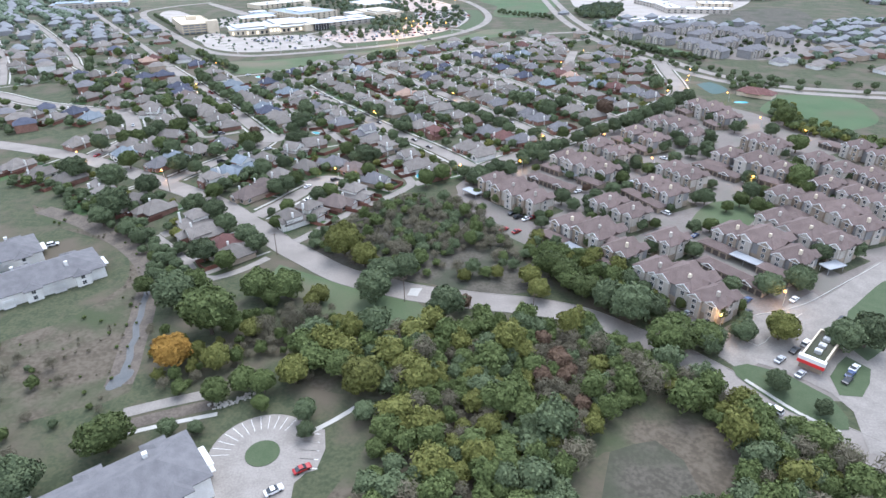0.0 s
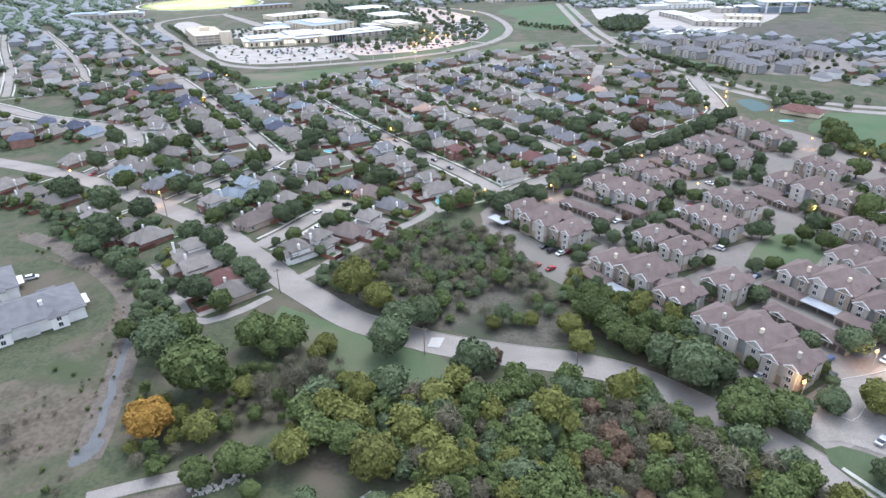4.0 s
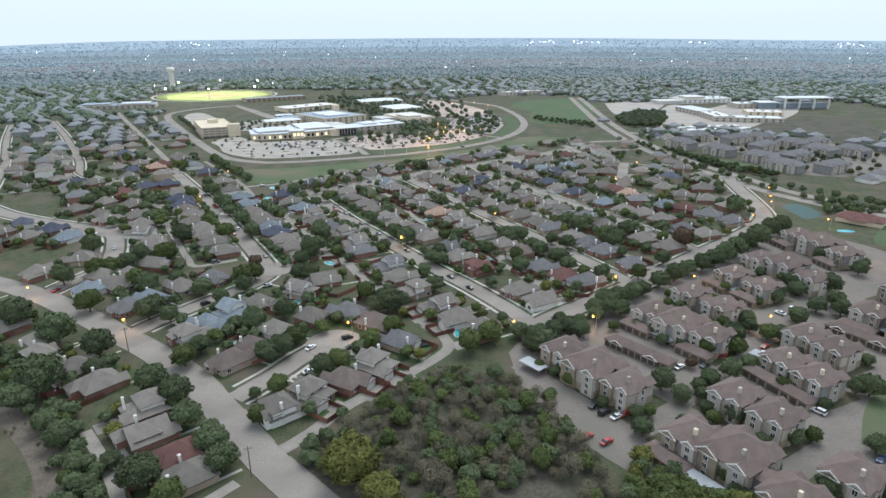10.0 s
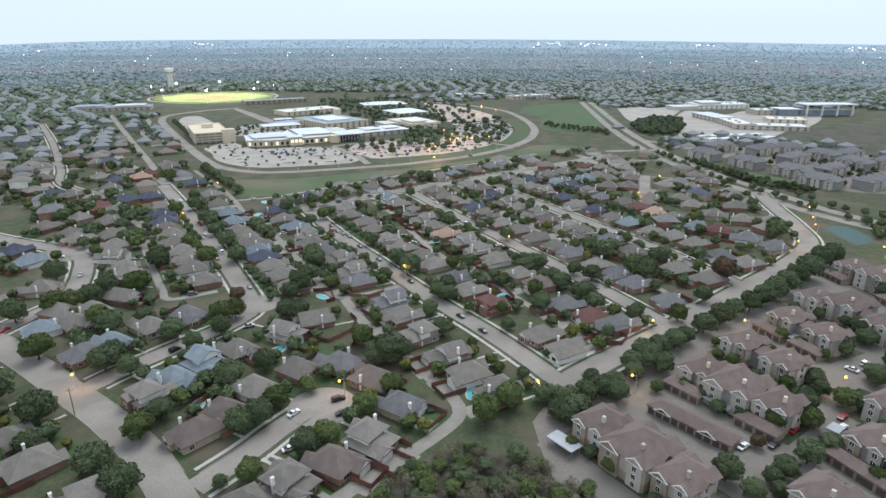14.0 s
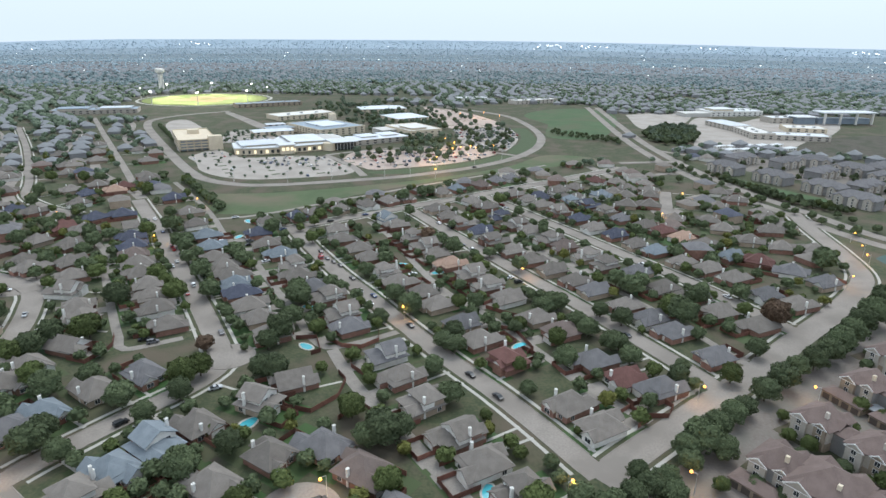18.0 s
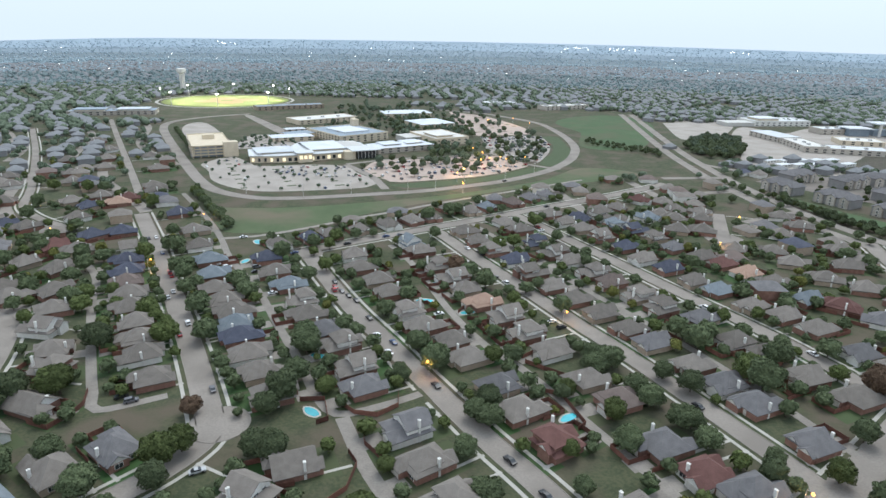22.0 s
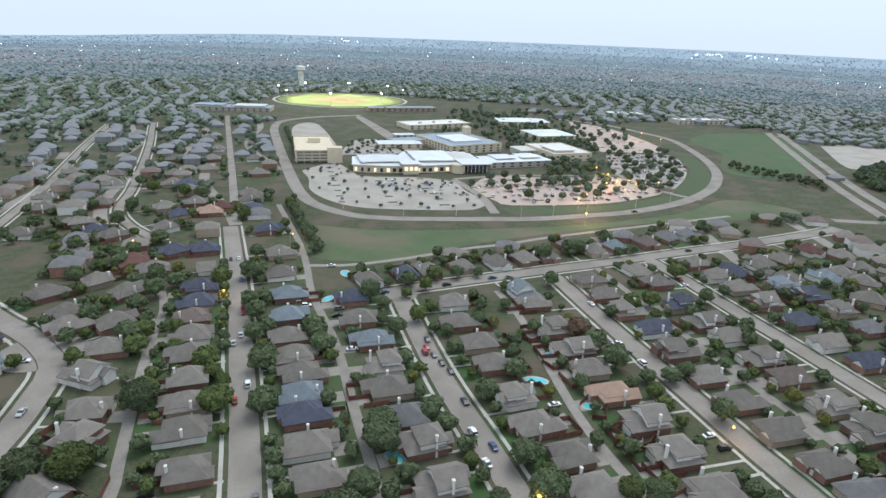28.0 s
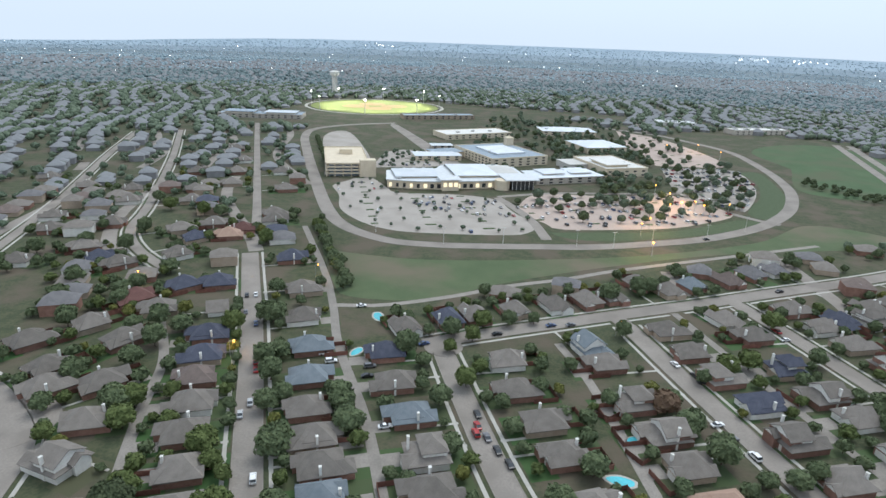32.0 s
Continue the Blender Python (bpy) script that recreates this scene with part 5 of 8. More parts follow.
TREE_ROWS["west street trees"] = [
    (-180.9, 549, 16.9, 1), (-157.8, 507.7, 15.8, 1), (-134.9, 471.4, 13.4, 1), (-121, 443.9, 12.2, 1), (-136.2, 439.7, 12.3, 0), (-148.6, 459.5, 9.1, 2),
    (-105.2, 393.8, 8.2, 5), (-157.9, 402.7, 17.6, 0), (-163.7, 442.2, 12.9, 0), (-170.3, 388.6, 17.3, 1), (-167.3, 397.2, 14.5, 1), (-181.4, 378.7, 14.2, 2),
    (-203.4, 416, 16.3, 1), (-222.6, 484.3, 19.6, 1), (-198.1, 476.5, 18.6, 1), (-261.7, 550.7, 18.5, 1), (-258.4, 516.7, 23, 1), (-211.8, 528.7, 16.7, 1),
    (-80.4, 395, 10.1, 1), (-124.6, 497.7, 12.3, 1), (-71.5, 373.2, 11.7, 1), (-192.6, 536.8, 12.3, 2),
]
TREE_ROWS["first street trees"] = [
    (-94.9, 511.9, 10.6, 1), (-89.2, 526.6, 11, 2), (-66.8, 456.3, 9.6, 1), (-77.1, 436.2, 13, 1), (-48.5, 437.8, 4.4, 2), (-38.9, 423.6, 6.6, 1),
    (-64, 409.3, 7.7, 2), (-51.2, 473.4, 10, 1), (-33.7, 444.2, 10.3, 1), (-25.8, 427.7, 12, 1), (-68.2, 504.3, 8.9, 1), (-40.8, 349, 10.8, 0),
    (-29.6, 335.8, 13.9, 1), (-34.2, 334, 9.7, 1), (-24.2, 339, 9.9, 1), (-37, 369.2, 6.6, 0), (-8.8, 358.2, 9.8, 1), (-14.3, 377.9, 9.1, 1),
    (12.1, 329.7, 5.3, 0), (20.6, 325, 5.6, 1), (25.7, 310.2, 8.9, 1), (3.2, 348.8, 4.9, 0), (-26.1, 314.4, 9.8, 0), (4.8, 298.7, 11.1, 2),
]
TREE_ROWS["first street trees beyond"] = [
    (13.6, 306.5, 10.5, 0), (18.9, 363.2, 6.9, 1), (17.4, 379, 6.9, 0), (31.8, 341.1, 3.6, 2), (36.1, 383, 10.7, 1), (-6.2, 393.3, 10.2, 1),
]
TREE_ROWS["second street trees"] = [
    (-13, 522.5, 12.5, 1), (-4.4, 509, 13.9, 1), (8.3, 490.3, 9.1, 2), (15.7, 504.3, 10.2, 1), (30.1, 483.2, 11, 1), (4.1, 435.5, 8.9, 1),
    (34.9, 429.9, 11.1, 1), (42.6, 434.7, 10.2, 1), (49.4, 408.2, 10.5, 1), (19.6, 411.3, 7.2, 1), (81.3, 451.5, 15.6, 1), (56.6, 396.6, 10.6, 1),
    (61, 385.8, 9.8, 1), (107.6, 440, 12.9, 1), (93.7, 420.3, 14.4, 1), (132.1, 448.1, 12.9, 1), (125.9, 429.9, 8.4, 0), (133.5, 418.4, 13.8, 5),
    (112.7, 392, 9.6, 1), (207.1, 566.2, 13.5, 1), (213.7, 555.9, 11.5, 1), (195.1, 486.7, 17.9, 1), (162.6, 462, 8.9, 1), (93.8, 372.2, 9.3, 0),
]
TREE_ROWS["second street trees beyond"] = [
    (111.9, 547, 11.1, 1), (74.3, 371.3, 8.5, 1), (78.8, 379.5, 7.3, 1),
]
TREE_ROWS["link street trees"] = [
    (-119.1, 355.1, 11.7, 1), (-146.4, 360.2, 12.6, 1), (-155.5, 366.4, 10.3, 0), (-136.2, 368.3, 10, 1), (-83.7, 339.5, 4.9, 2), (-72, 291.9, 10.3, 1),
    (-133.2, 336.7, 10.4, 1), (-102, 289.6, 10.9, 0), (-77.4, 374.4, 10.3, 1), (-103.6, 367.9, 11.9, 0), (-99.7, 374.7, 9.6, 0),
]
TREE_ROWS["later trees"] = [
    (-135.2, 470.1, 14, 1), (-122.4, 448.8, 11.8, 1), (-185.1, 549.8, 17.4, 1), (-149.3, 490.6, 11.7, 1), (-165.1, 515.8, 14.1, 1), (-154.5, 464.1, 13.1, 2),
    (-135.6, 442.9, 12.4, 0), (-193.2, 474.6, 22.5, 1), (-186.4, 466.8, 14, 2), (-213.8, 514.9, 16.7, 1), (-159.9, 434.6, 15.8, 1), (-155.2, 402.6, 17.9, 2),
    (-78.7, 441.9, 13.1, 1), (-77.1, 403.4, 13.6, 1), (-63.3, 410.4, 7.1, 2), (-49.2, 437.2, 5.7, 2), (-37.4, 419.4, 8, 1), (-33.5, 441.8, 10.9, 1),
    (-24.9, 427.9, 11.2, 1), (-59.9, 452.3, 9.3, 1), (-66.2, 462.4, 8.2, 1), (-6.3, 402.7, 10.8, 1), (-12.4, 457.1, 7, 1), (-3.4, 435.1, 8.6, 0),
]
TREE_ROWS["later trees beyond"] = [
    (-84.8, 488, 10.7, 1), (-105, 564.9, 11.7, 1), (-41.9, 491.1, 11.6, 1), (-49.8, 474.9, 11, 1), (-102.3, 455.4, 7.4, 1), (-75.4, 415.7, 11, 1),
    (-118.4, 488.3, 13.9, 1), (11.4, 483.7, 8.8, 2), (7, 501.7, 8.3, 1), (38.8, 433.3, 11, 1), (35.1, 437.8, 9.4, 1),
]
TREE_ROWS["more trees"] = [
    (80.2, 456.6, 12.2, 1), (76.1, 462.5, 12.3, 1), (88, 460, 11.4, 1), (46.7, 415.7, 10, 1), (21.8, 413.9, 7.6, 2), (35.1, 399.1, 9.6, 2),
    (51.5, 408.9, 8.2, 1), (92.2, 427.4, 13.7, 0), (59.5, 396, 9.9, 1), (117.2, 455.4, 9.2, 1), (-10.7, 397.1, 9.1, 1), (14.6, 575.2, 11.8, 2),
    (22, 510.2, 9.1, 1), (-13.2, 518.9, 9.9, 1), (-19.5, 531.9, 13.3, 5), (52.5, 544.5, 9.1, 1), (32.4, 566.5, 9.6, 1), (-82.7, 581.5, 10, 1),
    (-94.8, 561.6, 9.5, 2), (-101.4, 549.9, 8, 0), (-53.2, 551.1, 7.8, 1), (-33.7, 587, 10, 1), (59.6, 427, 8.4, 1), (67, 418.5, 10.4, 1),
]
TREE_ROWS["more trees beyond"] = [
    (104, 462.4, 10.2, 1), (137.1, 492.5, 11.8, 1), (-127.7, 501.2, 11.8, 1), (-117.3, 542, 14, 1), (-108.2, 535.6, 8.9, 1), (-162.8, 523.1, 11.6, 1),
    (-181.7, 553.5, 13.2, 1), (-196, 578.2, 11.5, 1), (-146.3, 496, 10.3, 1), (-134.9, 474.3, 11.2, 1), (-191.3, 478.1, 13.2, 2), (-217.4, 466.4, 10, 1),
]
TREE_ROWS["north trees"] = [
    (-203.7, 454.7, 8.4, 2), (-211.8, 500.2, 14.8, 1), (-224.7, 531, 13.6, 1), (-230.5, 522.7, 11.2, 1), (-93.6, 575.8, 11.2, 2), (-86.4, 537.9, 8.8, 2),
    (-104.7, 564.5, 11.3, 1), (-62.9, 529.9, 8.9, 1), (-72.6, 587.3, 7.7, 1), (-40.5, 625.2, 14.8, 1), (-26.6, 641.5, 12.4, 1), (-21.1, 643.5, 12.4, 1),
    (-3.7, 558.3, 9.5, 1), (5.4, 567.7, 12.5, 2), (32, 619.5, 13.2, 2), (18.6, 622.7, 8.8, 1), (20.5, 606.5, 10.2, 1), (42.4, 588, 9.8, 1),
    (-52.8, 517.4, 8, 1), (-73.9, 517.3, 8, 1), (-38.3, 531, 8.4, 1), (-11.2, 524.5, 10.5, 1), (-17.3, 537.3, 9.6, 1), (-359.3, 695.6, 23, 1),
]
TREE_ROWS["north trees beyond"] = [
    (-260.2, 582.6, 14.4, 1), (-260.2, 559.1, 19.1, 1), (-291.2, 553.7, 20.2, 1), (-328.3, 598.1, 19.4, 1), (-304.7, 601.9, 22.9, 1), (-344.6, 580.4, 19.5, 1),
    (-279, 532.7, 22.3, 1), (-254.4, 541.3, 11.8, 1), (-318.3, 632.7, 16, 1), (-337.8, 680.3, 17.9, 0), (-239.5, 640.5, 15.9, 0), (-297.3, 679.9, 18.8, 1),
    (-309.2, 678, 17.1, 0),
]

FAR_TREES = []
for name, row in TREE_ROWS.items():
    for x, y, w, c in row:
        c = 0 if c == 2 and y > 235 else c
        w = min(w, 12.5) if x < -140 and y > 360 else w
        if y < 442:
            tree(x, y, w, c, name)
        else:
            FAR_TREES.append((x, y, w * 0.92, c))
            TREE_AT.append((x, y, w))


def grove(name, spots, label, small=False, wild=False):
    """Many trees in one mesh: spots of x, y, crown width, foliage."""
    vs, fs, ms, at = [], [], [], 0
    stem = Shape().tube(0, 0, -0.02, 0.03, 0.5, 0.012, 5)
    sv = np.array(stem.v)
    sf = np.array([t for q in stem.f if len(q) == 4 for t in (q[:3], (q[0], q[2], q[3]))])
    for x, y, w, c in spots:
        w *= 0.88
        v, f = rt.choice(TWIG_CROWNS if c == 4 else SMALL_CROWNS if small else WILD_CROWNS if wild else PLAIN_CROWNS)
        h, a = w * rt.uniform(0.6 if wild else 0.7, 1.1 if wild else 0.92), rt.uniform(0, 6.28)
        for q, k, m, lift in ((v, f, c, 0.56), (sv, sf, 6, 0.0)):
            p = np.stack([(q[:, 0] * math.cos(a) - q[:, 1] * math.sin(a)) * w + x, (q[:, 0] * math.sin(a) + q[:, 1] * math.cos(a)) * w + y, (q[:, 2] * 1.05 + lift) * h], 1)
            vs.append(p)
            fs.append(k + at)
            ms.append(np.full(len(k), m))
            at += len(q)
    # foliage 7 is leaf green with slight haze painted in, for farther trees
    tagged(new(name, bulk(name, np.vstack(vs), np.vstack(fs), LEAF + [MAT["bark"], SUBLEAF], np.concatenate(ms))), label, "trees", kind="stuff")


grove("street_trees", FAR_TREES, "dark green trees along the farther streets")


def scatter(poly, gap, sizes, kinds, holes=(), limit=400, keep_road=4.0, tries=12000):
    xs, ys = [p[0] for p in poly], [p[1] for p in poly]
    out = []
    for _ in range(tries):
        x, y = rt.uniform(min(xs), max(xs)), rt.uniform(min(ys), max(ys))
        if not inside(poly, x, y) or any(math.hypot(x - a, y - b) < r for a, b, r in holes):
            continue
        w = rt.uniform(*sizes)
        if any(math.hypot(x - a, y - b) < (w + v) * gap for a, b, v in TREE_AT) or road_gap(x, y) < keep_road:
            continue
        out.append((x, y, w, rt.choice(kinds)))
        TREE_AT.append((x, y, w))
        if len(out) >= limit:
            break
    return out


HOLES = [(-24, 139, 12), (63, 112, 18), (48, 98, 14), (-38, 118, 27), (14, 172, 7)]
grove("bare_trees", scatter([(37.7, 160.9), (45.8, 162.5), (51.5, 151.2), (46.6, 138.5), (46.5, 127.3), (34.2, 125.1), (34.2, 139)], 0.3, (6, 10), (4, 4, 4, 5), (), 34, 3.0) + scatter([(2.2, 131.7), (15.3, 132.5), (21.1, 128.2), (17.6, 118.4), (3.7, 118.9)], 0.3, (5, 9), (4, 4, 2), (), 12, 3.0), "bare grey-purple trees among the creek woods")
grove("creek_woods", scatter([(-43.6, 151.1), (-35.4, 168.1), (-8.9, 169.6), (22.5, 174.3), (57.5, 163.8), (72.5, 146.7), (93, 126.7), (111.5, 98.9), (120.3, 77.5), (58.6, 81), (17.2, 83.3), (-25.2, 91.2), (-22.4, 113.9), (-14.2, 123.2), (-1.7, 133.5), (-11.7, 141.3), (-32, 142.6)], 0.23, (5, 13.5), (0, 0, 2, 0, 1, 4, 0, 2, 0, 1, 4, 2, 1, 0), HOLES, 420, 1.5), "dense green and yellow woods along the creek", wild=True)
grove("wooded_lot_trees", scatter([(-48.8, 232.3), (-19.9, 274.6), (-1.8, 286.1), (16.3, 278.8), (28.4, 269.2), (36.6, 239.7), (41.7, 211.5), (25.4, 204.7), (5.3, 202), (-16.6, 206.6), (-34.6, 215)], 0.25, (3.5, 8), (4, 0, 4, 4, 0, 1, 4, 4, 1), [(x, y, r) for (x, y), r in zip([(20.3, 216.2), (37.9, 200.8), (11.1, 199.3)], (10, 8, 7))], 230, 2.5), "green scrubby trees and bare thicket on the vacant lot", wild=True)
grove("bank_scrub", scatter([(-193, 289.6), (-141.8, 258.4), (-117.3, 231.1), (-105.2, 207), (-98.1, 181.1), (-92.8, 165), (-87.8, 144.9), (-102.9, 137.8), (-138.7, 166.9), (-120.6, 182), (-115, 200.5), (-114.5, 214.8), (-131.4, 240.7), (-175.7, 268.1)], 0.5, (0.8, 2.0), (4, 4, 0), (), 60, 2.0), "low dry scrub on the creek banks", True)
grove("creek_scrub", scatter([(-95.4, 181), (-74.6, 166.7), (-63.2, 179.6), (-40.1, 190.6), (-24.1, 177.9), (-29.2, 162.3), (-51.1, 158.5), (-72.1, 146.3), (-66.2, 142.1), (-79.5, 142.6)], 0.3, (3, 6), (0, 2, 4, 4, 0), (), 60, 2.5), "low green and grey scrub by the creek", wild=True)
grove("reed_scrub", scatter([(-142.7, 174.8), (-124.5, 161.6), (-102.6, 160.2), (-90.5, 143.6), (-88.8, 121.6), (-100.8, 116.6), (-117.8, 112.2), (-150.2, 163.1)], 0.34, (2.5, 6), (4, 4, 0, 1), (), 26, 2.5), "low green scrub on the creek bank", True)
# verge trees between the road and the apartment houses, and along the creek lane
grove("verge_trees", scatter([(41.8, 223.7), (51.1, 232), (66.9, 216.3), (81.6, 198.6), (87.5, 182), (80.4, 169.3), (71.3, 175.3), (61.2, 189.4), (48.1, 207.4)], 0.27, (5, 9.5), (0, 0, 0, 2, 1), (), 55, 7.0), "green trees between road and apartment houses", wild=True)
grove("lane_trees", scatter([(-128.3, 260.3), (-106.8, 235), (-90, 211.8), (-102.2, 206.9), (-116.2, 231.1), (-153.4, 272.6), (-201.3, 313.8), (-210.1, 329.5), (-155.4, 287.7)], 0.26, (5, 8), (1, 1, 0), (), 50, 0.6), "dark trees along the creek lane")
# yard trees between the measured ones, on the free ground round the houses
yard = []
for i, (x, y, angle, kind, (w, d)) in enumerate(HOUSE_AT):
    m = pose(x, y, 0, 0, 0, angle)
    for lx, ly, chance in ((-4.5, -d / 2 - 5.0, 0.95), (4.5, -d / 2 - 5.0, 0.85), (-5.5, d / 2 + 5, 0.85), (1.5, d / 2 + 9, 0.7), (5.5, d / 2 + 6, 0.6), (w / 2 + 1.5, d / 2 + 1, 0.4), (0.0, -d / 2 - 6, 0.5)):
        if rt.random() > chance:
            continue
        p = m @ Vector((lx + rt.uniform(-1.5, 1.5), ly + rt.uniform(-1.5, 1.5), 0))
        wd = rt.uniform(4.0, 8.2)
        if road_gap(p.x, p.y) < 1.2 or any(math.hypot(p.x - a, p.y - b) < (wd + v) * 0.36 for a, b, v in TREE_AT):
            continue
        if any(math.hypot(p.x - q[0], p.y - q[1]) < 7.5 for q in HOUSE_AT):
            continue
        TREE_AT.append((p.x, p.y, wd))
        yard.append((p.x, p.y, wd, rt.choice((1, 1, 1, 1, 1, 0, 0, 2))))
grove("yard_trees", yard, "dark green yard trees among the houses", True)
# the tree line beside the campus field and the arterial road
line = LINES["lane_west"]
row = [(q[0] + rt.uniform(4, 8), q[1] + rt.uniform(3, 6), rt.uniform(6, 9), rt.choice((1, 1, 0))) for q in line if q[1] > 590]
row += [(q[0] + n[0] * 15, q[1] + n[1] * 15, rt.uniform(5, 8), 1) for q, n in zip(LINES["ring_road"][:90:2], sides(LINES["ring_road"])[:90:2]) if q[0] < -215 and q[1] < 1000]
row += [(q[0] + n[0] * s + rt.uniform(-2, 2), q[1] + n[1] * s, rt.uniform(6, 9), 1) for s in (9, -12) for q, n in zip(LINES["arterial_road_west"][::1], sides(LINES["arterial_road_west"])[::1]) if q[1] < 800 and rt.random() < 0.7]
grove("tree_line", row, "dark tree line beside the field and the road", True)

# trees of the hospital campus and its lots
holes = [(-190, 800, 30), (-150, 820, 34), (-120, 835, 30), (-150, 965, 45), (-215, 945, 26), (-85, 885, 30), (-20, 970, 34), (-220, 1140, 40), (-290, 860, 50), (-310, 900, 50)]
grove("campus_trees", scatter([(-178.8, 908.4), (-114.6, 848.6), (-53.3, 854.5), (-9.3, 933.2), (50.6, 1018.9), (37.9, 1216), (-72.1, 1379.2), (-207.3, 1296), (-227.3, 1180.8)], 0.4, (6, 10), (7, 7, 1), holes, 170, 3.0) + scatter([(-125.8, 802.2), (-73.1, 757.2), (-23, 770.7), (30.1, 808.1), (67.5, 867.5), (86.3, 1036.1), (24.2, 1039), (4.8, 914.5), (-80.5, 842.3)], 0.6, (7, 11), (7, 1, 1), (), 75, 3.0) + scatter([(-266.9, 790.6), (-233.2, 728.8), (-200.9, 703.9), (-169.2, 693.8), (-95.1, 716.3), (-87.4, 743.9), (-125.8, 802.2), (-199.8, 783.2), (-253.5, 845)], 1.7, (3.0, 4.5), (7,), (), 40, 2.0) + scatter([(-268, 874.1), (-204.8, 920), (-250.9, 980.9), (-281.7, 964.9)], 0.7, (4, 6), (7,), (), 40, 1.0), "dark green campus trees, some paled by haze in the colour", True)
grove("school_trees", scatter([(246.6, 962.2), (302.8, 1017.4), (318.4, 966.1), (281.4, 888.2), (239.5, 894.3)], 0.3, (8, 12), (1, 1), (), 60, 3.0) + scatter([(126.9, 962.1), (195.1, 890.4), (205.3, 923.2), (136.6, 994.8)], 0.5, (6, 8), (1, 1), (), 30, 2.0), "dark green trees by the school", True)

# hedge of trees between the apartment houses and the green field, and trees in the hospital grounds
grove("edge_trees", scatter([(254.3, 418.5), (278.6, 433), (263.2, 395.2), (276.7, 354.7), (285.8, 345.3), (272.6, 332.3), (246.9, 371.1), (241.9, 391.7)], 0.3, (5, 9), (0, 0, 1, 2), (), 60, 4.0) + scatter([(257.5, 486), (292.1, 483.2), (308.4, 503.2), (270, 511.9)], 0.35, (5, 8), (1, 1, 0), (), 30, 3.0), "green trees between apartment houses and field", True)
grove("grounds_trees", scatter([(-182.7, 1275.8), (-130.8, 1368.8), (-89.9, 1218), (-27, 1159.4), (4.6, 1048), (8.8, 953.5), (-4.1, 845), (-25.8, 803.4), (-45.8, 846.3), (-66.1, 909.7), (-111.9, 994.6), (-129.5, 1108.3)], 0.36, (7, 11), (7, 7, 1), holes, 150, 2.0) + scatter([(-207.3, 1031.9), (-195.1, 1075.6), (-237.9, 1306.3), (-202.4, 1397.2), (-168.2, 1227.5), (-185.6, 1007.7)], 0.4, (6, 9), (7, 7, 1), holes, 40, 2.0), "dark green trees in the hospital grounds, some paled by painted haze", True)

# ---------------------------------------------------------------- apartment houses
patch("apartment_paving", [(20, 287), (42, 312), (100, 362), (188, 440), (232, 436), (262, 372), (292, 320), (270, 230), (200, 190), (150, 150), (122, 128), (100, 150), (62, 225)], 0.016, MAT["aptlot"], label="pale concrete paving between apartment houses", category="paving")
patch("court_lawn", [(120.3, 240.5), (133.2, 258.2), (146.1, 269.1), (161.2, 268.3), (160.8, 254), (145.4, 239.3), (132.9, 242.4)], 0.026, MAT["field"], label="rough green lawn between apartment houses", category="lawn")
AWIN = window_mesh(1.3, 1.5, "window")


def gable_trim(x0, x1, y, z, pitch, s, t=0.24):
    c, h = (x0 + x1) / 2, (x1 - x0) / 2
    for sg in (-1, 1):
        s.prism_y([(c + sg * (h + 0.5), z - 0.25), (c + sg * (h + 0.5), z - 0.25 + t * 1.6), (c, z + h * pitch + t * 1.6), (c, z + h * pitch)][::sg], y - 0.14, y)
    s.box(x0 - 0.2, y - 0.1, z - 0.2, x1 + 0.2, y, z, True)


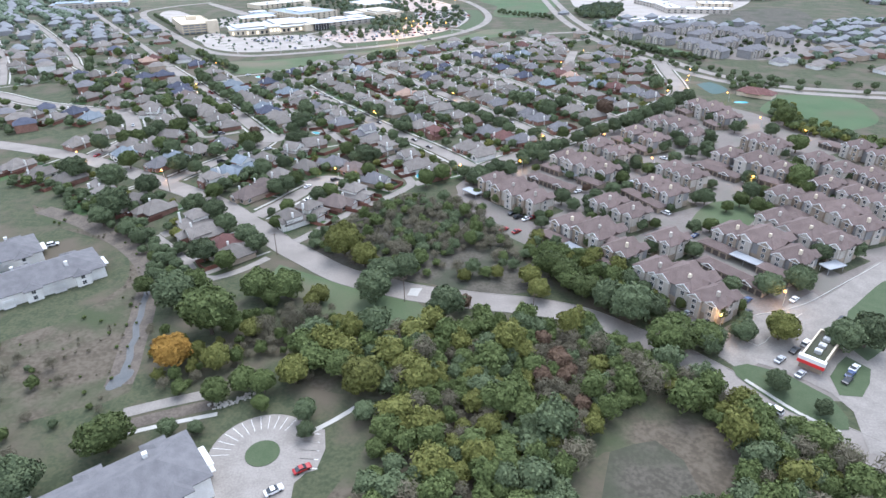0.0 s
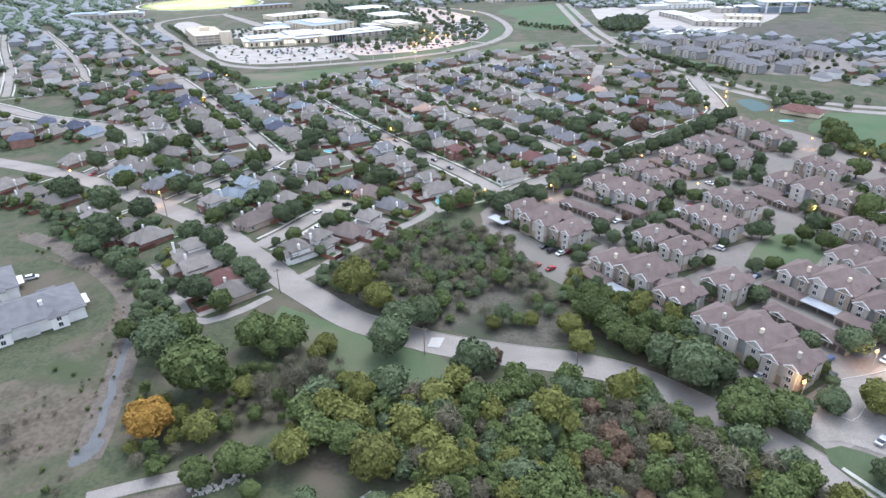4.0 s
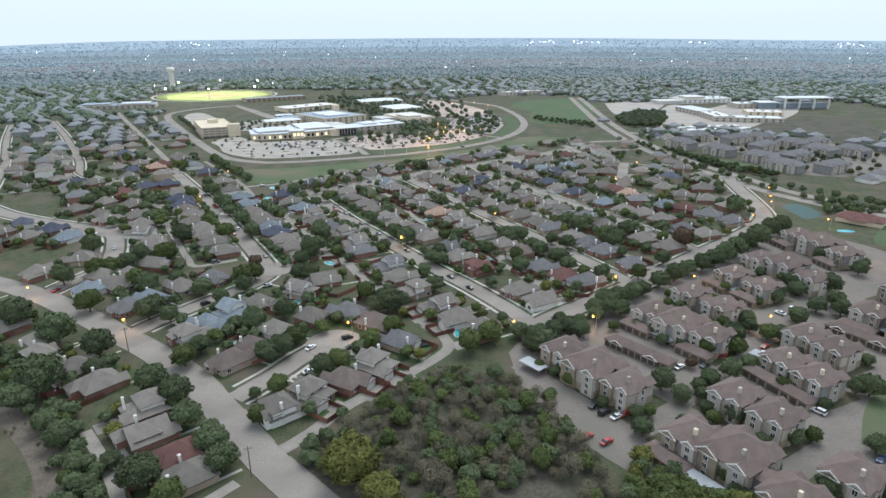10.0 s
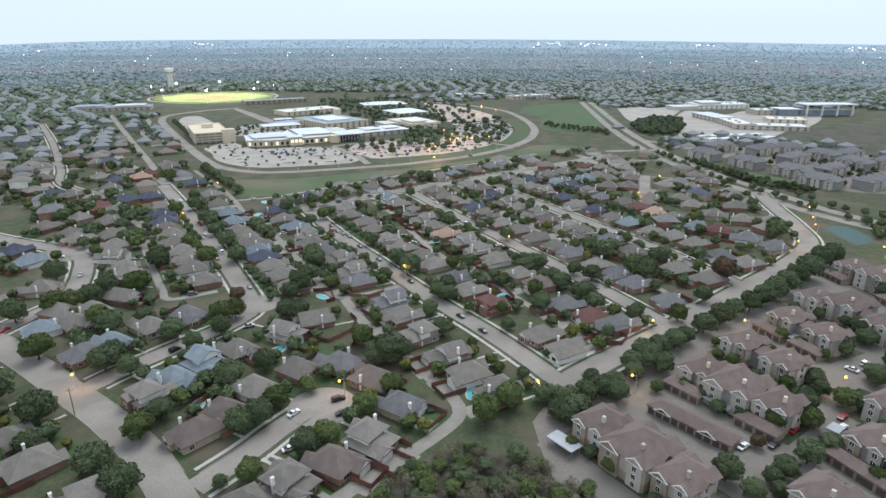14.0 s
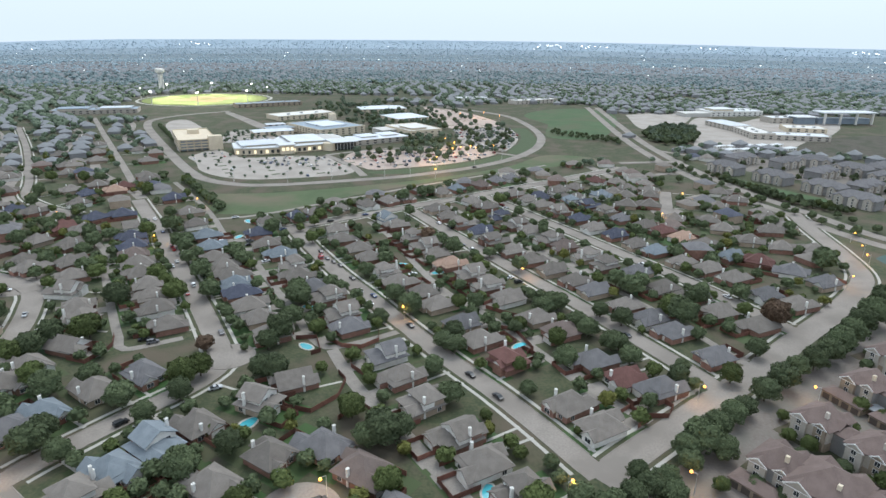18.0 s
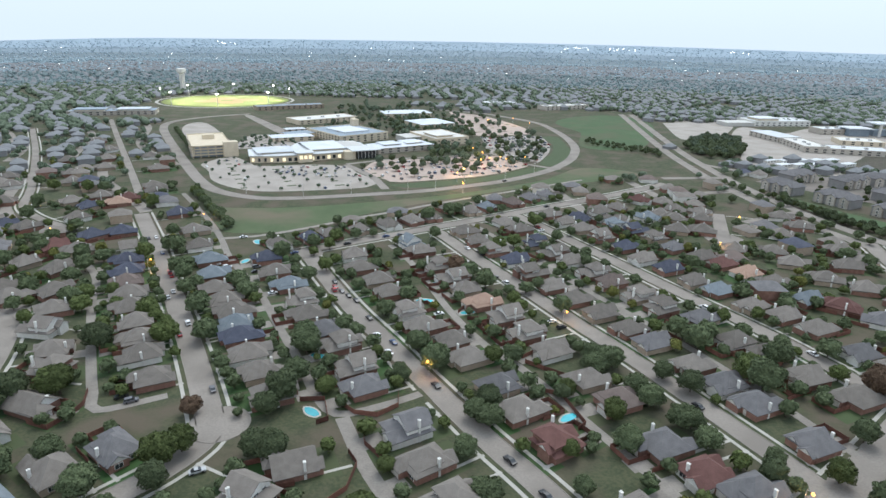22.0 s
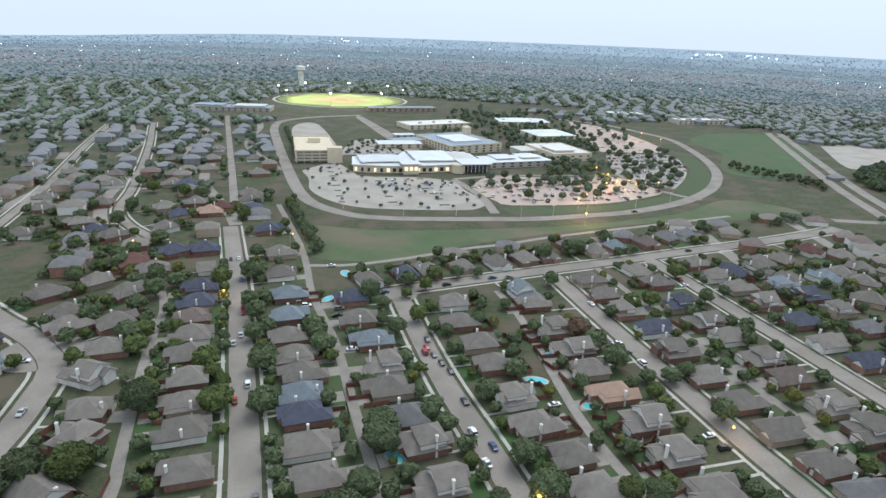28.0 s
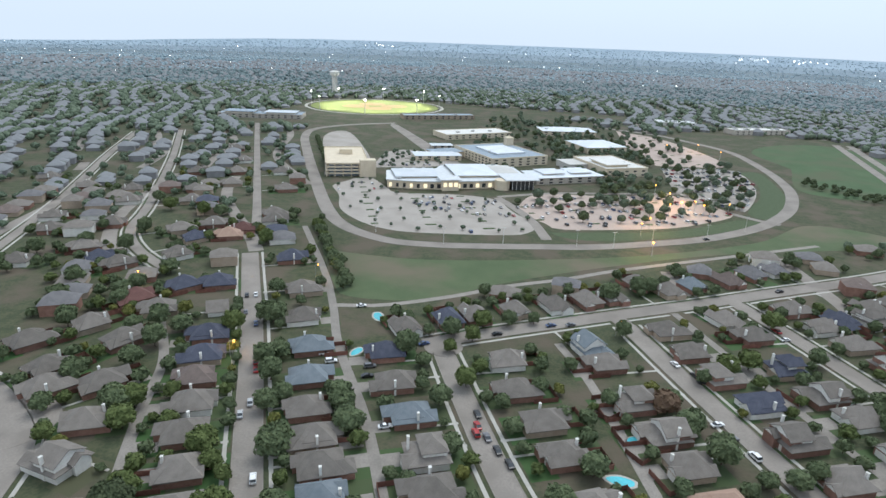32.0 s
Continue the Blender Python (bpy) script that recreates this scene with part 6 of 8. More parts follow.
def wing(name, w, d, H, wallmat, seed, deep):
    """One block of an apartment house: stone base, siding above, hip roof with gabled bays, chimney."""
    parts, win = [], []
    x0, x1, y0, y1 = -w / 2, w / 2, -d / 2, d / 2
    parts.append(("stone_base", Shape().box(x0 - 0.06, y0 - 0.06, -0.3, x1 + 0.06, y1 + 0.06, 2.95), "aptstone"))
    parts.append(("wall", Shape().box(x0, y0, 2.9, x1, y1, H), wallmat))
    roof = Shape().hip(x0, y0, x1, y1, H, 0.62, 0.8)
    spans = [(x0 + 0.5, x0 + 0.5 + w * 0.42, 1.1, 0.0), (x1 - 0.5 - w * 0.32, x1 - 0.5, 0.7, 0.4)]
    for k, (a, b, out, lift) in enumerate(spans):
        for sg in (-1, 1):
            yy = y0 if sg < 0 else y1
            fy = yy + sg * out
            ya, yb = sorted((fy, yy - sg * 4.0))
            roof.gable(a, ya, b, yb, H - 0.1 + lift, 0.66, "y", 0.4)
            bays = Shape()
            bays.prism_y([(a, -0.3), (b, -0.3), (b, H + lift), ((a + b) / 2, H + lift + (b - a) / 2 * 0.66), (a, H + lift)], min(fy, yy), max(fy, yy))
            parts.append(("bay", bays, "aptstone" if (seed + k) % 3 == 0 else "aptwall"))
            if sg < 0:
                trim = Shape()
                gable_trim(a, b, fy - 0.42, H + lift, 0.66, trim)
                parts.append(("gable_trim", trim, "trim"))
            for fl in range(3):
                if sg < 0:
                    win.append(((a + b) / 2, fy, 1.4 + 2.5 * fl, 0))
    # a small gable on the end facing the drive
    roof.gable(x1 - 3.5, -2.6, x1 + 0.9, 2.6, H, 0.66, "x", 0.4)
    parts.append(("bay", Shape().box(x1, -2.5, -0.3, x1 + 0.6, 2.5, H), "aptwall"))
    for fl in range(1, 3):
        win.append((x1 + 0.6, 0, 1.4 + 2.5 * fl, 90))
    parts.append(("roof", roof, "aptroof"))
    parts.append(("chimney", Shape().box(w * 0.2, -d * 0.3, H, w * 0.2 + 1.0, -d * 0.3 + 1.0, H + 4.2), "tanwall" if seed % 2 else "aptwall"))
    if deep:
        gy = y0 - 1.0
        gx0, gx1 = x0 - 1.5, x1 + 0.5
        parts.append(("garage_wall", Shape().box(gx0, gy - 5.6, -0.3, gx1, gy, 2.7), "aptstone"))
        gr = Shape().hip(gx0, gy - 5.6, gx1, gy + 0.4, 2.7, 0.5, 0.4)
        parts.append(("garage_roof", gr, "aptroof"))
        for k in range(4):
            gx = gx0 + (k + 0.5) * (gx1 - gx0) / 4
            parts.append(("garage_door", Shape().box(gx - 1.2, gy - 5.68, 0, gx + 1.2, gy - 5.6, 2.15, True), "darkdoor"))
    return [(n, s.mesh(n, MAT[m])) for n, s, m in parts], win


WINGS = {}
APARTMENTS = []


def apartment(places, seed, garages=True):
    """An apartment house of two or three blocks; places are the middles of the blocks."""
    (xa, ya), (xb, yb) = places[0], places[-1]
    angle = math.degrees(math.atan2(yb - ya, xb - xa)) if len(places) > 1 else -58
    inv = pose(xa, ya, 0, 0, 0, angle).inverted()
    house_ = thing("apartment_house", xa, ya, 0, angle, "three-storey apartment house, stone and %s siding, brown hip roofs" % ("blue-grey" if seed % 2 else "beige"), "apartment house", "apartment houses")
    local = [inv @ Vector((x, y, 0)) for x, y in places]
    for i, q in enumerate(local):
        middle = len(local) == 3 and i == 1
        key = (middle, seed % 3, garages and not middle)
        if key not in WINGS:
            WINGS[key] = wing("wing", 15.5 if middle else 11.5, 16.0 if middle else 12.5, 7.9 if middle else 7.4, "aptdark" if seed % 2 else "aptwall", seed, key[2])
        parts, win = WINGS[key]
        over = {}
        for n, me in parts:
            up = over.get({"chimney": "roof", "garage_door": "garage_wall"}.get(n))
            over[n] = part(n, me, up or house_)
            if up is None:
                over[n].matrix_basis = pose(q.x, q.y, 0)
        for wx, wy, wz, ang in win:
            part("window", AWIN, house_).matrix_basis = pose(q.x + wx, q.y + wy, wz, 0, 0, ang)
        APARTMENTS.append((places[i][0], places[i][1]))
    for p, q in zip(local, local[1:]):
        cx, cy, L = (p.x + q.x) / 2, (p.y + q.y) / 2, max(4.0, abs(q.x - p.x) - 9)
        part("link_wall", Shape().box(cx - L / 2, cy - 3.6, -0.3, cx + L / 2, cy + 3.6, 6.4).mesh("link_wall", MAT["aptdark"]), house_)
        part("link_roof", Shape().hip(cx - L / 2, cy - 3.6, cx + L / 2, cy + 3.6, 6.4, 0.5, 0.4).mesh("link_roof", MAT["aptroof"]), house_)
    m = local[len(local) // 2] if len(local) != 2 else (local[0] + local[1]) / 2
    span = local[-1].x - local[0].x
    lone("planting_bed", Shape().box(m.x - span / 2 - 9, m.y - 9.5, -0.05, m.x + span / 2 + 9, m.y + 11, 0.04 + 0.004 * (seed % 6)), MAT["grass"], "dark green planting bed round the apartment house", "planting bed", kind="structure", x=xa, y=ya, angle=angle)


for i, (places, garages) in enumerate((
        ([(40.2, 289), (48, 276.8), (56.3, 265.1)], False), ([(84, 320.7), (91.2, 310.1), (99.4, 299.6)], True), ([(107.9, 341), (115.5, 326)], False),
        ([(137.2, 362.8), (143.7, 347.7)], True), ([(159.7, 383.4), (169.6, 375.7), (171.6, 356.3)], False), ([(201.8, 422.1), (206.5, 407.7), (208.7, 390.3)], True),
        ([(117.8, 279.6), (122.7, 268.4)], True), ([(89.7, 258.1), (96.8, 246.5)], False), ([(136.2, 298.7), (141.3, 288.2)], False),
        ([(67.2, 237.1), (76.7, 228.5), (82.9, 211.9)], True), ([(90.1, 195.5), (97.7, 187.1), (102.6, 174.7)], False), ([(133.1, 223.9), (142.3, 215.9), (146.8, 201.5)], True),
        ([(103.3, 219.5)], False), ([(136.5, 293.6), (142.7, 278.2), (149, 265.2)], False), ([(174.8, 318.9), (184.6, 305.7), (191.8, 293.5)], True), ([(203.8, 342.2), (209.1, 330.4)], False),
        ([(218.9, 306.8), (223.8, 291.4)], False), ([(203.3, 272.3), (210.1, 259.5)], True), ([(184.6, 252.1), (189.6, 239.9), (192, 226.4)], True), ([(157.8, 235.5), (163.1, 221.7), (169.7, 211.7)], False),
        ([(175.9, 261.7)], False), ([(232.6, 282.9), (234.6, 270.3)], True), ([(215.3, 249.1), (218.3, 238.8)], False), ([(255.1, 325), (259.8, 309)], False))):
    if all(math.hypot(x - a, y - b) > 10 for x, y in places for a, b in APARTMENTS):
        apartment(places, i, garages)


GARAGE_AT = []


def garage_row(p, q, doors):
    (x0, y0), (x1, y1) = p, q
    L = math.hypot(x1 - x0, y1 - y0)
    GARAGE_AT.extend((x0 + (x1 - x0) * k / 8, y0 + (y1 - y0) * k / 8) for k in range(9))
    a = math.degrees(math.atan2(y1 - y0, x1 - x0))
    t = thing("garage_row", x0, y0, 0, a, "long low garage block with brown hip roof", "garage", "garage blocks")
    part("wall", Shape().box(0, -3.2, -0.3, L, 3.2, 2.7).mesh("wall", MAT["aptstone"]), t)
    roof = Shape().hip(0, -3.2, L, 3.2, 2.7, 0.5, 0.5)
    for k in (0.2, 0.75):
        roof.gable(L * k - 2.6, -3.9, L * k + 2.6, 0, 2.8, 0.45, "y", 0.3)
        trim = Shape()
        gable_trim(L * k - 2.6, L * k + 2.6, -4.22, 2.8, 0.45, trim)
        part("gable_trim", trim.mesh("gable_trim", MAT["trim"]), t)
    part("roof", roof.mesh("roof", MAT["aptroof"]), t)
    step = L / doors
    door = Shape().box(-step * 0.37, -0.08, 0, step * 0.37, 0, 2.15, True).mesh("garage_door", MAT["darkdoor"])
    for k in range(doors):
        part("garage_door", door, t).matrix_basis = pose(step * (k + 0.5), -3.2, 0)


garage_row(*[(61.7, 306.3), (79.3, 285)], 10)
garage_row(*[(113.7, 209), (128, 184.8)], 10)
garage_row(*[(156.7, 316.9), (170.4, 293.7)], 10)
garage_row(*[(247.7, 346.9), (259.3, 321.9)], 9)


def carport(p, q, group="carports"):
    (x0, y0), (x1, y1) = p, q
    L = math.hypot(x1 - x0, y1 - y0)
    t = thing("carport", x0, y0, 0, math.degrees(math.atan2(y1 - y0, x1 - x0)), "flat grey metal carport roof on steel posts", "carport", group)
    part("roof", Shape().box(0, -2.6, 2.55, L, 2.6, 2.85, True).mesh("roof", MAT["greymetal"]), t)
    post = Shape().tube(0, 0, -0.1, 0.09, 2.6, 0.09, 6).mesh("post", MAT["steel"])
    for k in range(int(L / 5) + 1):
        for yy in (-1.8, 1.8):
            part("post", post, t).matrix_basis = pose(0.5 + k * (L - 1) / max(1, int(L / 5)), yy, 0)


for p, q in ([(61, 226.9), (69.3, 214.7)], [(127.5, 213.9), (135.3, 202.1)], [(80.2, 311.7), (86.2, 302.2)], [(24.8, 289), (31, 281.2)], [(132.2, 356.3), (134.8, 350.9)], [(112.6, 293.4), (114.8, 290.3)], [(174.9, 311.6), (179.9, 301.1)], [(158, 199), (166.7, 202)]):
    carport(p, q)


# ---------------------------------------------------------------- long white apartment blocks beside the creek
def long_block(x, y, angle, L, D, H, name="apartment_block"):
    t = thing(name, x, y, 0, angle, "long white apartment block with broad grey roof", "apartment block")
    wall, roof, trim = Shape(), Shape(), Shape()
    wall.box(-L / 2, -D / 2, -0.3, L / 2, D / 2, H)
    roof.hip(-L / 2, -D / 2, L / 2, D / 2, H, 0.4, 0.7)
    n = max(2, int(L / 13))
    for k in range(n):
        cx = -L / 2 + (k + 0.5) * L / n
        for sg in (-1, 1):
            ya, yb = sorted((sg * D / 2 * 0.3, sg * (D / 2 + 1.8)))
            part("bay", Shape().box(cx - 2.6, ya, -0.3, cx + 2.6, yb, H).mesh("bay", MAT["siding"]), t)
            part("bay_roof", Shape().hip(cx - 2.6, ya, cx + 2.6, yb, H, 0.4, 0.6).mesh("bay_roof", ROOF[1]), t)
    part("wall", wall.mesh("wall", MAT["siding"]), t)
    part("roof", roof.mesh("roof", ROOF[1]), t)
    chim = Shape().box(-0.6, -0.6, 0, 0.6, 0.6, 2.2).mesh("roof_vent", MAT["siding"])
    for k in range(n):
        part("roof_vent", chim, t).matrix_basis = pose(-L / 2 + (k + 0.3) * L / n, D * 0.22 * (1 if k % 2 else -1), H + D * 0.1)
    for k in range(n):
        cx = -L / 2 + (k + 0.5) * L / n
        for fl in range(int(H / 2.3)):
            for sg in (-1, 1):
                part("window", AWIN, t).matrix_basis = pose(cx, sg * (D / 2 + 1.8), 1.5 + fl * 2.4, 0, 0, 0 if sg < 0 else 180)
            part("balcony", Shape().box(-1.9, -1.5, 0, 1.9, 0, 0.18, True).box(-1.9, -1.5, 0.18, 1.9, -1.42, 1.1, True).mesh("balcony", MAT["trim"]), t).matrix_basis = pose(cx + L / n / 2 - 0.1 if k < n - 1 else cx - L / n / 2 + 0.1, -D / 2, 0.2 + fl * 2.4)
    # open stair end with white posts
    for yy in (-3.4, 0, 3.4):
        part("end_post", Shape().box(L / 2, yy - 0.2, -0.2, L / 2 + 0.4, yy + 0.2, H - 0.4).mesh("end_post", MAT["trim"]), t)
    for fl in range(int(H / 2.3) - 1):
        part("end_landing", Shape().box(L / 2, -3.8, 0, L / 2 + 2.6, 3.8, 0.25, True).mesh("end_landing", MAT["trim"]), t).matrix_basis = pose(0, 0, 2.3 * (fl + 1))
        for yy in (-2, 2):
            part("window", AWIN, t).matrix_basis = pose(L / 2, yy, 1.4 + fl * 2.4, 0, 0, 90)


long_block(-81.2, 95, 36, 60, 18, 7.0)
long_block(-150, 207.6, 38, 50, 20, 4.6)
long_block(-173, 229, 38, 28, 20, 4.6)
disc("turning_circle", -42.9, 118.5, 14.3, 0.05, MAT["lane"], 48, label="pale concrete turning circle with parking bays", category="driveway", kind="structure")
lone("driveway", Shape().box(-54, 78, -0.05, -33, 112, 0.04), MAT["lane"], "pale concrete driveway beside the block", "driveway", kind="structure")
disc("island", -42.9, 118.3, 4.5, 0.2, MAT["mown"], 32, label="round green lawn island in the turning circle", category="lawn", kind="structure")
for k in range(12):
    a = radians(60 + k * 11)
    bay = Shape().box(8.8, -0.06, 0, 13.8, 0.06, 0.056)
    lone("bay_line", bay, MAT["trim"], "white painted parking bay line", "road marking", kind="structure", x=-42.9, y=118.5, angle=60 + k * 11)
for k in range(5):
    lone("bay_line", Shape().box(0, -0.08, 0, 5, 0.08, 0.05), MAT["trim"], "white painted parking bay line", "road marking", kind="structure", x=-33.5 + 0.2 * k, y=125 - 3 * k, angle=-8)
patch("side_bays", [(-36, 127), (-27.5, 126), (-26.5, 119), (-28, 112), (-34, 110)], 0.044, MAT["lane"], label="pale concrete parking bays", category="parking lot")
# concrete drainage channel and footpath
for pts, w, m, z in (([(-86, 135.8), (-74.3, 139.7), (-62.9, 142.7)], 4.2, "lane", 0.09), ([(-83, 127.3), (-72.7, 130.5), (-58.9, 133.9)], 1.6, "walkway", 0.07), ([(-83, 131.1), (-72.6, 134.7), (-60.8, 138.2)], 4.4, "mud", 0.05), ([(-32.7, 124.3), (-25.5, 129.3), (-18.1, 135.6)], 1.6, "walkway", 0.06)):
    strip("channel_slab", smooth_line(pts), -w / 2, w / 2, z, MAT[m], label="pale concrete slab along the drainage channel", category="concrete slab")
strip("creek_bank", smooth_line([(-184.1, 283), (-158.1, 267.2), (-131.2, 245.4), (-114.4, 226.7), (-106.5, 212.5), (-102.2, 196.6), (-98.6, 181.1), (-96, 167.6), (-93.4, 155.6), (-92.5, 148.1)]), -4.2, 4.2, 0.022, MAT["mud"], label="dark muddy creek bank", category="creek")
strip("creek_water", smooth_line([(-108.2, 216.4), (-106.1, 208.8), (-103.3, 200), (-102.2, 193.3), (-100, 185.5), (-99.4, 179.7), (-96.7, 172.8), (-96.5, 167.6), (-94.3, 161.4), (-93.6, 155.6), (-92.5, 151.2), (-92.5, 147.5)]), -1.1, 1.1, 0.03, MAT["water"], label="narrow grey creek water in a muddy bed", category="creek")
disc("creek_pool", -93.1, 150.9, 5.2, 0.035, MAT["water"], 20, 2.6, 1.2, label="grey pool where the creek widens", category="creek", kind="structure")

# ---------------------------------------------------------------- drive-in restaurant
patch("forecourt", [(94, 151), (105.2, 162.5), (115.8, 171.8), (136.4, 175.8), (158.3, 188), (188.3, 207), (196, 196), (150, 125), (121, 107), (115.5, 109), (121, 123.9), (119.6, 131.5), (112.8, 141), (102, 148), (96, 147.5)], 0.13, MAT["lane"], label="pale concrete restaurant forecourt", category="parking lot")
patch("verge_island", [(96.1, 145.2), (101.4, 146.3), (111.7, 139.5), (118.1, 129.8), (117.9, 121.8), (115.4, 117.3), (110.6, 117.5), (102.5, 126), (97.9, 134.8), (95.4, 141)], 0.22, MAT["mown"], label="mown green verge island", category="lawn")
patch("verge_island", [(123.5, 138.9), (134.4, 148), (138, 141.4), (127.3, 129.6), (121.2, 130.7)], 0.2, MAT["mown"], label="mown green verge island beside the restaurant", category="lawn")
patch("side_lawn", [(150.9, 172.4), (180, 192), (170, 168), (139.6, 145.3), (138, 154.2)], 0.2, MAT["mown"], label="mown green lawn beside the restaurant", category="lawn")
strip("footpath", smooth_line([(112.5, 116.5), (105.5, 124), (101, 132), (97.2, 139)]), -0.6, 0.6, 0.25, MAT["walkway"], label="pale concrete footpath over the verge", category="footpath")
for pts_ in ([(115.8, 171.8), (136.4, 177), (160, 190), (186, 205)], [(105.2, 162.5), (109.4, 155), (120, 163), (134, 172)]):
    strip("kerb", smooth_line(pts_), -0.15, 0.15, 0.3, MAT["walkway"], label="pale concrete kerb round the lot", category="kerb", thick=0.3)
rest = thing("restaurant", 125.6, 148.2, 0.1, 42, "small flat-roofed restaurant with red and white front", "restaurant")
part("wall", Shape().box(-9, -3.2, -0.3, 9, 3.2, 4.0).mesh("wall", MAT["aptstone"]), rest)
part("roof", Shape().box(-8.7, -2.9, 4.0, 8.7, 2.9, 4.1).mesh("roof", MAT["bare"]), rest)
part("parapet", Shape().box(-9.2, -3.4, 3.9, 9.2, -2.9, 4.7, True).box(-9.2, 2.9, 3.9, 9.2, 3.4, 4.7, True).box(8.7, -2.9, 3.9, 9.2, 2.9, 4.7, True).mesh("parapet", MAT["tanwall"]), rest)
part("front_canopy", Shape().box(-10.2, -3.8, 3.6, -8.6, 3.8, 4.9, True).mesh("front_canopy", MAT["trim"]), rest)
part("sign_band", Shape().box(-10.35, -3.8, 2.5, -8.9, 3.8, 3.6, True).mesh("sign_band", MAT["redpaint"]), rest)
for k in (-4, 0, 4.5):
    part("roof_unit", Shape().box(k - 1, -1, 4.1, k + 1, 1, 5.1).box(k - 0.6, -0.6, 5.1, k + 0.6, 0.6, 5.3).mesh("roof_unit", MAT["steel"]), rest)

# rocks where the channel ends, a fallen log, utility poles, a pale slab in the road
rr = random.Random(4)
rocks = Shape()
for i in range(70):
    (xa, ya), (xb, yb) = [(-61.7, 136.6), (-50.8, 140.5)]
    k = rr.random()
    q = len(rocks.v)
    rocks.ball(xa + (xb - xa) * k + rr.uniform(-1.4, 1.4), ya + (yb - ya) * k + rr.uniform(-1.4, 1.4), 0.15, rr.uniform(0.25, 0.6), 5, 3)
    rocks.v[q:] = [(x + rr.uniform(-0.1, 0.1), y + rr.uniform(-0.1, 0.1), z * rr.uniform(0.7, 1.1)) for x, y, z in rocks.v[q:]]
lone("rock_pile", rocks, MAT["rock"], "pale loose rocks at the end of the channel", "rocks", kind="stuff")
UPOLE = Shape().tube(0, 0, -0.3, 0.17, 10.5, 0.12, 8).mesh("pole", MAT["timber"])
UARM = Shape().box(-1.2, -0.06, 9.6, 1.2, 0.06, 9.75, True).mesh("crossarm", MAT["timber"])
for x, y in [(-5.9, 189.1), (39, 175.2), (-59.7, 228.4), (73.7, 151.1), (-128.9, 301.4)]:
    t = thing("utility_pole", x, y, 0, 20, "tall brown timber utility pole with crossarm", "utility pole", "utility poles")
    part("pole", UPOLE, t)
    part("crossarm", UARM, t)
# small trees in the planting beds round the apartment houses
rb = random.Random(77)
bed_trees = 0
for bx, by in APARTMENTS:
    for k in range(7):
        a, d, w = rb.uniform(0, 6.28), rb.uniform(9.3, 11.5), rb.uniform(4.6, 7.0)
        x, y = bx + d * math.cos(a), by + d * math.sin(a)
        if bed_trees < 75 and road_gap(x, y) > 3 and all(math.hypot(x - p, y - q) > 9.2 for p, q in APARTMENTS) and all(math.hypot(x - p, y - q) > 6.0 for p, q in GARAGE_AT) and all(math.hypot(x - p, y - q) > (w + v) * 0.42 for p, q, v in TREE_AT):
            tree(x, y, w, rb.choice((1, 1, 0)), "trees round the apartment houses")
            bed_trees += 1
patch("road_slab", [(-3.6, 197.9), (0.8, 197.7), (-1.2, 192.1), (-5, 193)], 0.2, MAT["walkway"], label="fresh pale concrete slab in the road", category="road")
patch("tennis_court", [(238.4, 507.7), (252.9, 514.4), (256.1, 488), (238.1, 475.3)], 0.05, MAT["court"], label="dark blue-green tennis court with painted hard surface", category="tennis court")
club = thing("clubhouse", 268, 466, 0, -45, "low clubhouse with red-brown hip roof", "clubhouse")
part("wall", Shape().box(-13, -6, -0.3, 13, 6, 3.2).mesh("wall", MAT["tanwall"]), club)
part("roof", Shape().hip(-13, -6, 13, 6, 3.2, 0.5, 0.8).hip(-6, -9, 4, 2, 3.2, 0.5, 0.8).mesh("roof", ROOF[4]), club)
disc("club_pool", 247.8, 448.9, 5.5, 0.1, MAT["pool"], 24, 2.8, label="pale blue clubhouse pool", category="swimming pool")
tr_ = thing("trampoline", *[(-12.9, 304.9)][0], 0, 0, "round dark trampoline on a lawn", "trampoline")
part("mat", Shape().tube(0, 0, 0.75, 2.1, 0.85, 2.1, 20).mesh("mat", MAT["rubber"]), tr_)
for k in range(4):
    part("leg", Shape().tube(2 * math.cos(k * 1.57), 2 * math.sin(k * 1.57), -0.05, 0.06, 0.8, 0.06, 6).mesh("leg", MAT["steel"]), tr_)

# ---------------------------------------------------------------- hospital campus
CU = 27.0


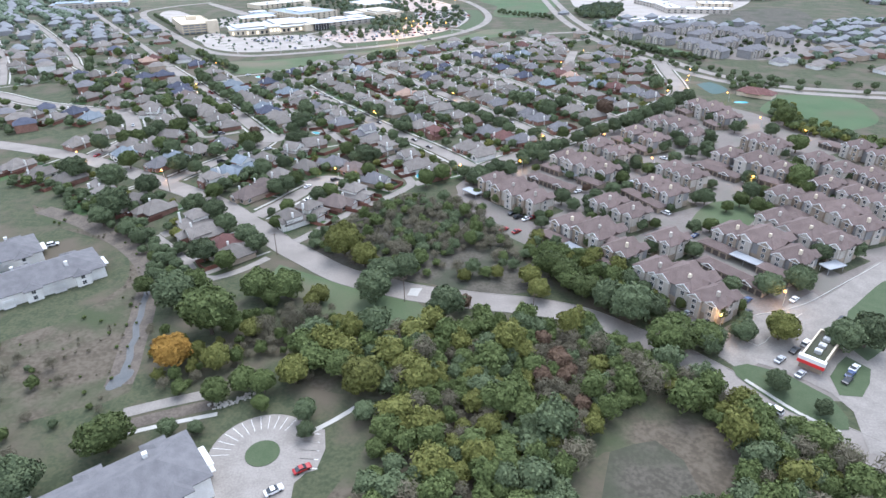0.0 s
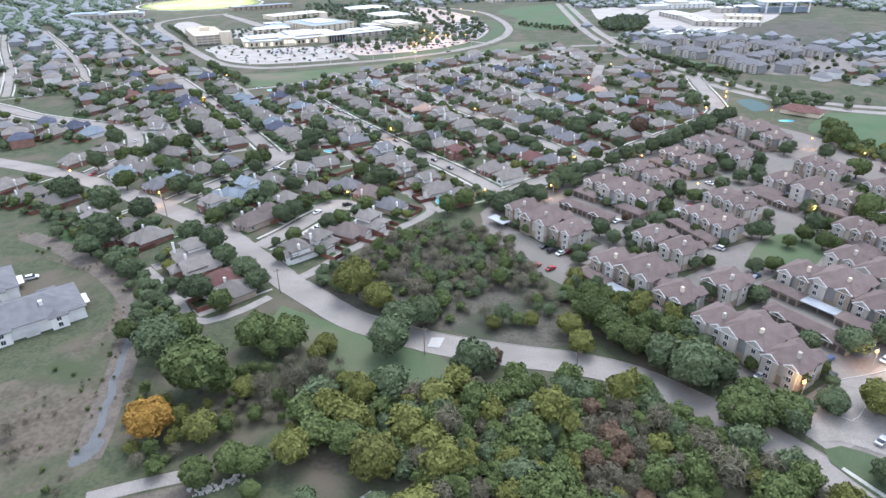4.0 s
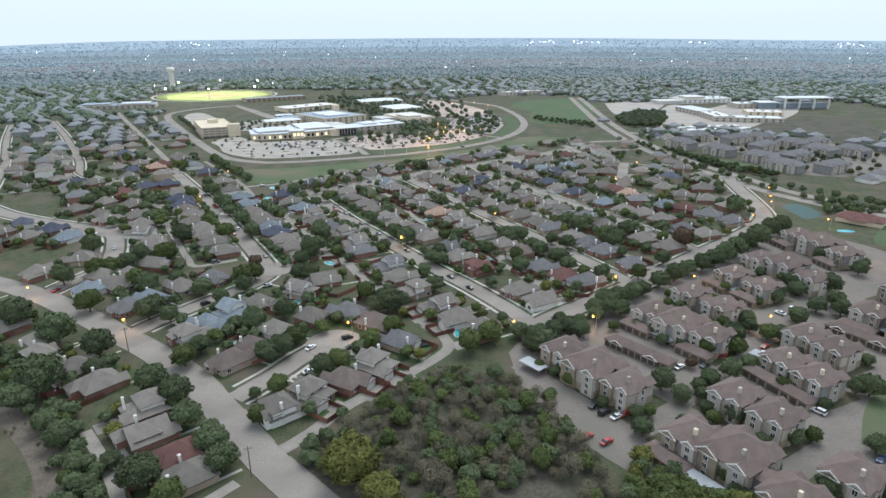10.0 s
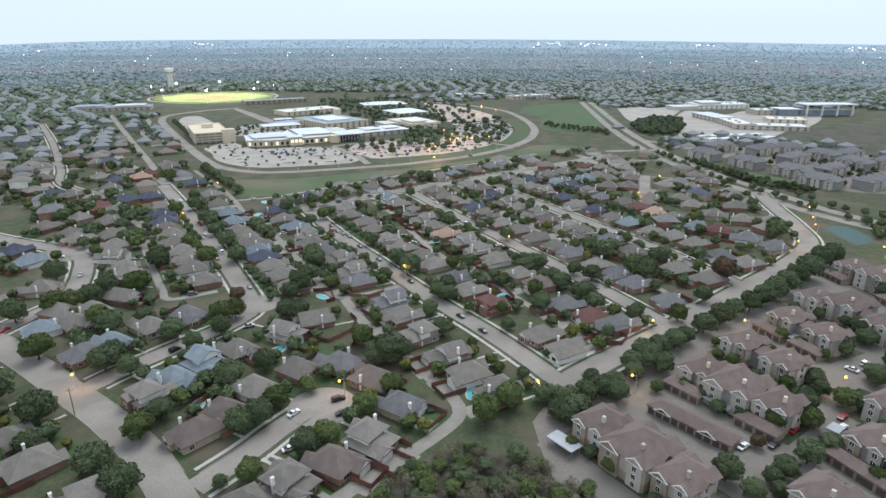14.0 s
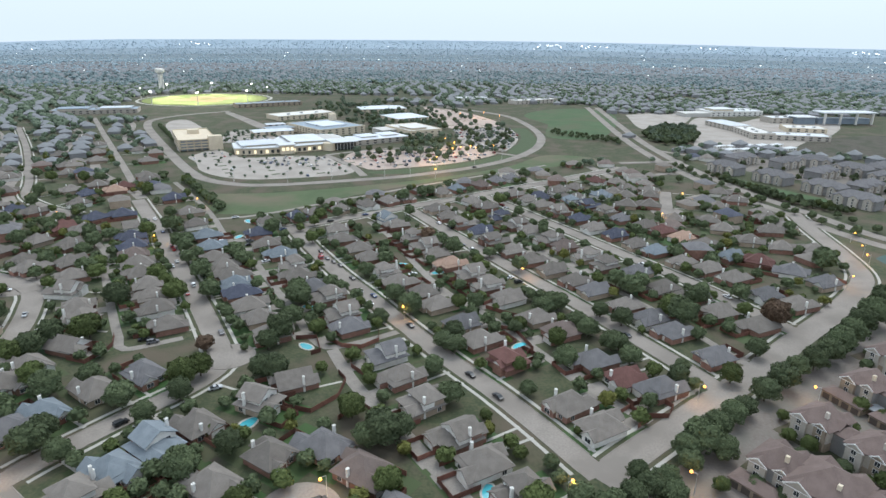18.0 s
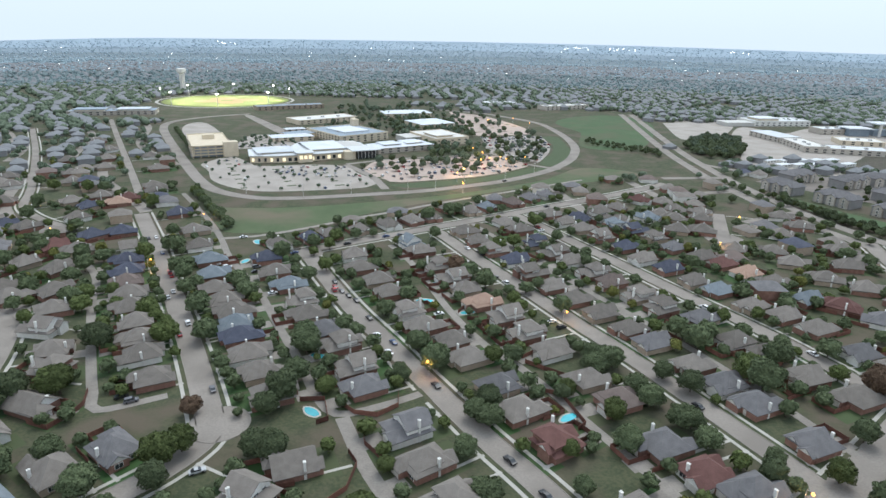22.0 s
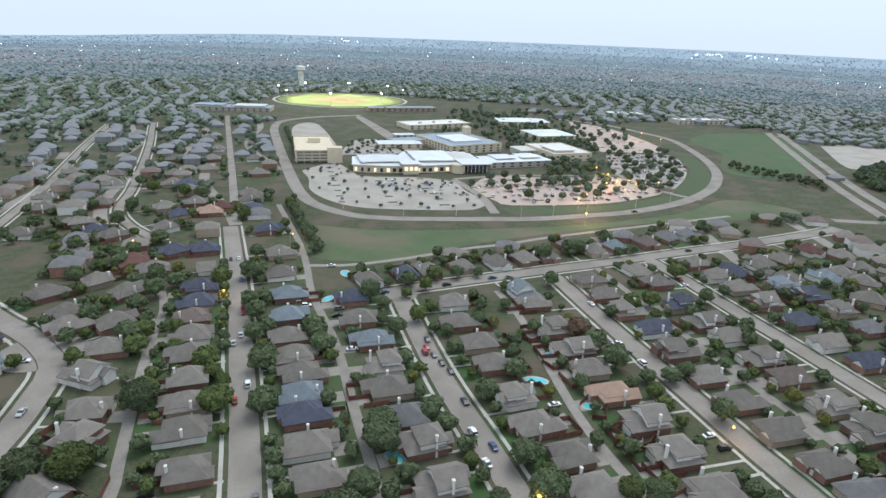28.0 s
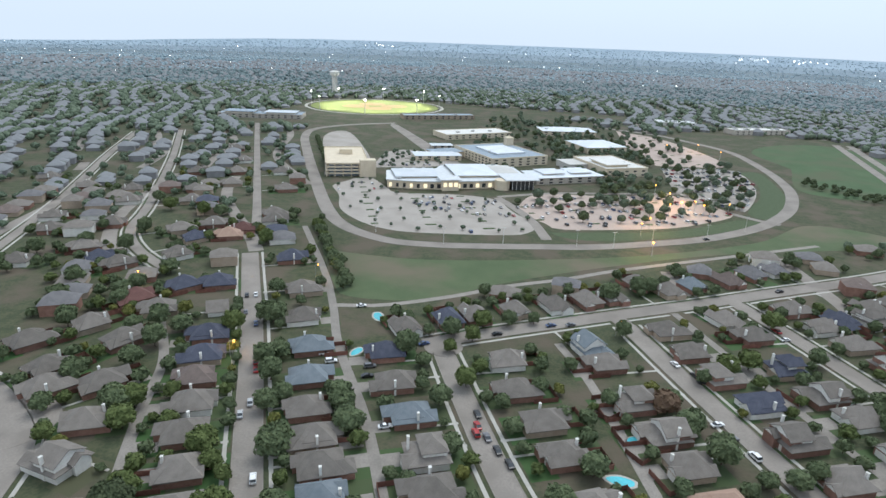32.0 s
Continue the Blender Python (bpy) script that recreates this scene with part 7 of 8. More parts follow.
def campus_block(x, y, L, D, H, wall, roof, turn=CU, floors=2, bands=True, label="low cream office building with pale flat roof"):
    H *= 0.74
    t = thing("campus_building", x, y, 0, turn, label, "building", "campus buildings")
    part("wall", Shape().box(0, 0, -0.3, L, D, H).mesh("wall", MAT[wall]), t)
    if roof == "metalroof":
        part("roof", Shape().hip(0, 0, L, D, H, 0.16, 0.8).mesh("roof", MAT[roof]), t)
    else:
        part("roof", Shape().box(0.4, 0.4, H - 0.2, L - 0.4, D - 0.4, H + 0.08).mesh("roof", MAT[roof]), t)
        par = Shape()
        par.box(-0.1, -0.1, H - 0.4, L + 0.1, 0.4, H + 0.7, True).box(-0.1, D - 0.4, H - 0.4, L + 0.1, D + 0.1, H + 0.7, True).box(-0.1, 0.4, H - 0.4, 0.4, D - 0.4, H + 0.7, True).box(L - 0.4, 0.4, H - 0.4, L + 0.1, D - 0.4, H + 0.7, True)
        part("parapet", par.mesh("parapet", MAT[wall]), t)
        for k in range(3):
            part("roof_unit", Shape().box(-2, -1.5, 0, 2, 1.5, 1.6).box(-1.2, -1, 1.6, 1.2, 1, 1.9).mesh("roof_unit", MAT["steel"]), t).matrix_basis = pose(L * (0.25 + 0.25 * k), D * (0.4 + 0.1 * (k % 2)), H + 0.08)
    if bands:
        n = max(3, int(L / 9))
        pane = Shape().box(-1.7, -0.08, 0, 1.7, 0, 1.35, True).mesh("window", MAT["glass"])
        for f in range(floors):
            for k in range(n):
                part("window", pane, t).matrix_basis = pose((k + 0.5) * L / n, 0, 1.0 + f * (H - 0.6) / floors)
    return t


deck = thing("parking_deck", -288.3, 820.9, 0, CU, "cream four-level concrete parking deck", "parking deck")
for lv in range(4):
    part("deck_level", Shape().box(0, 0, lv * 2.9 + 2.3, 38, 84, lv * 2.9 + 2.7, True).mesh("deck_level", MAT["tanwall"]), deck)
    rail = Shape().box(-0.2, -0.2, 0, 38.2, 0.1, 1.3, True).box(-0.2, 0.1, 0, 0.1, 84.2, 1.3, True).box(37.9, 0.1, 0, 38.2, 84.2, 1.3, True).box(0.1, 83.9, 0, 37.9, 84.2, 1.3, True)
    part("parapet", rail.mesh("parapet", MAT["tanwall"]), deck).matrix_basis = pose(0, 0, lv * 2.9 + 2.4)
col = Shape().box(-0.5, -0.5, -0.2, 0.5, 0.5, 11.2).mesh("column", MAT["tanwall"])
for k in range(6):
    part("column", col, deck).matrix_basis = pose(0.6 + 7.3 * k, 0.7, 0)
for k in range(1, 9):
    part("column", col, deck).matrix_basis = pose(0.6, 0.7 + 10 * k, 0)
# added solid block stands in for the shade between the open levels
part("core", Shape().box(3, 4, 0, 35, 80, 10.8).mesh("core", MAT["bluegrey"]), deck, label="solid grey block standing in for the shade inside the deck")
part("stair_tower", Shape().box(30, -3, -0.2, 44, 7, 15).mesh("stair_tower", MAT["tanwall"]), deck)
part("stair_glazing", Shape().box(44, -2, 2, 44.15, 4, 13, True).mesh("stair_glazing", MAT["glass"]), deck)
part("stair_tower", Shape().box(14, 46, 11, 26, 56, 16).mesh("stair_tower", MAT["tanwall"]), deck)

def roof_plate(parent, u0, v0, u1, v1, z0, z1, mat, hipped=True, name="upper_roof"):
    """A raised roof: low walls under a flat plate with wide eaves, or under a shallow hip."""
    sh = Shape().box(u0 + 1, v0 + 1, z0 - 0.4, u1 - 1, v1 - 1, z1)
    part("clerestory", sh.mesh("clerestory", MAT["tanwall"]), parent)
    sh = Shape().hip(u0, v0, u1, v1, z1, 0.13, 0.9, 0.5) if hipped else Shape().box(u0 - 0.8, v0 - 0.8, z1, u1 + 0.8, v1 + 0.8, z1 + 0.7, True)
    part(name, sh.mesh(name, MAT[mat]), parent)


hall = thing("campus_building", -222, 800, 0, CU, "long cream main hospital building with white and grey roofs", "building", "campus buildings")
part("wall", Shape().prism([(0, 6), (26, -2), (48, -4), (70, -3), (104, 0), (122, -2), (122, 50), (110, 62), (58, 62), (50, 46), (4, 40)], -0.3, 6.6).mesh("wall", MAT["tanwall"]), hall)
part("roof", Shape().prism([(-1, 5), (25, -3.5), (48, -5.5), (71, -4.5), (105, -1.5), (124, -4), (124, 51), (111, 63.5), (57, 63.5), (49, 47.5), (3, 41.5)], 6.6, 7.3).mesh("roof", MAT["carport"]), hall)
roof_plate(hall, 8, 8, 44, 40, 7.3, 8.6, "metalroof")
roof_plate(hall, 60, 8, 96, 56, 7.3, 9.0, "metalroof")
roof_plate(hall, 98, 14, 118, 52, 7.3, 8.2, "flatroof")
part("entrance_wall", Shape().box(44, -9, -0.2, 58, 0, 9.2).mesh("entrance_wall", MAT["tanwall"]), hall)
part("entrance_roof", Shape().box(42, -11, 9.2, 60, 6, 9.9, True).mesh("entrance_roof", MAT["carport"]), hall)
part("rotunda", Shape().tube(97, -4, -0.2, 6.5, 8.2, 6.5, 20).mesh("rotunda", MAT["tanwall"]), hall)
part("glass_corner", Shape().box(104, -8, -0.2, 124, 12, 8.4).mesh("glass_corner", MAT["glass"]), hall, label="dark blue glazed corner")
part("corner_roof", Shape().box(98, -12, 8.4, 128, 16, 9.2, True).mesh("corner_roof", MAT["carport"]), hall)
mullion = Shape().box(-0.15, -0.1, 0, 0.15, 0.1, 8.4, True).mesh("mullion", MAT["trim"])
for k in range(6):
    part("mullion", mullion, hall).matrix_basis = pose(105 + 3.7 * k, -8.1, 0)
bay_pane = Shape().box(-1.5, -0.1, 0, 1.5, 0, 3.4, True).mesh("window", MAT["glass"])
lit_pane = Shape().box(-1.5, -0.1, 0, 1.5, 0, 3.4, True).mesh("window", MAT["hallglow"])
for k in range(17):
    u = 3 + 5.6 * k
    v = float(np.interp(u, [0, 26, 48, 70, 104], [6, -2, -4, -3, 0]))
    part("window", lit_pane if k % 5 in (0, 3) else bay_pane, hall).matrix_basis = pose(u, v - 0.1, 1.2)
for k in range(3):
    part("window", lit_pane, hall).matrix_basis = pose(46.5 + 4.5 * k, -9.05, 3.5)
for k in range(9):
    part("roof_unit", Shape().box(-1.6, -1.2, 0, 1.6, 1.2, 1.5).box(-1, -0.8, 1.5, 1, 0.8, 1.8).mesh("roof_unit", MAT["steel"]), hall).matrix_basis = pose(14 + 11.5 * k, 44 if 60 > 14 + 11.5 * k else 58.5, 7.2) if k > 3 else pose(10 + 9 * k, 43.2 if k else 5.6, 7.2)

court = campus_block(-159, 924, 66, 82, 12, "tanwall", "bluegrey", 42, 3, label="three-storey cream campus building with blue-grey roof")
part("roof_light", Shape().box(16, 18, 8.9, 50, 62, 10.4).hip(16, 18, 50, 62, 10.4, 0.1, 0.4).mesh("roof_light", MAT["metalroof"]), court)
part("corner_tower", Shape().box(58, 66, -0.2, 66, 74, 17).hip(58, 66, 66, 74, 17, 0.5, 0.5).mesh("corner_tower", MAT["tanwall"]), court)
part("side_wing", Shape().box(-34, 60, -0.2, 0, 82, 6).mesh("side_wing", MAT["tanwall"]), court)
part("wing_roof", Shape().hip(-34, 60, 0, 82, 6, 0.2, 0.6).mesh("wing_roof", MAT["bluegrey"]), court)
pane3 = Shape().box(-0.08, -1.7, 0, 0, 1.7, 1.35, True).mesh("window", MAT["glass"])
for f in range(3):
    for k in range(8):
        part("window", pane3, court).matrix_basis = pose(0, 5 + 7 * k, 1.0 + f * 2.75)
wing_ = campus_block(-108, 868, 68, 32, 8, "aptwall", "metalroof", 34, label="low grey campus wing with pale metal roof")
roof_plate(wing_, 10, 6, 30, 26, 6, 8.2, "metalroof")
roof_plate(wing_, 38, 6, 58, 26, 6, 8.2, "metalroof")
west_ = campus_block(-239, 925, 48, 24, 7, "tanwall", "metalroof")
cream = campus_block(-50, 927, 46, 64, 11, "tanwall", "flatroof", 33, label="cream campus building with white flat roof")
roof_plate(cream, 6, 8, 30, 40, 8.1, 10.2, "flatroof", False)
part("side_wing", Shape().box(-20, 34, -0.2, 0, 62, 6).box(-20.6, 33.4, 6, 0, 62.6, 6.5, True).mesh("side_wing", MAT["flatroof"]), cream)
campus_block(-74, 1054, 52, 52, 9, "tanwall", "metalroof", 33, label="cream campus building with grey metal roof")
campus_block(-246, 1071, 95, 40, 8, "tanwall", "flatroof", 42)
campus_block(-356, 1226, 114, 26, 8, "aptstone", "bluegrey", 32, label="long low school building with blue-grey roof")
campus_block(-139, 1172, 74, 40, 8, "tanwall", "metalroof", 20)
campus_block(-243, 997, 24, 15, 6, "aptwall", "metalroof")
old_school = campus_block(-600, 1110, 120, 40, 8, "aptwall", "bluegrey", 18, label="low school building with pale blue roofs")
roof_plate(old_school, 8, 6, 50, 34, 6, 8, "bluegrey", False)
roof_plate(old_school, 66, 8, 110, 36, 6, 7.6, "metalroof", False)
school = campus_block(420, 1172, 92, 46, 10, "siding", "carport", 9, label="pale school hall with white flat roof")
roof_plate(school, 10, 8, 46, 38, 7.4, 10.4, "carport", False)
part("low_wing", Shape().box(-44, 0, -0.2, 0, 30, 5).box(-44.5, -0.5, 5, 0, 30.5, 5.6, True).mesh("low_wing", MAT["flatroof"]), school)
campus_block(371, 1075, 60, 30, 9, "aptwall", "metalroof", -80, label="grey school wing with pale metal roof")
campus_block(381, 1012, 66, 28, 9, "aptwall", "flatroof", -92, label="grey school wing with flat roof")
campus_block(377, 946, 90, 32, 8, "aptwall", "carport", -14, label="pale school wing with white flat roof")
campus_block(455, 1010, 50, 36, 7, "tanwall", "flatroof", -14)
for k in range(10):
    x, y = 300 + 18 * (k % 5) + 4 * (k // 5), 868 + 3 * (k % 5) - 22 * (k // 5)
    t = thing("portable_classroom", x, y, 0, 30, "white portable classroom with shallow white roof", "portable classroom", "portable classrooms")
    part("wall", Shape().box(0, 0, -0.1, 17, 8, 3).mesh("wall", MAT["siding"]), t)
    part("roof", Shape().hip(0, 0, 17, 8, 3, 0.15, 0.4).mesh("roof", MAT["carport"]), t)
    for m in range(3):
        part("window", Shape().box(2 + 5 * m, -0.06, 1.1, 4 + 5 * m, 0, 2.2, True).mesh("window", MAT["glass"]), t)
campus_block(480, 1098, 60, 30, 10, "aptwall", "carport", 5, label="grey hall with white flat roof")
campus_block(125, 1322, 96, 26, 9, "aptwall", "flatroof", 29, label="long grey building with flat roof")
campus_block(20, 1380, 60, 30, 7, "siding", "carport", 10, label="low white store with flat roof")


# grey three-storey apartment houses beyond the arterial road
def walk_up(x, y, turn, L=30, D=15, H=7.0):
    t = thing("walk_up_block", x, y, 0, turn, "grey three-storey walk-up apartment house with grey hip roof", "apartment house", "grey apartment houses")
    part("wall", Shape().box(-L / 2, -D / 2, -0.3, L / 2, D / 2, H).mesh("wall", MAT["aptdark"]), t)
    roof = Shape().hip(-L / 2, -D / 2, L / 2, D / 2, H, 0.55, 0.8)
    for k in range(3):
        cx = -L / 2 + (k + 0.5) * L / 3
        for sg in (-1, 1):
            ya, yb = sorted((sg * D * 0.15, sg * (D / 2 + 1.6)))
            part("bay_roof", Shape().gable(cx - 3.2, ya, cx + 3.2, yb, H, 0.6, "y", 0.4).mesh("bay_roof", ROOF[1]), t)
            f = sg * (D / 2 + 1.6)
            bay = Shape().prism_y([(cx - 3.2, -0.3), (cx + 3.2, -0.3), (cx + 3.2, H), (cx, H + 1.9), (cx - 3.2, H)], min(f, sg * D / 2), max(f, sg * D / 2))
            part("bay", bay.mesh("bay", MAT["aptwall"]), t)
            for fl in range(3 if sg < 0 else 0):
                part("window", AWIN, t).matrix_basis = pose(cx, f, 1.3 + 2.25 * fl)
    part("roof", roof.mesh("roof", ROOF[1]), t)


for x, y, turn in ((255, 742, -62), (279, 703, -62), (301, 664, -60), (303, 625, -55), (290, 787, 22), (325, 768, 24), (357, 776, -30), (372, 738, -65), (378, 698, -65), (409, 694, -65), (333, 722, 30), (338, 668, 28), (343, 620, 28), (402, 745, 30)):
    walk_up(x, y, turn)
patch("apartment_paving", [(250, 780), (300, 812), (430, 770), (430, 650), (340, 600), (292, 640), (318, 690), (285, 740)], 0.03, MAT["aptlot"], label="pale concrete paving between grey apartment houses", category="paving")
patch("green_strip", [(240, 735), (250, 725), (270, 680), (292, 640), (284, 612), (262, 640), (244, 690)], 0.034, MAT["sward"], label="bright green grass strip beside the arterial road", category="lawn")
grove("block_trees", scatter([(232, 740), (244, 690), (262, 640), (284, 612), (290, 604), (276, 600), (250, 640), (234, 690)], 0.34, (5, 8), (1, 1, 0), (), 50, 2.0) + scatter([(250, 775), (300, 812), (430, 770), (430, 650), (340, 600), (310, 620), (320, 690)], 0.5, (5, 8), (1, 1, 1, 0), [(255, 742, 13), (279, 703, 13), (301, 664, 13), (303, 625, 13), (290, 787, 13), (325, 768, 13), (357, 776, 13), (372, 738, 13), (378, 698, 13), (409, 694, 13), (333, 722, 13), (338, 668, 13), (343, 620, 13), (402, 745, 13)], 70, 2.0), "dark green trees round the grey apartment houses", True)
grove("mound_trees", scatter([(257.7, 988.9), (300, 1050), (333.4, 1021.9), (316.1, 968.7), (279, 905.3), (246, 910)], 0.24, (7, 11), (7, 1, 7), (), 130, 3.0), "dark wooded mound by the school, some trees paled by painted haze", True)
arena = thing("stadium_canopy", 548, 1085, 0, 2, "wide white flat canopy roof on tall columns", "stadium")
part("roof", Shape().box(0, 0, 16.5, 82, 30, 18, True).mesh("roof", MAT["carport"]), arena)
for k in range(4):
    part("column", Shape().box(4 + 24 * k, 2, -0.2, 6.2 + 24 * k, 5, 16.5).mesh("column", MAT["siding"]), arena)
part("stand", Shape().box(2, 12, -0.2, 80, 28, 8).mesh("stand", MAT["bluegrey"]), arena)
part("stand", Shape().box(-34, 8, -0.2, -6, 30, 10).mesh("stand", MAT["bluegrey"]), arena)
part("stand_roof", Shape().box(-38, 2, 10, -4, 32, 11, True).mesh("stand_roof", MAT["carport"]), arena)

# water tower
wt = thing("water_tower", -612, 1528, 0, 0, "tall pale concrete water tower with round white tank", "water tower")
shaft = Shape()
for k in range(12):
    a0, a1 = 2 * math.pi * k / 12, 2 * math.pi * (k + 0.7) / 12
    shaft.prism([(5.2 * math.cos(a0), 5.2 * math.sin(a0)), (5.5 * math.cos(a0), 5.5 * math.sin(a0)), (5.5 * math.cos(a1), 5.5 * math.sin(a1)), (5.2 * math.cos(a1), 5.2 * math.sin(a1))], -0.3, 38)
shaft.tube(0, 0, -0.3, 5.2, 38, 4.9, 24)
part("shaft", shaft.mesh("shaft", MAT["flatroof"]), wt)
part("tank", Shape().tube(0, 0, 37, 5.2, 39.5, 9.4, 28).tube(0, 0, 39.5, 9.4, 46, 9.6, 28).tube(0, 0, 46, 9.6, 47.6, 6.0, 28).mesh("tank", MAT["siding"]), wt)

# lit ball fields
FX, FY, FR = -461.0, 1372.0, 112.0
disc("ball_field", FX, FY, FR, 0.1, MAT["turf"], 64, label="floodlit bright green ball field", category="sports field", kind="structure")
for k in range(4):
    a = radians(30 + 90 * k)
    disc("infield", FX + 34 * math.cos(a), FY + 34 * math.sin(a), 24, 0.14 + 0.004 * k, MAT["clay"], 32, label="tan clay infield", category="sports field", kind="structure")
strip("ring_path", smooth_line([(FX + (FR + 8) * math.cos(radians(a)), FY + (FR + 8) * math.sin(radians(a))) for a in range(0, 361, 15)], 8), -2.5, 2.5, 0.08, MAT["walkway"], label="pale path round the ball fields", category="footpath")
MAST = Shape().tube(0, 0, -0.2, 0.4, 21, 0.25, 8).mesh("pole", MAT["steel"])
BANK = Shape().box(-1.6, -0.4, 21, 1.6, 0.4, 22.6, True).mesh("lamp_bank", MAT["whiteglow"])
for k in range(8):
    a = 2 * math.pi * (k + 0.3) / 8
    x, y = FX + (FR + 2) * math.cos(a), FY + (FR + 2) * math.sin(a)
    m = thing("floodlight_mast", x, y, 0, math.degrees(a) + 90, "tall steel floodlight mast with lit lamps", "floodlight", "floodlight masts")
    part("pole", MAST, m)
    part("lamp_bank", BANK, m)
    lamp = new("floodlight", bpy.data.lights.new("floodlight", "SPOT"))
    lamp.data.energy, lamp.data.spot_size, lamp.data.spot_blend, lamp.data.color, lamp.data.shadow_soft_size = FLOOD, radians(110), 0.7, (1.0, 0.95, 0.7), 1.5
    lamp.matrix_world = look((x, y, 24), (FX + (x - FX) * 0.3, FY + (y - FY) * 0.3, 0))

# islands, young trees and bay stripes of the parking lots
LOTS = [LOT_WEST, LOT_PINK, LOT_EAST, [(-265.6, 875.2), (-204.8, 920), (-253.7, 979.4), (-279.3, 958.5)], LOT_NORTH]

# ---------------------------------------------------------------- cars


def car_meshes(kind):
    """0 saloon, 1 tall wagon, 2 pickup; 4.7 m long, nose towards +x."""
    L, w, h = (4.7, 0.9, 1.42) if kind == 0 else (4.8, 0.95, 1.75) if kind == 1 else (5.5, 0.97, 1.8)
    b = Shape()
    hood = 0.95 if kind == 0 else 1.05
    side = [(-L / 2, 0.35), (L / 2, 0.35), (L / 2, 0.68), (L / 2 - 0.25, hood - 0.12), (L / 2 - 1.2, hood), (-L / 2 + (0.5 if kind == 0 else 0.05), hood), (-L / 2, hood - 0.15)]
    b.prism_y(side, -w, w)
    c, g = Shape(), Shape()
    if kind == 0:
        top = [(L / 2 - 1.25, hood), (L / 2 - 2.0, h), (-L / 2 + 1.45, h), (-L / 2 + 0.55, hood)]
    elif kind == 1:
        top = [(L / 2 - 1.2, hood), (L / 2 - 1.9, h), (-L / 2 + 0.35, h), (-L / 2 + 0.08, hood)]
    else:
        top = [(L / 2 - 1.4, hood), (L / 2 - 2.0, h), (-L / 2 + 2.3, h), (-L / 2 + 2.1, hood)]
    g.prism_y(top, -w + 0.12, w - 0.12)
    c.box(top[2][0] + 0.1, -w + 0.16, h - 0.04, top[1][0] - 0.1, w - 0.16, h + 0.03, True)
    if kind == 2:
        b.box(-L / 2 + 0.05, -w + 0.1, hood - 0.3, -L / 2 + 2.05, w - 0.1, hood + 0.01)
    wheel = Shape()
    n = 12
    ring = [(0.34 * math.cos(2 * math.pi * i / n), 0.34 + 0.34 * math.sin(2 * math.pi * i / n)) for i in range(n)]
    wheel.prism_y(ring, -0.11, 0.11)
    lamp = Shape().box(-0.04, -0.18, -0.07, 0.04, 0.18, 0.07, True)
    return (b.mesh("body", CAR[0]), c.mesh("roof", CAR[0]), g.mesh("glasshouse", MAT["glass"]), wheel.mesh("wheel", MAT["rubber"]), lamp.mesh("headlight", MAT["trim"]), L, w)


CARS = [car_meshes(k) for k in range(3)]
CAR_KIND = ["saloon car", "tall wagon", "pickup truck"]


def car(x, y, angle, kind, colour, z=0.19):
    body, top, glass, wheel, lamp, L, w = CARS[kind]
    t = thing("car", x, y, z, angle, "parked %s %s" % (CAR_WORD[colour], CAR_KIND[kind]), "car", "parked cars")
    part("body", body, t, CAR[colour])
    part("roof", top, t, CAR[colour])
    part("glasshouse", glass, t)
    for sx in (-1, 1):
        for sy in (-1, 1):
            part("wheel", wheel, t).matrix_basis = pose(sx * L * 0.3, sy * (w - 0.1), 0)


# x, y, turn, form, colour
CAR_ROWS = []
CAR_ROWS.append([
    (-66.3, 488.1, 119, 0, 1), (-57.3, 469.5, 123, 0, 1), (-51.5, 453.1, 123, 1, 0), (-44, 447.6, 122, 0, 4), (-44.8, 439.1, 122, 0, 0), (-24.9, 415.9, 123, 0, 1),
    (-71, 493.3, 119, 0, 1), (-75.4, 498.7, 119, 0, 5), (-79.6, 503.7, 119, 0, 3), (-134.7, 458.9, 121, 1, 0), (-133.7, 448.4, 121, 0, 3), (-155.7, 484.7, 121, 0, 2),
    (-103.7, 408.2, 120, 0, 5), (24.2, 472.1, 30, 0, 0), (27.8, 466.5, 30, 1, 1), (6.3, 515.8, 118, 1, 0), (0.8, 523.1, 30, 0, 5), (66.4, 408.6, 116, 0, 1),
])
CAR_ROWS.append([
    (99, 492.7, 119, 1, 0), (104.2, 482.6, 119, 1, 0), (127.1, 449.8, 112, 0, 0), (-142.8, 526.3, 30, 1, 0), (-108.1, 493.8, 30, 0, 0), (-26.4, 476.2, 30, 0, 0),
    (-156.4, 491.8, 121, 0, 2), (-169.5, 516.4, 121, 1, 3), (-166.3, 511.3, 121, 0, 3), (-187.3, 545.2, 123, 0, 4), (-204.1, 572.3, 123, 0, 0), (-197.7, 553.6, 123, 0, 5),
    (-207.7, 570.2, 123, 0, 1), (-113.2, 552, 40, 0, 4), (-81.1, 510.1, 119, 0, 1), (-79.3, 499.6, 119, 1, 3), (-86, 570.9, 36, 0, 1), (-64.7, 587.3, 36, 0, 4),
])
CAR_ROWS.append([
    (-56.3, 591, 36, 0, 5), (-147.8, 531.1, 30, 1, 0), (-151.8, 577.7, 30, 0, 0), (-125.5, 520.8, 30, 0, 1), (-108.3, 498.5, 30, 0, 0), (-127.2, 527.7, 30, 1, 5),
    (-13.4, 569, 117, 0, 0), (-6.6, 562.2, 117, 0, 1), (-4, 558, 30, 1, 1), (-2.7, 530.2, 30, 0, 0), (33.6, 616.4, 120, 0, 3), (35.3, 608.3, 30, 0, 0),
    (91.5, 672.2, 30, 1, 0), (46.2, 670, 37, 0, 1), (19.6, 752.9, 35, 0, 1), (92.4, 129.6, 126, 0, 1), (98.8, 125.5, 126, 1, 0), (75.8, 205, 35, 0, 0),
])
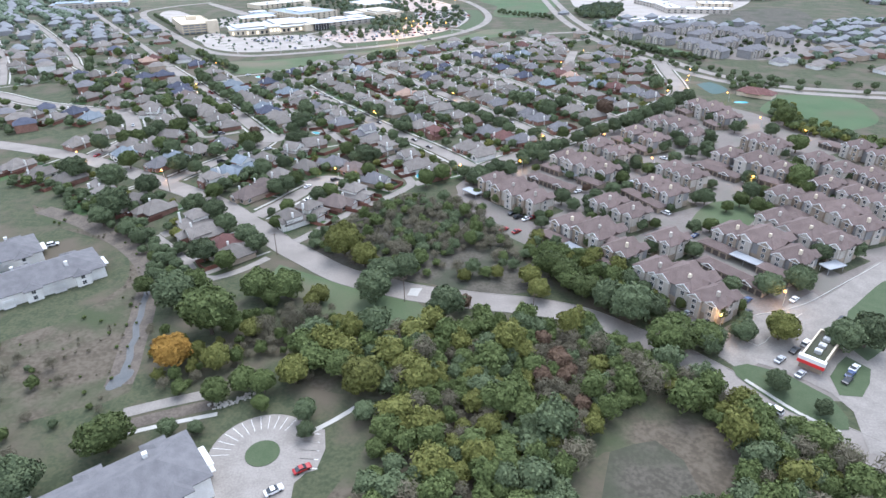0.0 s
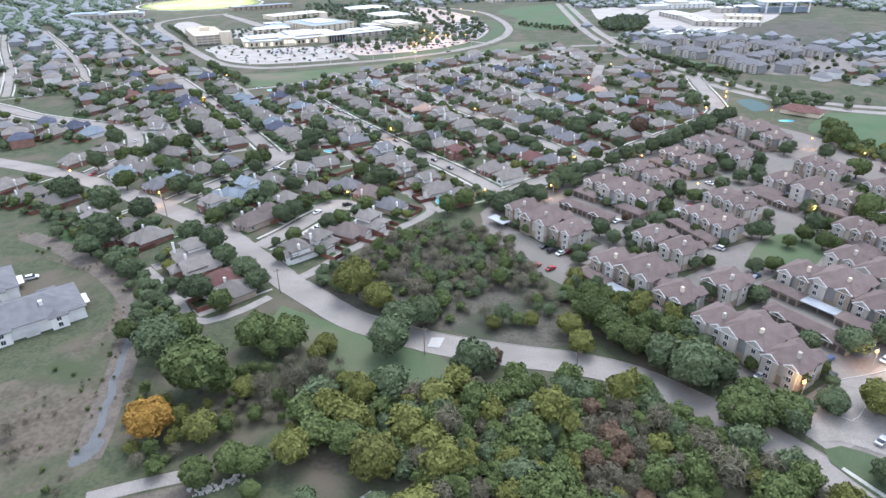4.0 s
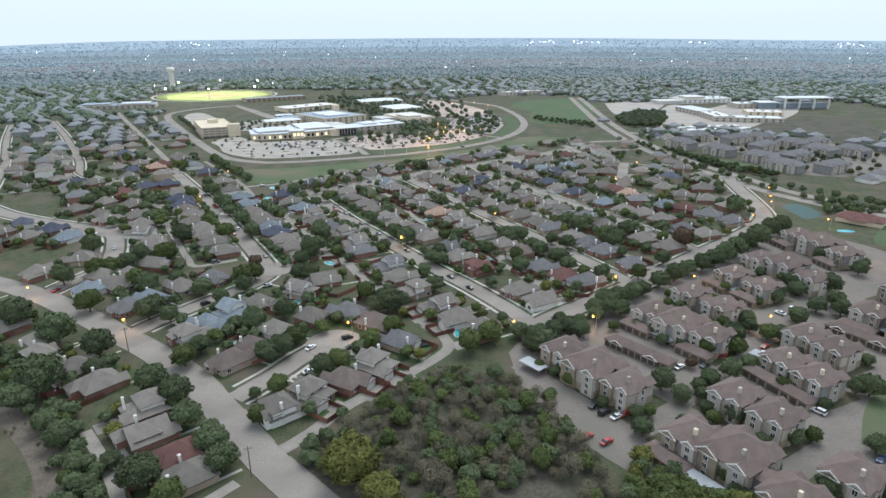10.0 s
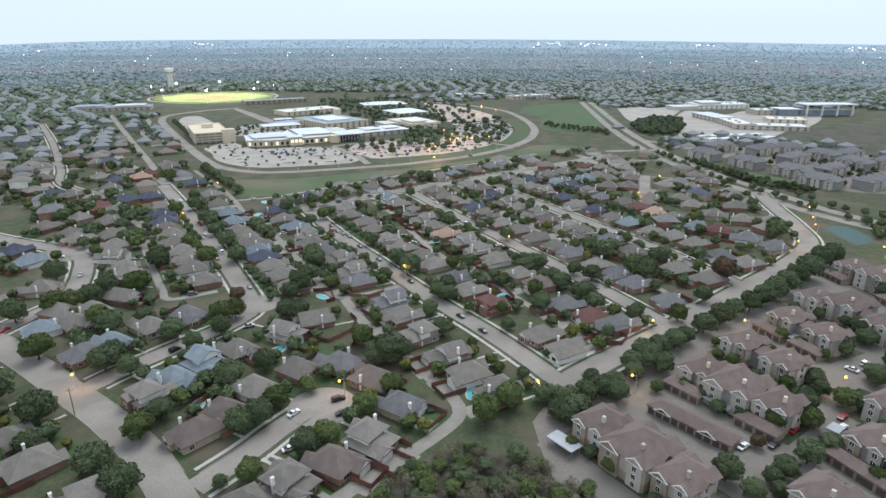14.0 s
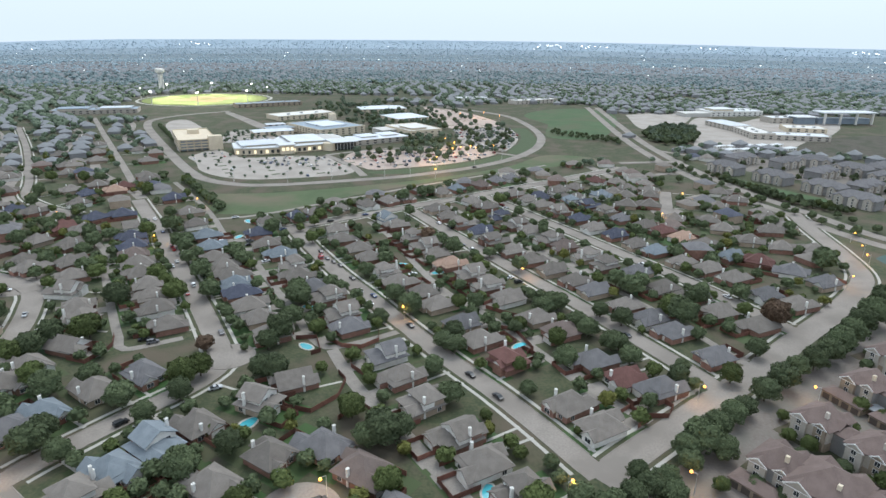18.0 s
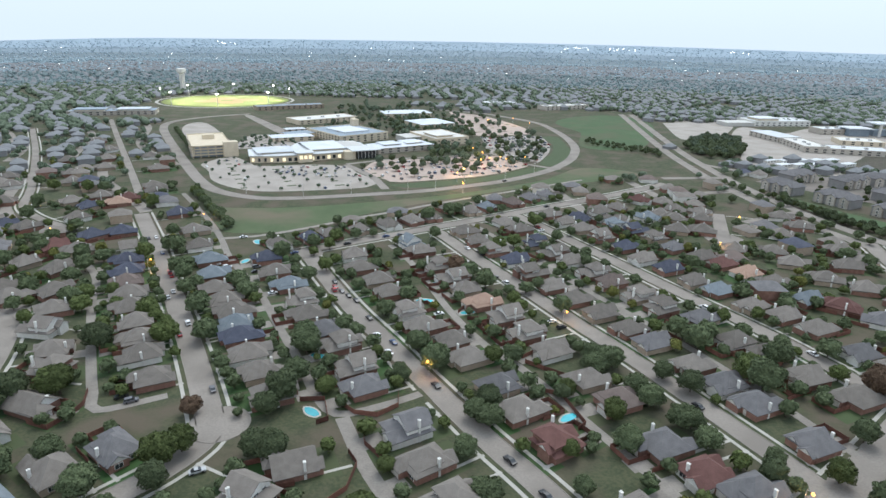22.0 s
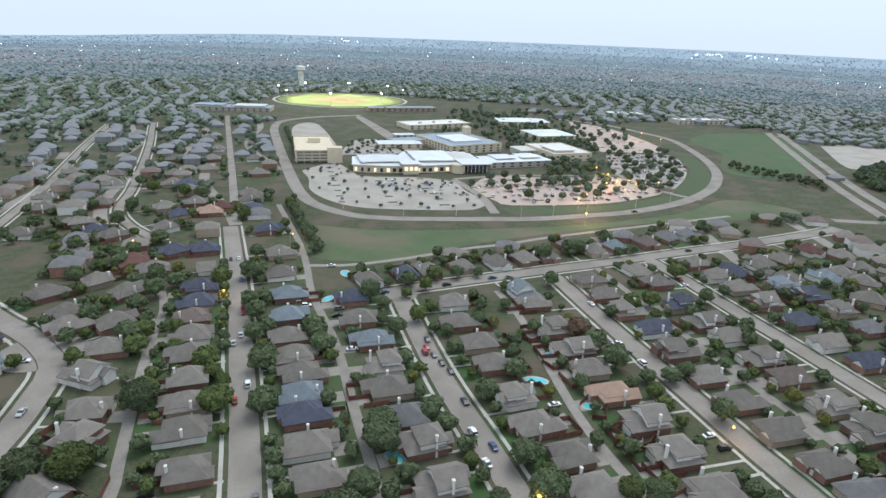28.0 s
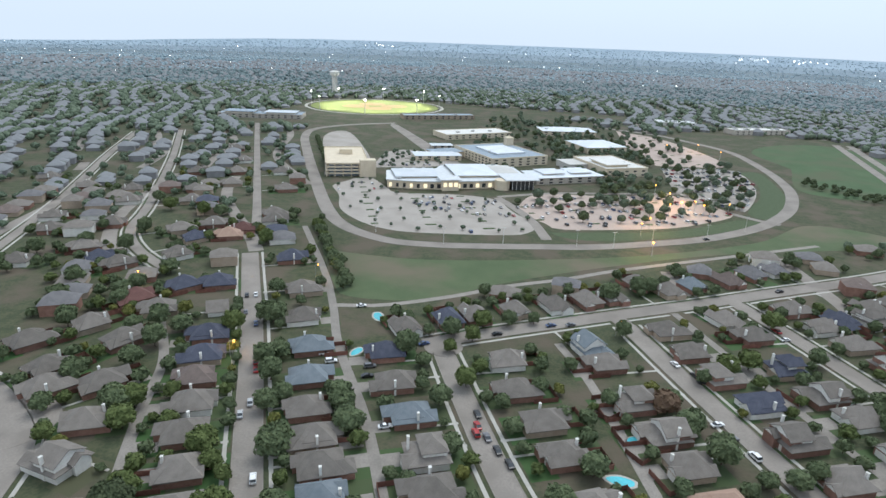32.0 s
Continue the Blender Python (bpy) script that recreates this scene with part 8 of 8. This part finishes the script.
CAR_ROWS.append([
    (77.3, 202, 35, 0, 5), (79.3, 199.1, 35, 0, 4), (80.9, 195.9, 35, 0, 0), (93.9, 174.3, 35, 0, 2), (114.7, 173.4, 35, 0, 1), (118.8, 181.2, 35, 0, 4),
    (135.9, 180.4, 35, 0, 0), (125.3, 154.7, 35, 1, 0), (119.5, 151.4, 35, 0, 1), (112.4, 147.2, 35, 0, 2), (38.5, 244.7, 35, 0, 3), (44.8, 261.2, 35, 0, 1),
    (47, 257.2, 35, 1, 1), (50.5, 254.9, 35, 0, 0), (53.7, 256.4, 35, 0, 3), (-192.5, 361.3, 254, 0, 3), (121.3, 232.9, 35, 0, 4), (111.3, 225.7, 35, 0, 4),
])
CAR_ROWS.append([
    (130.8, 316.8, 35, 0, 1), (131.5, 311.3, 35, 0, 5), (118.2, 295, 35, 0, 0), (113.2, 285, 35, 1, 0), (121.7, 300.5, 35, 0, 3), (92, 286.2, 35, 0, 1),
    (-54.5, 284.1, 30, 0, 0), (-138.5, 273.3, 30, 0, 0), (-159.3, 243.1, 30, 1, 0), (219.8, 407.7, 30, 0, 0), (165.1, 275.8, 35, 0, 0), (-57.5, 302.3, 56, 0, 0),
    (-44.2, 310.5, 30, 1, 1), (-41.5, 302.4, 30, 0, 1), (-114.1, 344.7, 55, 1, 1), (-91.2, 365.7, 30, 0, 2), (-12.7, 334.9, 30, 2, 0), (-221.7, 450.1, 30, 0, 0),
])
CAR_ROWS.append([
    (8.2, 361.6, 123, 0, 1), (-0.8, 375.9, 126, 0, 1), (-195.4, 423.5, 293, 0, 2), (-132.9, 401.5, 30, 0, 1), (-128.3, 399.3, 30, 1, 5), (78.4, 151.6, 136, 0, 1),
    (114.8, 140, 35, 0, 2), (129.8, 139.1, 35, 0, 4), (127.2, 136.4, 35, 0, 1), (132.9, 141.8, 35, 0, 0), (-31.5, 111.9, 30, 0, 3), (-37.4, 105.6, 30, 0, 0),
    (145.2, 167.2, 35, 0, 1),
])

# apartment courts
CAR_ROWS.append([
    (43.8, 242.1, 35, 0, 3), (102.0, 293.4, 35, 0, 3), (122.8, 317.3, 35, 0, 1), (151.4, 334.9, 35, 1, 0), (143.7, 330.7, 125, 0, 0), (117.0, 256.8, 125, 1, 0),
    (173.8, 292.6, 35, 1, 0), (184.4, 292.8, 125, 0, 2), (82.4, 285.5, 35, 0, 0),
])

for row in CAR_ROWS:
    for x, y, a, k, c in row:
        car(x, y, a, k, c)

# cars in the hospital lots, too far off to tell their parts
rc = random.Random(21)
plain = []
for k in range(3):
    s = Shape()
    for j in (0, 1, 2):
        me = CARS[k][j]
        q = len(s.v)
        s.v += [tuple(v.co) for v in me.vertices]
        s.f += [tuple(i + q for i in p.vertices) for p in me.polygons]
    me = s.mesh("parked_car", CAR[0], MAT["glass"])
    nb = len(CARS[k][0].polygons) + len(CARS[k][1].polygons)
    for i, p in enumerate(me.polygons):
        p.material_index = 1 if i >= nb else 0
    plain.append(me)
ca, sa = math.cos(radians(CU)), math.sin(radians(CU))
count = 0
islands = Shape()
for li, lot in enumerate(LOTS):
    cx, cy = sum(p[0] for p in lot) / len(lot), sum(p[1] for p in lot) / len(lot)
    for i in range(-9, 10):
        for j in range(-45, 46):
            u, v = j * 2.9, i * 17.5 + (5.2 if j % 2 else 0)
            x, y = cx + u * ca - v * sa, cy + u * sa + v * ca
            if not inside(lot, x, y):
                continue
            full = (0.05, 0.4, 0.62, 0.45, 0.25)[li]
            if li == 0 and y < 745:
                full = 0.02
            if li == 0 and 752 < y < 796 and x > -188:
                full = 0.55
            if rc.random() < full and count < 280:
                count += 1
                ob = new("parked_car", plain[rc.randrange(2)])
                ob.matrix_basis = pose(x, y, 0.03, 0, 0, CU + 90)
                ob.material_slots[0].link = "OBJECT"
                ci = rc.choice((0, 0, 1, 2, 2, 3, 4, 5, 5))
                ob.material_slots[0].material = CAR[ci]
                tagged(ob, "%s car parked in the hospital lot" % CAR_WORD[ci], "car", "hospital lot cars")
            if j % 13 == 0:
                w = rc.uniform(2.2, 4)
                isl = [(x + a * ca - b * sa, y + a * sa + b * ca) for a, b in ((-w, 0.8), (w, 0.8), (w, 3.4), (-w, 3.4))]
                islands.prism(isl, -0.05, 0.18)
lone("planted_island", islands, MAT["lawn"], "small planted kerbed islands in the parking lots", "planting", kind="stuff")

# ---------------------------------------------------------------- street lamps
POLE = Shape().tube(0, 0, -0.2, 0.11, 7.2, 0.07, 8).box(-0.05, -0.05, 7.0, 1.6, 0.05, 7.12, True).mesh("pole", MAT["steel"])
HEAD = Shape().box(1.3, -0.18, 6.98, 2.1, 0.18, 7.2, True).mesh("lamp_head", MAT["steel"])
BULB = Shape().ball(1.75, 0, 6.8, 0.48, 8, 6).mesh("bulb", MAT["lampglow"])


def street_lamp(x, y, light):
    best = min(((float(((LINES[k] - (x, y)) ** 2).sum(1).min()), k) for k in LINES))[1]
    q = LINES[best][((LINES[best] - (x, y)) ** 2).sum(1).argmin()]
    a = math.degrees(math.atan2(q[1] - y, q[0] - x))
    t = thing("street_lamp", x - 1.75 * math.cos(radians(a)), y - 1.75 * math.sin(radians(a)), 0, a, "steel street lamp with a lit orange bulb", "street lamp", "street lamps")
    part("pole", POLE, t)
    head = part("lamp_head", HEAD, t)
    part("bulb", BULB, head, label="lit orange bulb")
    if light:
        lamp = new("lamp_light", bpy.data.lights.new("lamp_light", "POINT"))
        lamp.data.energy, lamp.data.color, lamp.data.shadow_soft_size = 900, (1.0, 0.55, 0.2), 0.4
        lamp.location = (x, y, 6.3)


LAMPS = [(-198.1, 350.6), (-136.9, 315.7), (231.6, 511.1), (57, 315.9), (171.9, 284.1), (99.7, 163.6), (128.7, 176.5), (116.3, 359.3), (130.4, 315), (237.7, 452.6), (228.5, 385.9), (242.1, 356.8), (-179.8, 518.2), (-35, 588.7), (30, 469.6), (78.2, 359), (56.7, 320.2), (195.4, 462.7), (242.9, 535.3), (223.9, 495.1), (137.7, 575.2), (-137.7, 315.4), (-28.4, 421.9), (23.7, 312), (-43.8, 311.9), (-323.8, 639)]
LAMPS += [(-182, 519.3), (-133.6, 443.3), (-34.9, 589.2), (30, 472.8), (84.4, 679.7), (136.5, 578.2), (172.8, 632.5), (-264.3, 564.8), (-187.3, 604.6)]
made = []
for i, (x, y) in enumerate(LAMPS):
    if all(math.hypot(x - a, y - b) > 9 for a, b in made):
        made.append((x, y))
        street_lamp(x, y, True)

# amber and white lamps of the hospital lots
LOTLAMP = [(-16.9, 705.5), (-22.4, 746.4), (-0.4, 809.3), (8.4, 818.3), (24.3, 816.5), (-7.6, 874.6), (2.1, 847.4), (19.3, 826.6), (16.3, 1113.6), (53.4, 1133.2), (73.1, 1089.5), (43.8, 828.4), (-16.4, 763)]
LOTPOLE = Shape().tube(0, 0, -0.1, 0.14, 8.4, 0.1, 6).mesh("pole", MAT["steel"])
LOTBULB = Shape().ball(0, 0, 8.5, 0.6, 8, 6).mesh("bulb", MAT["lampglow"])
for i, (x, y) in enumerate(LOTLAMP):
    t = thing("lot_lamp", x, y, 0, 0, "parking lot lamp post with lit amber globe", "lamp post", "parking lot lamps")
    part("pole", LOTPOLE, t)
    part("bulb", LOTBULB, t)
    if i % 3 == 0:
        lamp = new("lamp_light", bpy.data.lights.new("lamp_light", "POINT"))
        lamp.data.energy, lamp.data.color, lamp.data.shadow_soft_size = 9000, (1.0, 0.6, 0.25), 0.6
        lamp.location = (x, y, 9.5)
# pale lamp masts beside the ring road
RPOLE = Shape().tube(0, 0, -0.1, 0.16, 10.5, 0.1, 6).box(-1.4, -0.15, 10.3, 1.4, 0.15, 10.5, True).mesh("ring_mast", MAT["flatroof"])
for x, y in [(-187.7, 686.2), (-140.8, 680.7), (-106.1, 694.6), (-39.5, 712), (-16, 727.2), (19.9, 754), (48.8, 785.9), (-61.8, 707.7)]:
    ob = new("light_mast", RPOLE)
    ob.matrix_basis = pose(x, y, 0, 0, 0, 30)
    tagged(ob, "tall pale steel light mast beside the ring road", "light mast", "ring road masts")

# ---------------------------------------------------------------- the far suburbs, woods and horizon
CAMPUS = [tuple(p) for p in LINES["ring_road"][::6]] + [(-150, 1420), (-350, 1500), (-600, 1440)]
OPEN = [CAMPUS, [(226, 425), (240, 600), (300, 600), (430, 520), (430, 425)], [(228, 760), (300, 825), (445, 780), (445, 640), (320, 585), (280, 590), (236, 690)],
        [(-255, 690), (-205, 600), (-165, 570), (-115, 598), (-60, 642), (30, 718), (110, 770), (225, 800), (225, 1000), (200, 1260), (110, 1100), (114, 964), (59, 798), (-85, 697), (-212, 692)],
        [(-30, 1370), (-30, 1480), (-230, 1480), (-240, 1400)],
        [(230, 880), (240, 1200), (420, 1200), (700, 1180), (760, 900), (470, 790), (330, 880)],
        [(100, 960), (120, 1100), (40, 1250), (60, 1330), (255, 1330), (235, 1000)],
        [(-620, 1090), (-480, 1090), (-440, 1180), (-600, 1200)],
        [(-461 + 135 * math.cos(a * 0.4), 1372 + 135 * math.sin(a * 0.4)) for a in range(16)],
        [(-450, 1080), (-350, 1180), (-300, 1280), (-420, 1260), (-580, 1290), (-560, 1200)],
        [(20, 287), (42, 312), (100, 362), (188, 440), (300, 480), (345, 440), (330, 330), (240, 230), (200, 190), (122, 128), (62, 225)],
        [(-60, 240), (-20, 290), (40, 330), (110, 130), (-30, 200)],
        [(-300, 400), (-230, 345), (-60, 210), (-20, 100), (-400, 100), (-420, 400)]]
OPEN_BOX = [(min(p[0] for p in q), max(p[0] for p in q), min(p[1] for p in q), max(p[1] for p in q), q) for q in OPEN]


def is_open(x, y):
    return any(a <= x <= b and c <= y <= d and inside(q, x, y) for a, b, c, d, q in OPEN_BOX)


ROADPTS = np.vstack([LINES[k] for k in LINES])
ROADW = np.concatenate([np.full(len(LINES[k]), WIDTH[k] / 2) for k in LINES])
HOUSEPTS = np.array([(q[0], q[1]) for q in HOUSE_AT])
rng = np.random.RandomState(8)


def clear_of(pts, road, house):
    ok = np.ones(len(pts), bool)
    for s in range(0, len(pts), 500):
        q = pts[s:s + 500]
        d = np.sqrt(((q[:, None] - ROADPTS[None]) ** 2).sum(2)) - ROADW[None]
        ok[s:s + 500] &= d.min(1) > road
        d = np.sqrt(((q[:, None] - HOUSEPTS[None]) ** 2).sum(2))
        ok[s:s + 500] &= d.min(1) > house
    return ok


# rows of small hip-roofed houses in blocks, each block with its own turn
spots, turns, FAR_ROWS = [], [], []
cell = 330
for gx in range(-10, 9):
    for gy in range(0, 12):
        bx, by = gx * cell, 300 + gy * cell
        dist = math.hypot(bx, by - 200)
        az = math.degrees(math.atan2(bx + 20, by + 50))
        if dist > 2900 or az < -62 or az > 52:
            continue
        turn = radians(rng.choice([-58, -58, 32, 5, 90, 20]))
        if gy < 4 and gx < 0:
            turn = radians(-58)
        for j in range(-5, 5):
            row = [(i * 16.8, j * 66 + 11 * math.sin(i * 0.33 + j * 1.3 + gx)) for i in range(-10, 11)]
            row = [(bx + u * math.cos(turn) - v * math.sin(turn), by + u * math.sin(turn) + v * math.cos(turn)) for u, v in row]
            FAR_ROWS += [(p, q) for p, q in zip(row, row[1:]) if abs(p[0] - bx) < cell / 2 and abs(p[1] - by) < cell / 2]
        for i in range(-10, 11):
            for j in range(-5, 5):
                for side in (-15.5, 15.5):
                    u, v = i * 16.8 + rng.uniform(-2.5, 2.5), j * 66 + side + rng.uniform(-2, 2) + 11 * math.sin(i * 0.33 + j * 1.3 + gx)
                    x, y = bx + u * math.cos(turn) - v * math.sin(turn), by + u * math.sin(turn) + v * math.cos(turn)
                    if abs(x - bx) < cell / 2 and abs(y - by) < cell / 2 and rng.rand() < 0.88:
                        spots.append((x, y))
                        turns.append(turn + (math.pi if side > 0 else 0))
spots, turns = np.array(spots), np.array(turns)
keep = np.array([(y > 600 or x < -262 or (x > 112 and y > 470)) and (y > 470 or x < -262) and not is_open(x, y) for x, y in spots])
spots, turns = spots[keep], turns[keep]
near = np.hypot(spots[:, 0], spots[:, 1] - 300) < 1400
ok = np.ones(len(spots), bool)
ok[near] = clear_of(spots[near], 7.0, 15.0)
spots, turns = spots[ok], turns[ok]
n = len(spots)
hw, hd = rng.uniform(5.0, 6.2, n), rng.uniform(5.8, 7.6, n)
hz, hr = np.where(rng.rand(n) < 0.4, 5.4, 3.0), rng.uniform(3.0, 4.4, n)
corner = np.array([(-1, -1), (1, -1), (1, 1), (-1, 1)], float)
V = np.zeros((n, 14, 3))
for k in range(4):
    lx, ly = corner[k, 0] * hw, corner[k, 1] * hd
    for base, grow, zz in ((0, 1.0, 0), (4, 1.0, None), (8, 1.09, None)):
        V[:, base + k, 0], V[:, base + k, 1], V[:, base + k, 2] = lx * grow, ly * grow, 0 if zz == 0 else hz
V[:, 12, 1], V[:, 13, 1] = -(hd - hw * 0.95), hd - hw * 0.95
V[:, 12, 2] = V[:, 13, 2] = hz + hr
c, s = np.cos(turns)[:, None], np.sin(turns)[:, None]
X, Y = V[:, :, 0].copy(), V[:, :, 1].copy()
V[:, :, 0], V[:, :, 1] = X * c - Y * s + spots[:, :1], X * s + Y * c + spots[:, 1:]
quads = np.array([(0, 1, 5, 4), (1, 2, 6, 5), (2, 3, 7, 6), (3, 0, 4, 7), (9, 10, 13, 12), (11, 8, 12, 13)])
tris = np.array([(8, 9, 12), (10, 11, 13)])
alltri = np.vstack([quads[:, [0, 1, 2]], quads[:, [0, 2, 3]], tris])
iswall = np.array([1, 1, 1, 1, 0, 0] * 2 + [0, 0])
F_ = (alltri[None] + (np.arange(n) * 14)[:, None, None]).reshape(-1, 3)
shade = rng.choice([0, 0, 0, 0, 1, 1, 2, 5], n)
bricky = rng.choice([7, 7, 8, 8, 9], n)
which = np.where(iswall[None] == 1, bricky[:, None], shade[:, None]).ravel()
# beyond 620 m roofs and walls get colours with haze mixed in
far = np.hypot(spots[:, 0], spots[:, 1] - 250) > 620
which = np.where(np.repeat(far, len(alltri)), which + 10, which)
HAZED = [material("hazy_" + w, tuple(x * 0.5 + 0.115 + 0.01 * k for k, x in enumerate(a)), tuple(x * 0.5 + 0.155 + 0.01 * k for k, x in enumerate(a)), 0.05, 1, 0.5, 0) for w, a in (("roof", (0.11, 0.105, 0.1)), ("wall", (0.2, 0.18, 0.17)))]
tagged(new("far_houses", bulk("far_houses", V.reshape(-1, 3), F_, ROOF + [MAT["brick"], MAT["tanbrick"], MAT["siding"]] + [HAZED[0]] * 7 + [HAZED[1]] * 3, which)), "rows of distant suburban houses with grey roofs, haze painted into the farther ones", "houses", kind="stuff")


far_streets = Shape()
for (xa, ya), (xb, yb) in FAR_ROWS:
    if is_open(xa, ya) or is_open(xb, yb) or (ya < 640 and xa > -300) or ya < 480:
        continue
    L = math.hypot(xb - xa, yb - ya)
    nx, ny = -(yb - ya) / L * 4.2, (xb - xa) / L * 4.2
    far_streets.poly([(xa + nx, ya + ny, 0.06), (xa - nx, ya - ny, 0.06), (xb - nx, yb - ny, 0.06), (xb + nx, yb + ny, 0.06)])
lone("far_streets", far_streets, MAT["road"], "pale concrete streets between distant houses", "road", kind="stuff")


def lumps(name, pts, widths, mat, rings, spikes, label, flat=1.0):
    """Many crowns in one mesh: each an uneven ball with loose leaf faces round it."""
    m = len(pts)
    unit = Shape().ball(0, 0, 0.42, 0.4, *rings)
    uv = np.array(unit.v)
    uf = np.array([t for q in unit.f for t in ([q] if len(q) == 3 else [q[:3], (q[0], q[2], q[3])])])
    a = rng.uniform(0, 6.28, m)
    P = np.repeat(uv[None], m, 0) - (0, 0, 0.42)
    P *= 1 + rng.uniform(-0.3, 0.3, (m, len(uv), 1))
    P *= rng.uniform(0.85, 1.2, (m, 1, 3))
    faces = [uf]
    if spikes:
        o = rng.normal(size=(m, spikes, 1, 3))
        o /= np.linalg.norm(o, axis=3)[..., None]
        o[..., 2] = np.abs(o[..., 2]) - 0.2
        tri = o * rng.uniform(0.34, 0.5, (m, spikes, 1, 1)) + rng.normal(size=(m, spikes, 3, 3)) * 0.1
        P = np.concatenate([P, tri.reshape(m, spikes * 3, 3)], 1)
        faces.append(np.arange(spikes * 3).reshape(-1, 3) + len(uv))
    uf = np.vstack(faces)
    x = P[..., 0] * np.cos(a)[:, None] - P[..., 1] * np.sin(a)[:, None]
    y = P[..., 0] * np.sin(a)[:, None] + P[..., 1] * np.cos(a)[:, None]
    out = np.stack([x * widths[:, None] + pts[:, :1], y * widths[:, None] + pts[:, 1:], (P[..., 2] * 0.9 + 0.42) * widths[:, None] * 1.05 * flat + ground_z(pts[:, 0], pts[:, 1])[:, None]], 2)
    f = (uf[None] + (np.arange(m) * P.shape[1])[:, None, None]).reshape(-1, 3)
    return tagged(new(name, bulk(name, out.reshape(-1, 3), f, [mat])), label, "trees", kind="stuff")


def wedge(n, r0, r1, a0=-62, a1=52):
    r = np.sqrt(rng.uniform(r0 ** 2, r1 ** 2, n))
    a = np.radians(rng.uniform(a0, a1, n))
    return np.stack([-20 + r * np.sin(a), 200 + r * np.cos(a)], 1)


base = np.hypot(spots[:, 0], spots[:, 1] - 250) < 1650
sp, tn = spots[base], turns[base]
got = []
for lx, ly, chance in ((-4.5, -11.0, 0.85), (4.5, -11.5, 0.75), (-5.0, 11.0, 0.9), (4.0, 12.5, 0.85), (8.2, 3.0, 0.5), (0.0, 16.0, 0.6)):
    on = rng.rand(len(sp)) < chance
    x = lx + rng.uniform(-2, 2, len(sp))
    y = ly + rng.uniform(-1.5, 2, len(sp))
    got.append(np.stack([sp[:, 0] + x * np.cos(tn) - y * np.sin(tn), sp[:, 1] + x * np.sin(tn) + y * np.cos(tn)], 1)[on])
extra = wedge(10000, 330, 1600)
extra = extra[np.array([(y > 560 or x < -262 or (x > 112 and y > 440)) for x, y in extra])]
p = np.vstack(got + [extra[::3]])
p = p[np.array([not is_open(x, y) for x, y in p])]
p = p[clear_of(p, 1.5, 6.8)]
d = np.hypot(p[:, 0], p[:, 1] - 250)
near = [(x, y, rt.uniform(5, 8.5), rt.choice((1, 1, 1, 0))) for (x, y), e in zip(p, d) if e < 520]
grove("suburb_trees", near[::2], "dark green trees among the houses", True)
grove("middle_trees", [(x, y, rt.uniform(6.5, 10), 7) for (x, y), e in zip(p, d) if 520 <= e < 880][::3], "dark green trees among the farther houses, a little haze in the colour", True)
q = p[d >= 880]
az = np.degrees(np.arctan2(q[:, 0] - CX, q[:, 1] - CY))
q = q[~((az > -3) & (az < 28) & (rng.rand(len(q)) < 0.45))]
# each belt farther out wears leaves with more haze painted in
lumps("suburb_trees", q, rng.uniform(7, 11, len(q)), SUBLEAF, (5, 3), 6, "dark green trees among the far houses, slightly paled by painted haze")
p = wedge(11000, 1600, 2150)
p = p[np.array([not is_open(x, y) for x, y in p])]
lumps("distant_trees", p, rng.uniform(7, 12, len(p)), FARLEAF, (5, 3), 0, "trees of the distant suburbs, green paled and blued by painted haze")
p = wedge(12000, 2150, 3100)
lumps("hazy_trees", p, rng.uniform(8, 14, len(p)), MIDLEAF, (4, 3), 0, "trees of the far suburbs, turned blue-green by haze in the colour", 0.7)
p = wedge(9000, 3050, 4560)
lumps("horizon_woods", p, rng.uniform(8, 15, len(p)), HAZELEAF, (4, 3), 0, "woods towards the horizon with haze painted into the colour", 0.5)

# small lights of the distant town
rl = random.Random(9)
dots = Shape()
for i in range(85):
    d, a = rl.uniform(1900, 4400), radians(rl.uniform(-58, 40))
    x, y = CX + d * math.sin(a), CY + d * math.cos(a)
    dots.ball(x, y, float(ground_z(x, y)) + rl.uniform(8, 14), d * 0.0004 * rl.uniform(0.5, 1.5), 5, 3)
for az, k in ((9.5, 6), (13.5, 5), (-21, 3), (23, 2), (34, 3)):
    for j in range(k * 3):
        a, d = radians(az + rl.uniform(-1.2, 1.2)), rl.uniform(4280, 4420)
        x, y = CX + d * math.sin(a), CY + d * math.cos(a)
        dots.ball(x, y, float(ground_z(x, y)) + rl.uniform(3, 9), rl.uniform(1.2, 2.8), 5, 3)
lone("town_lights", dots, MAT["farglow"], "small white lights of the distant town", "lights", kind="stuff")
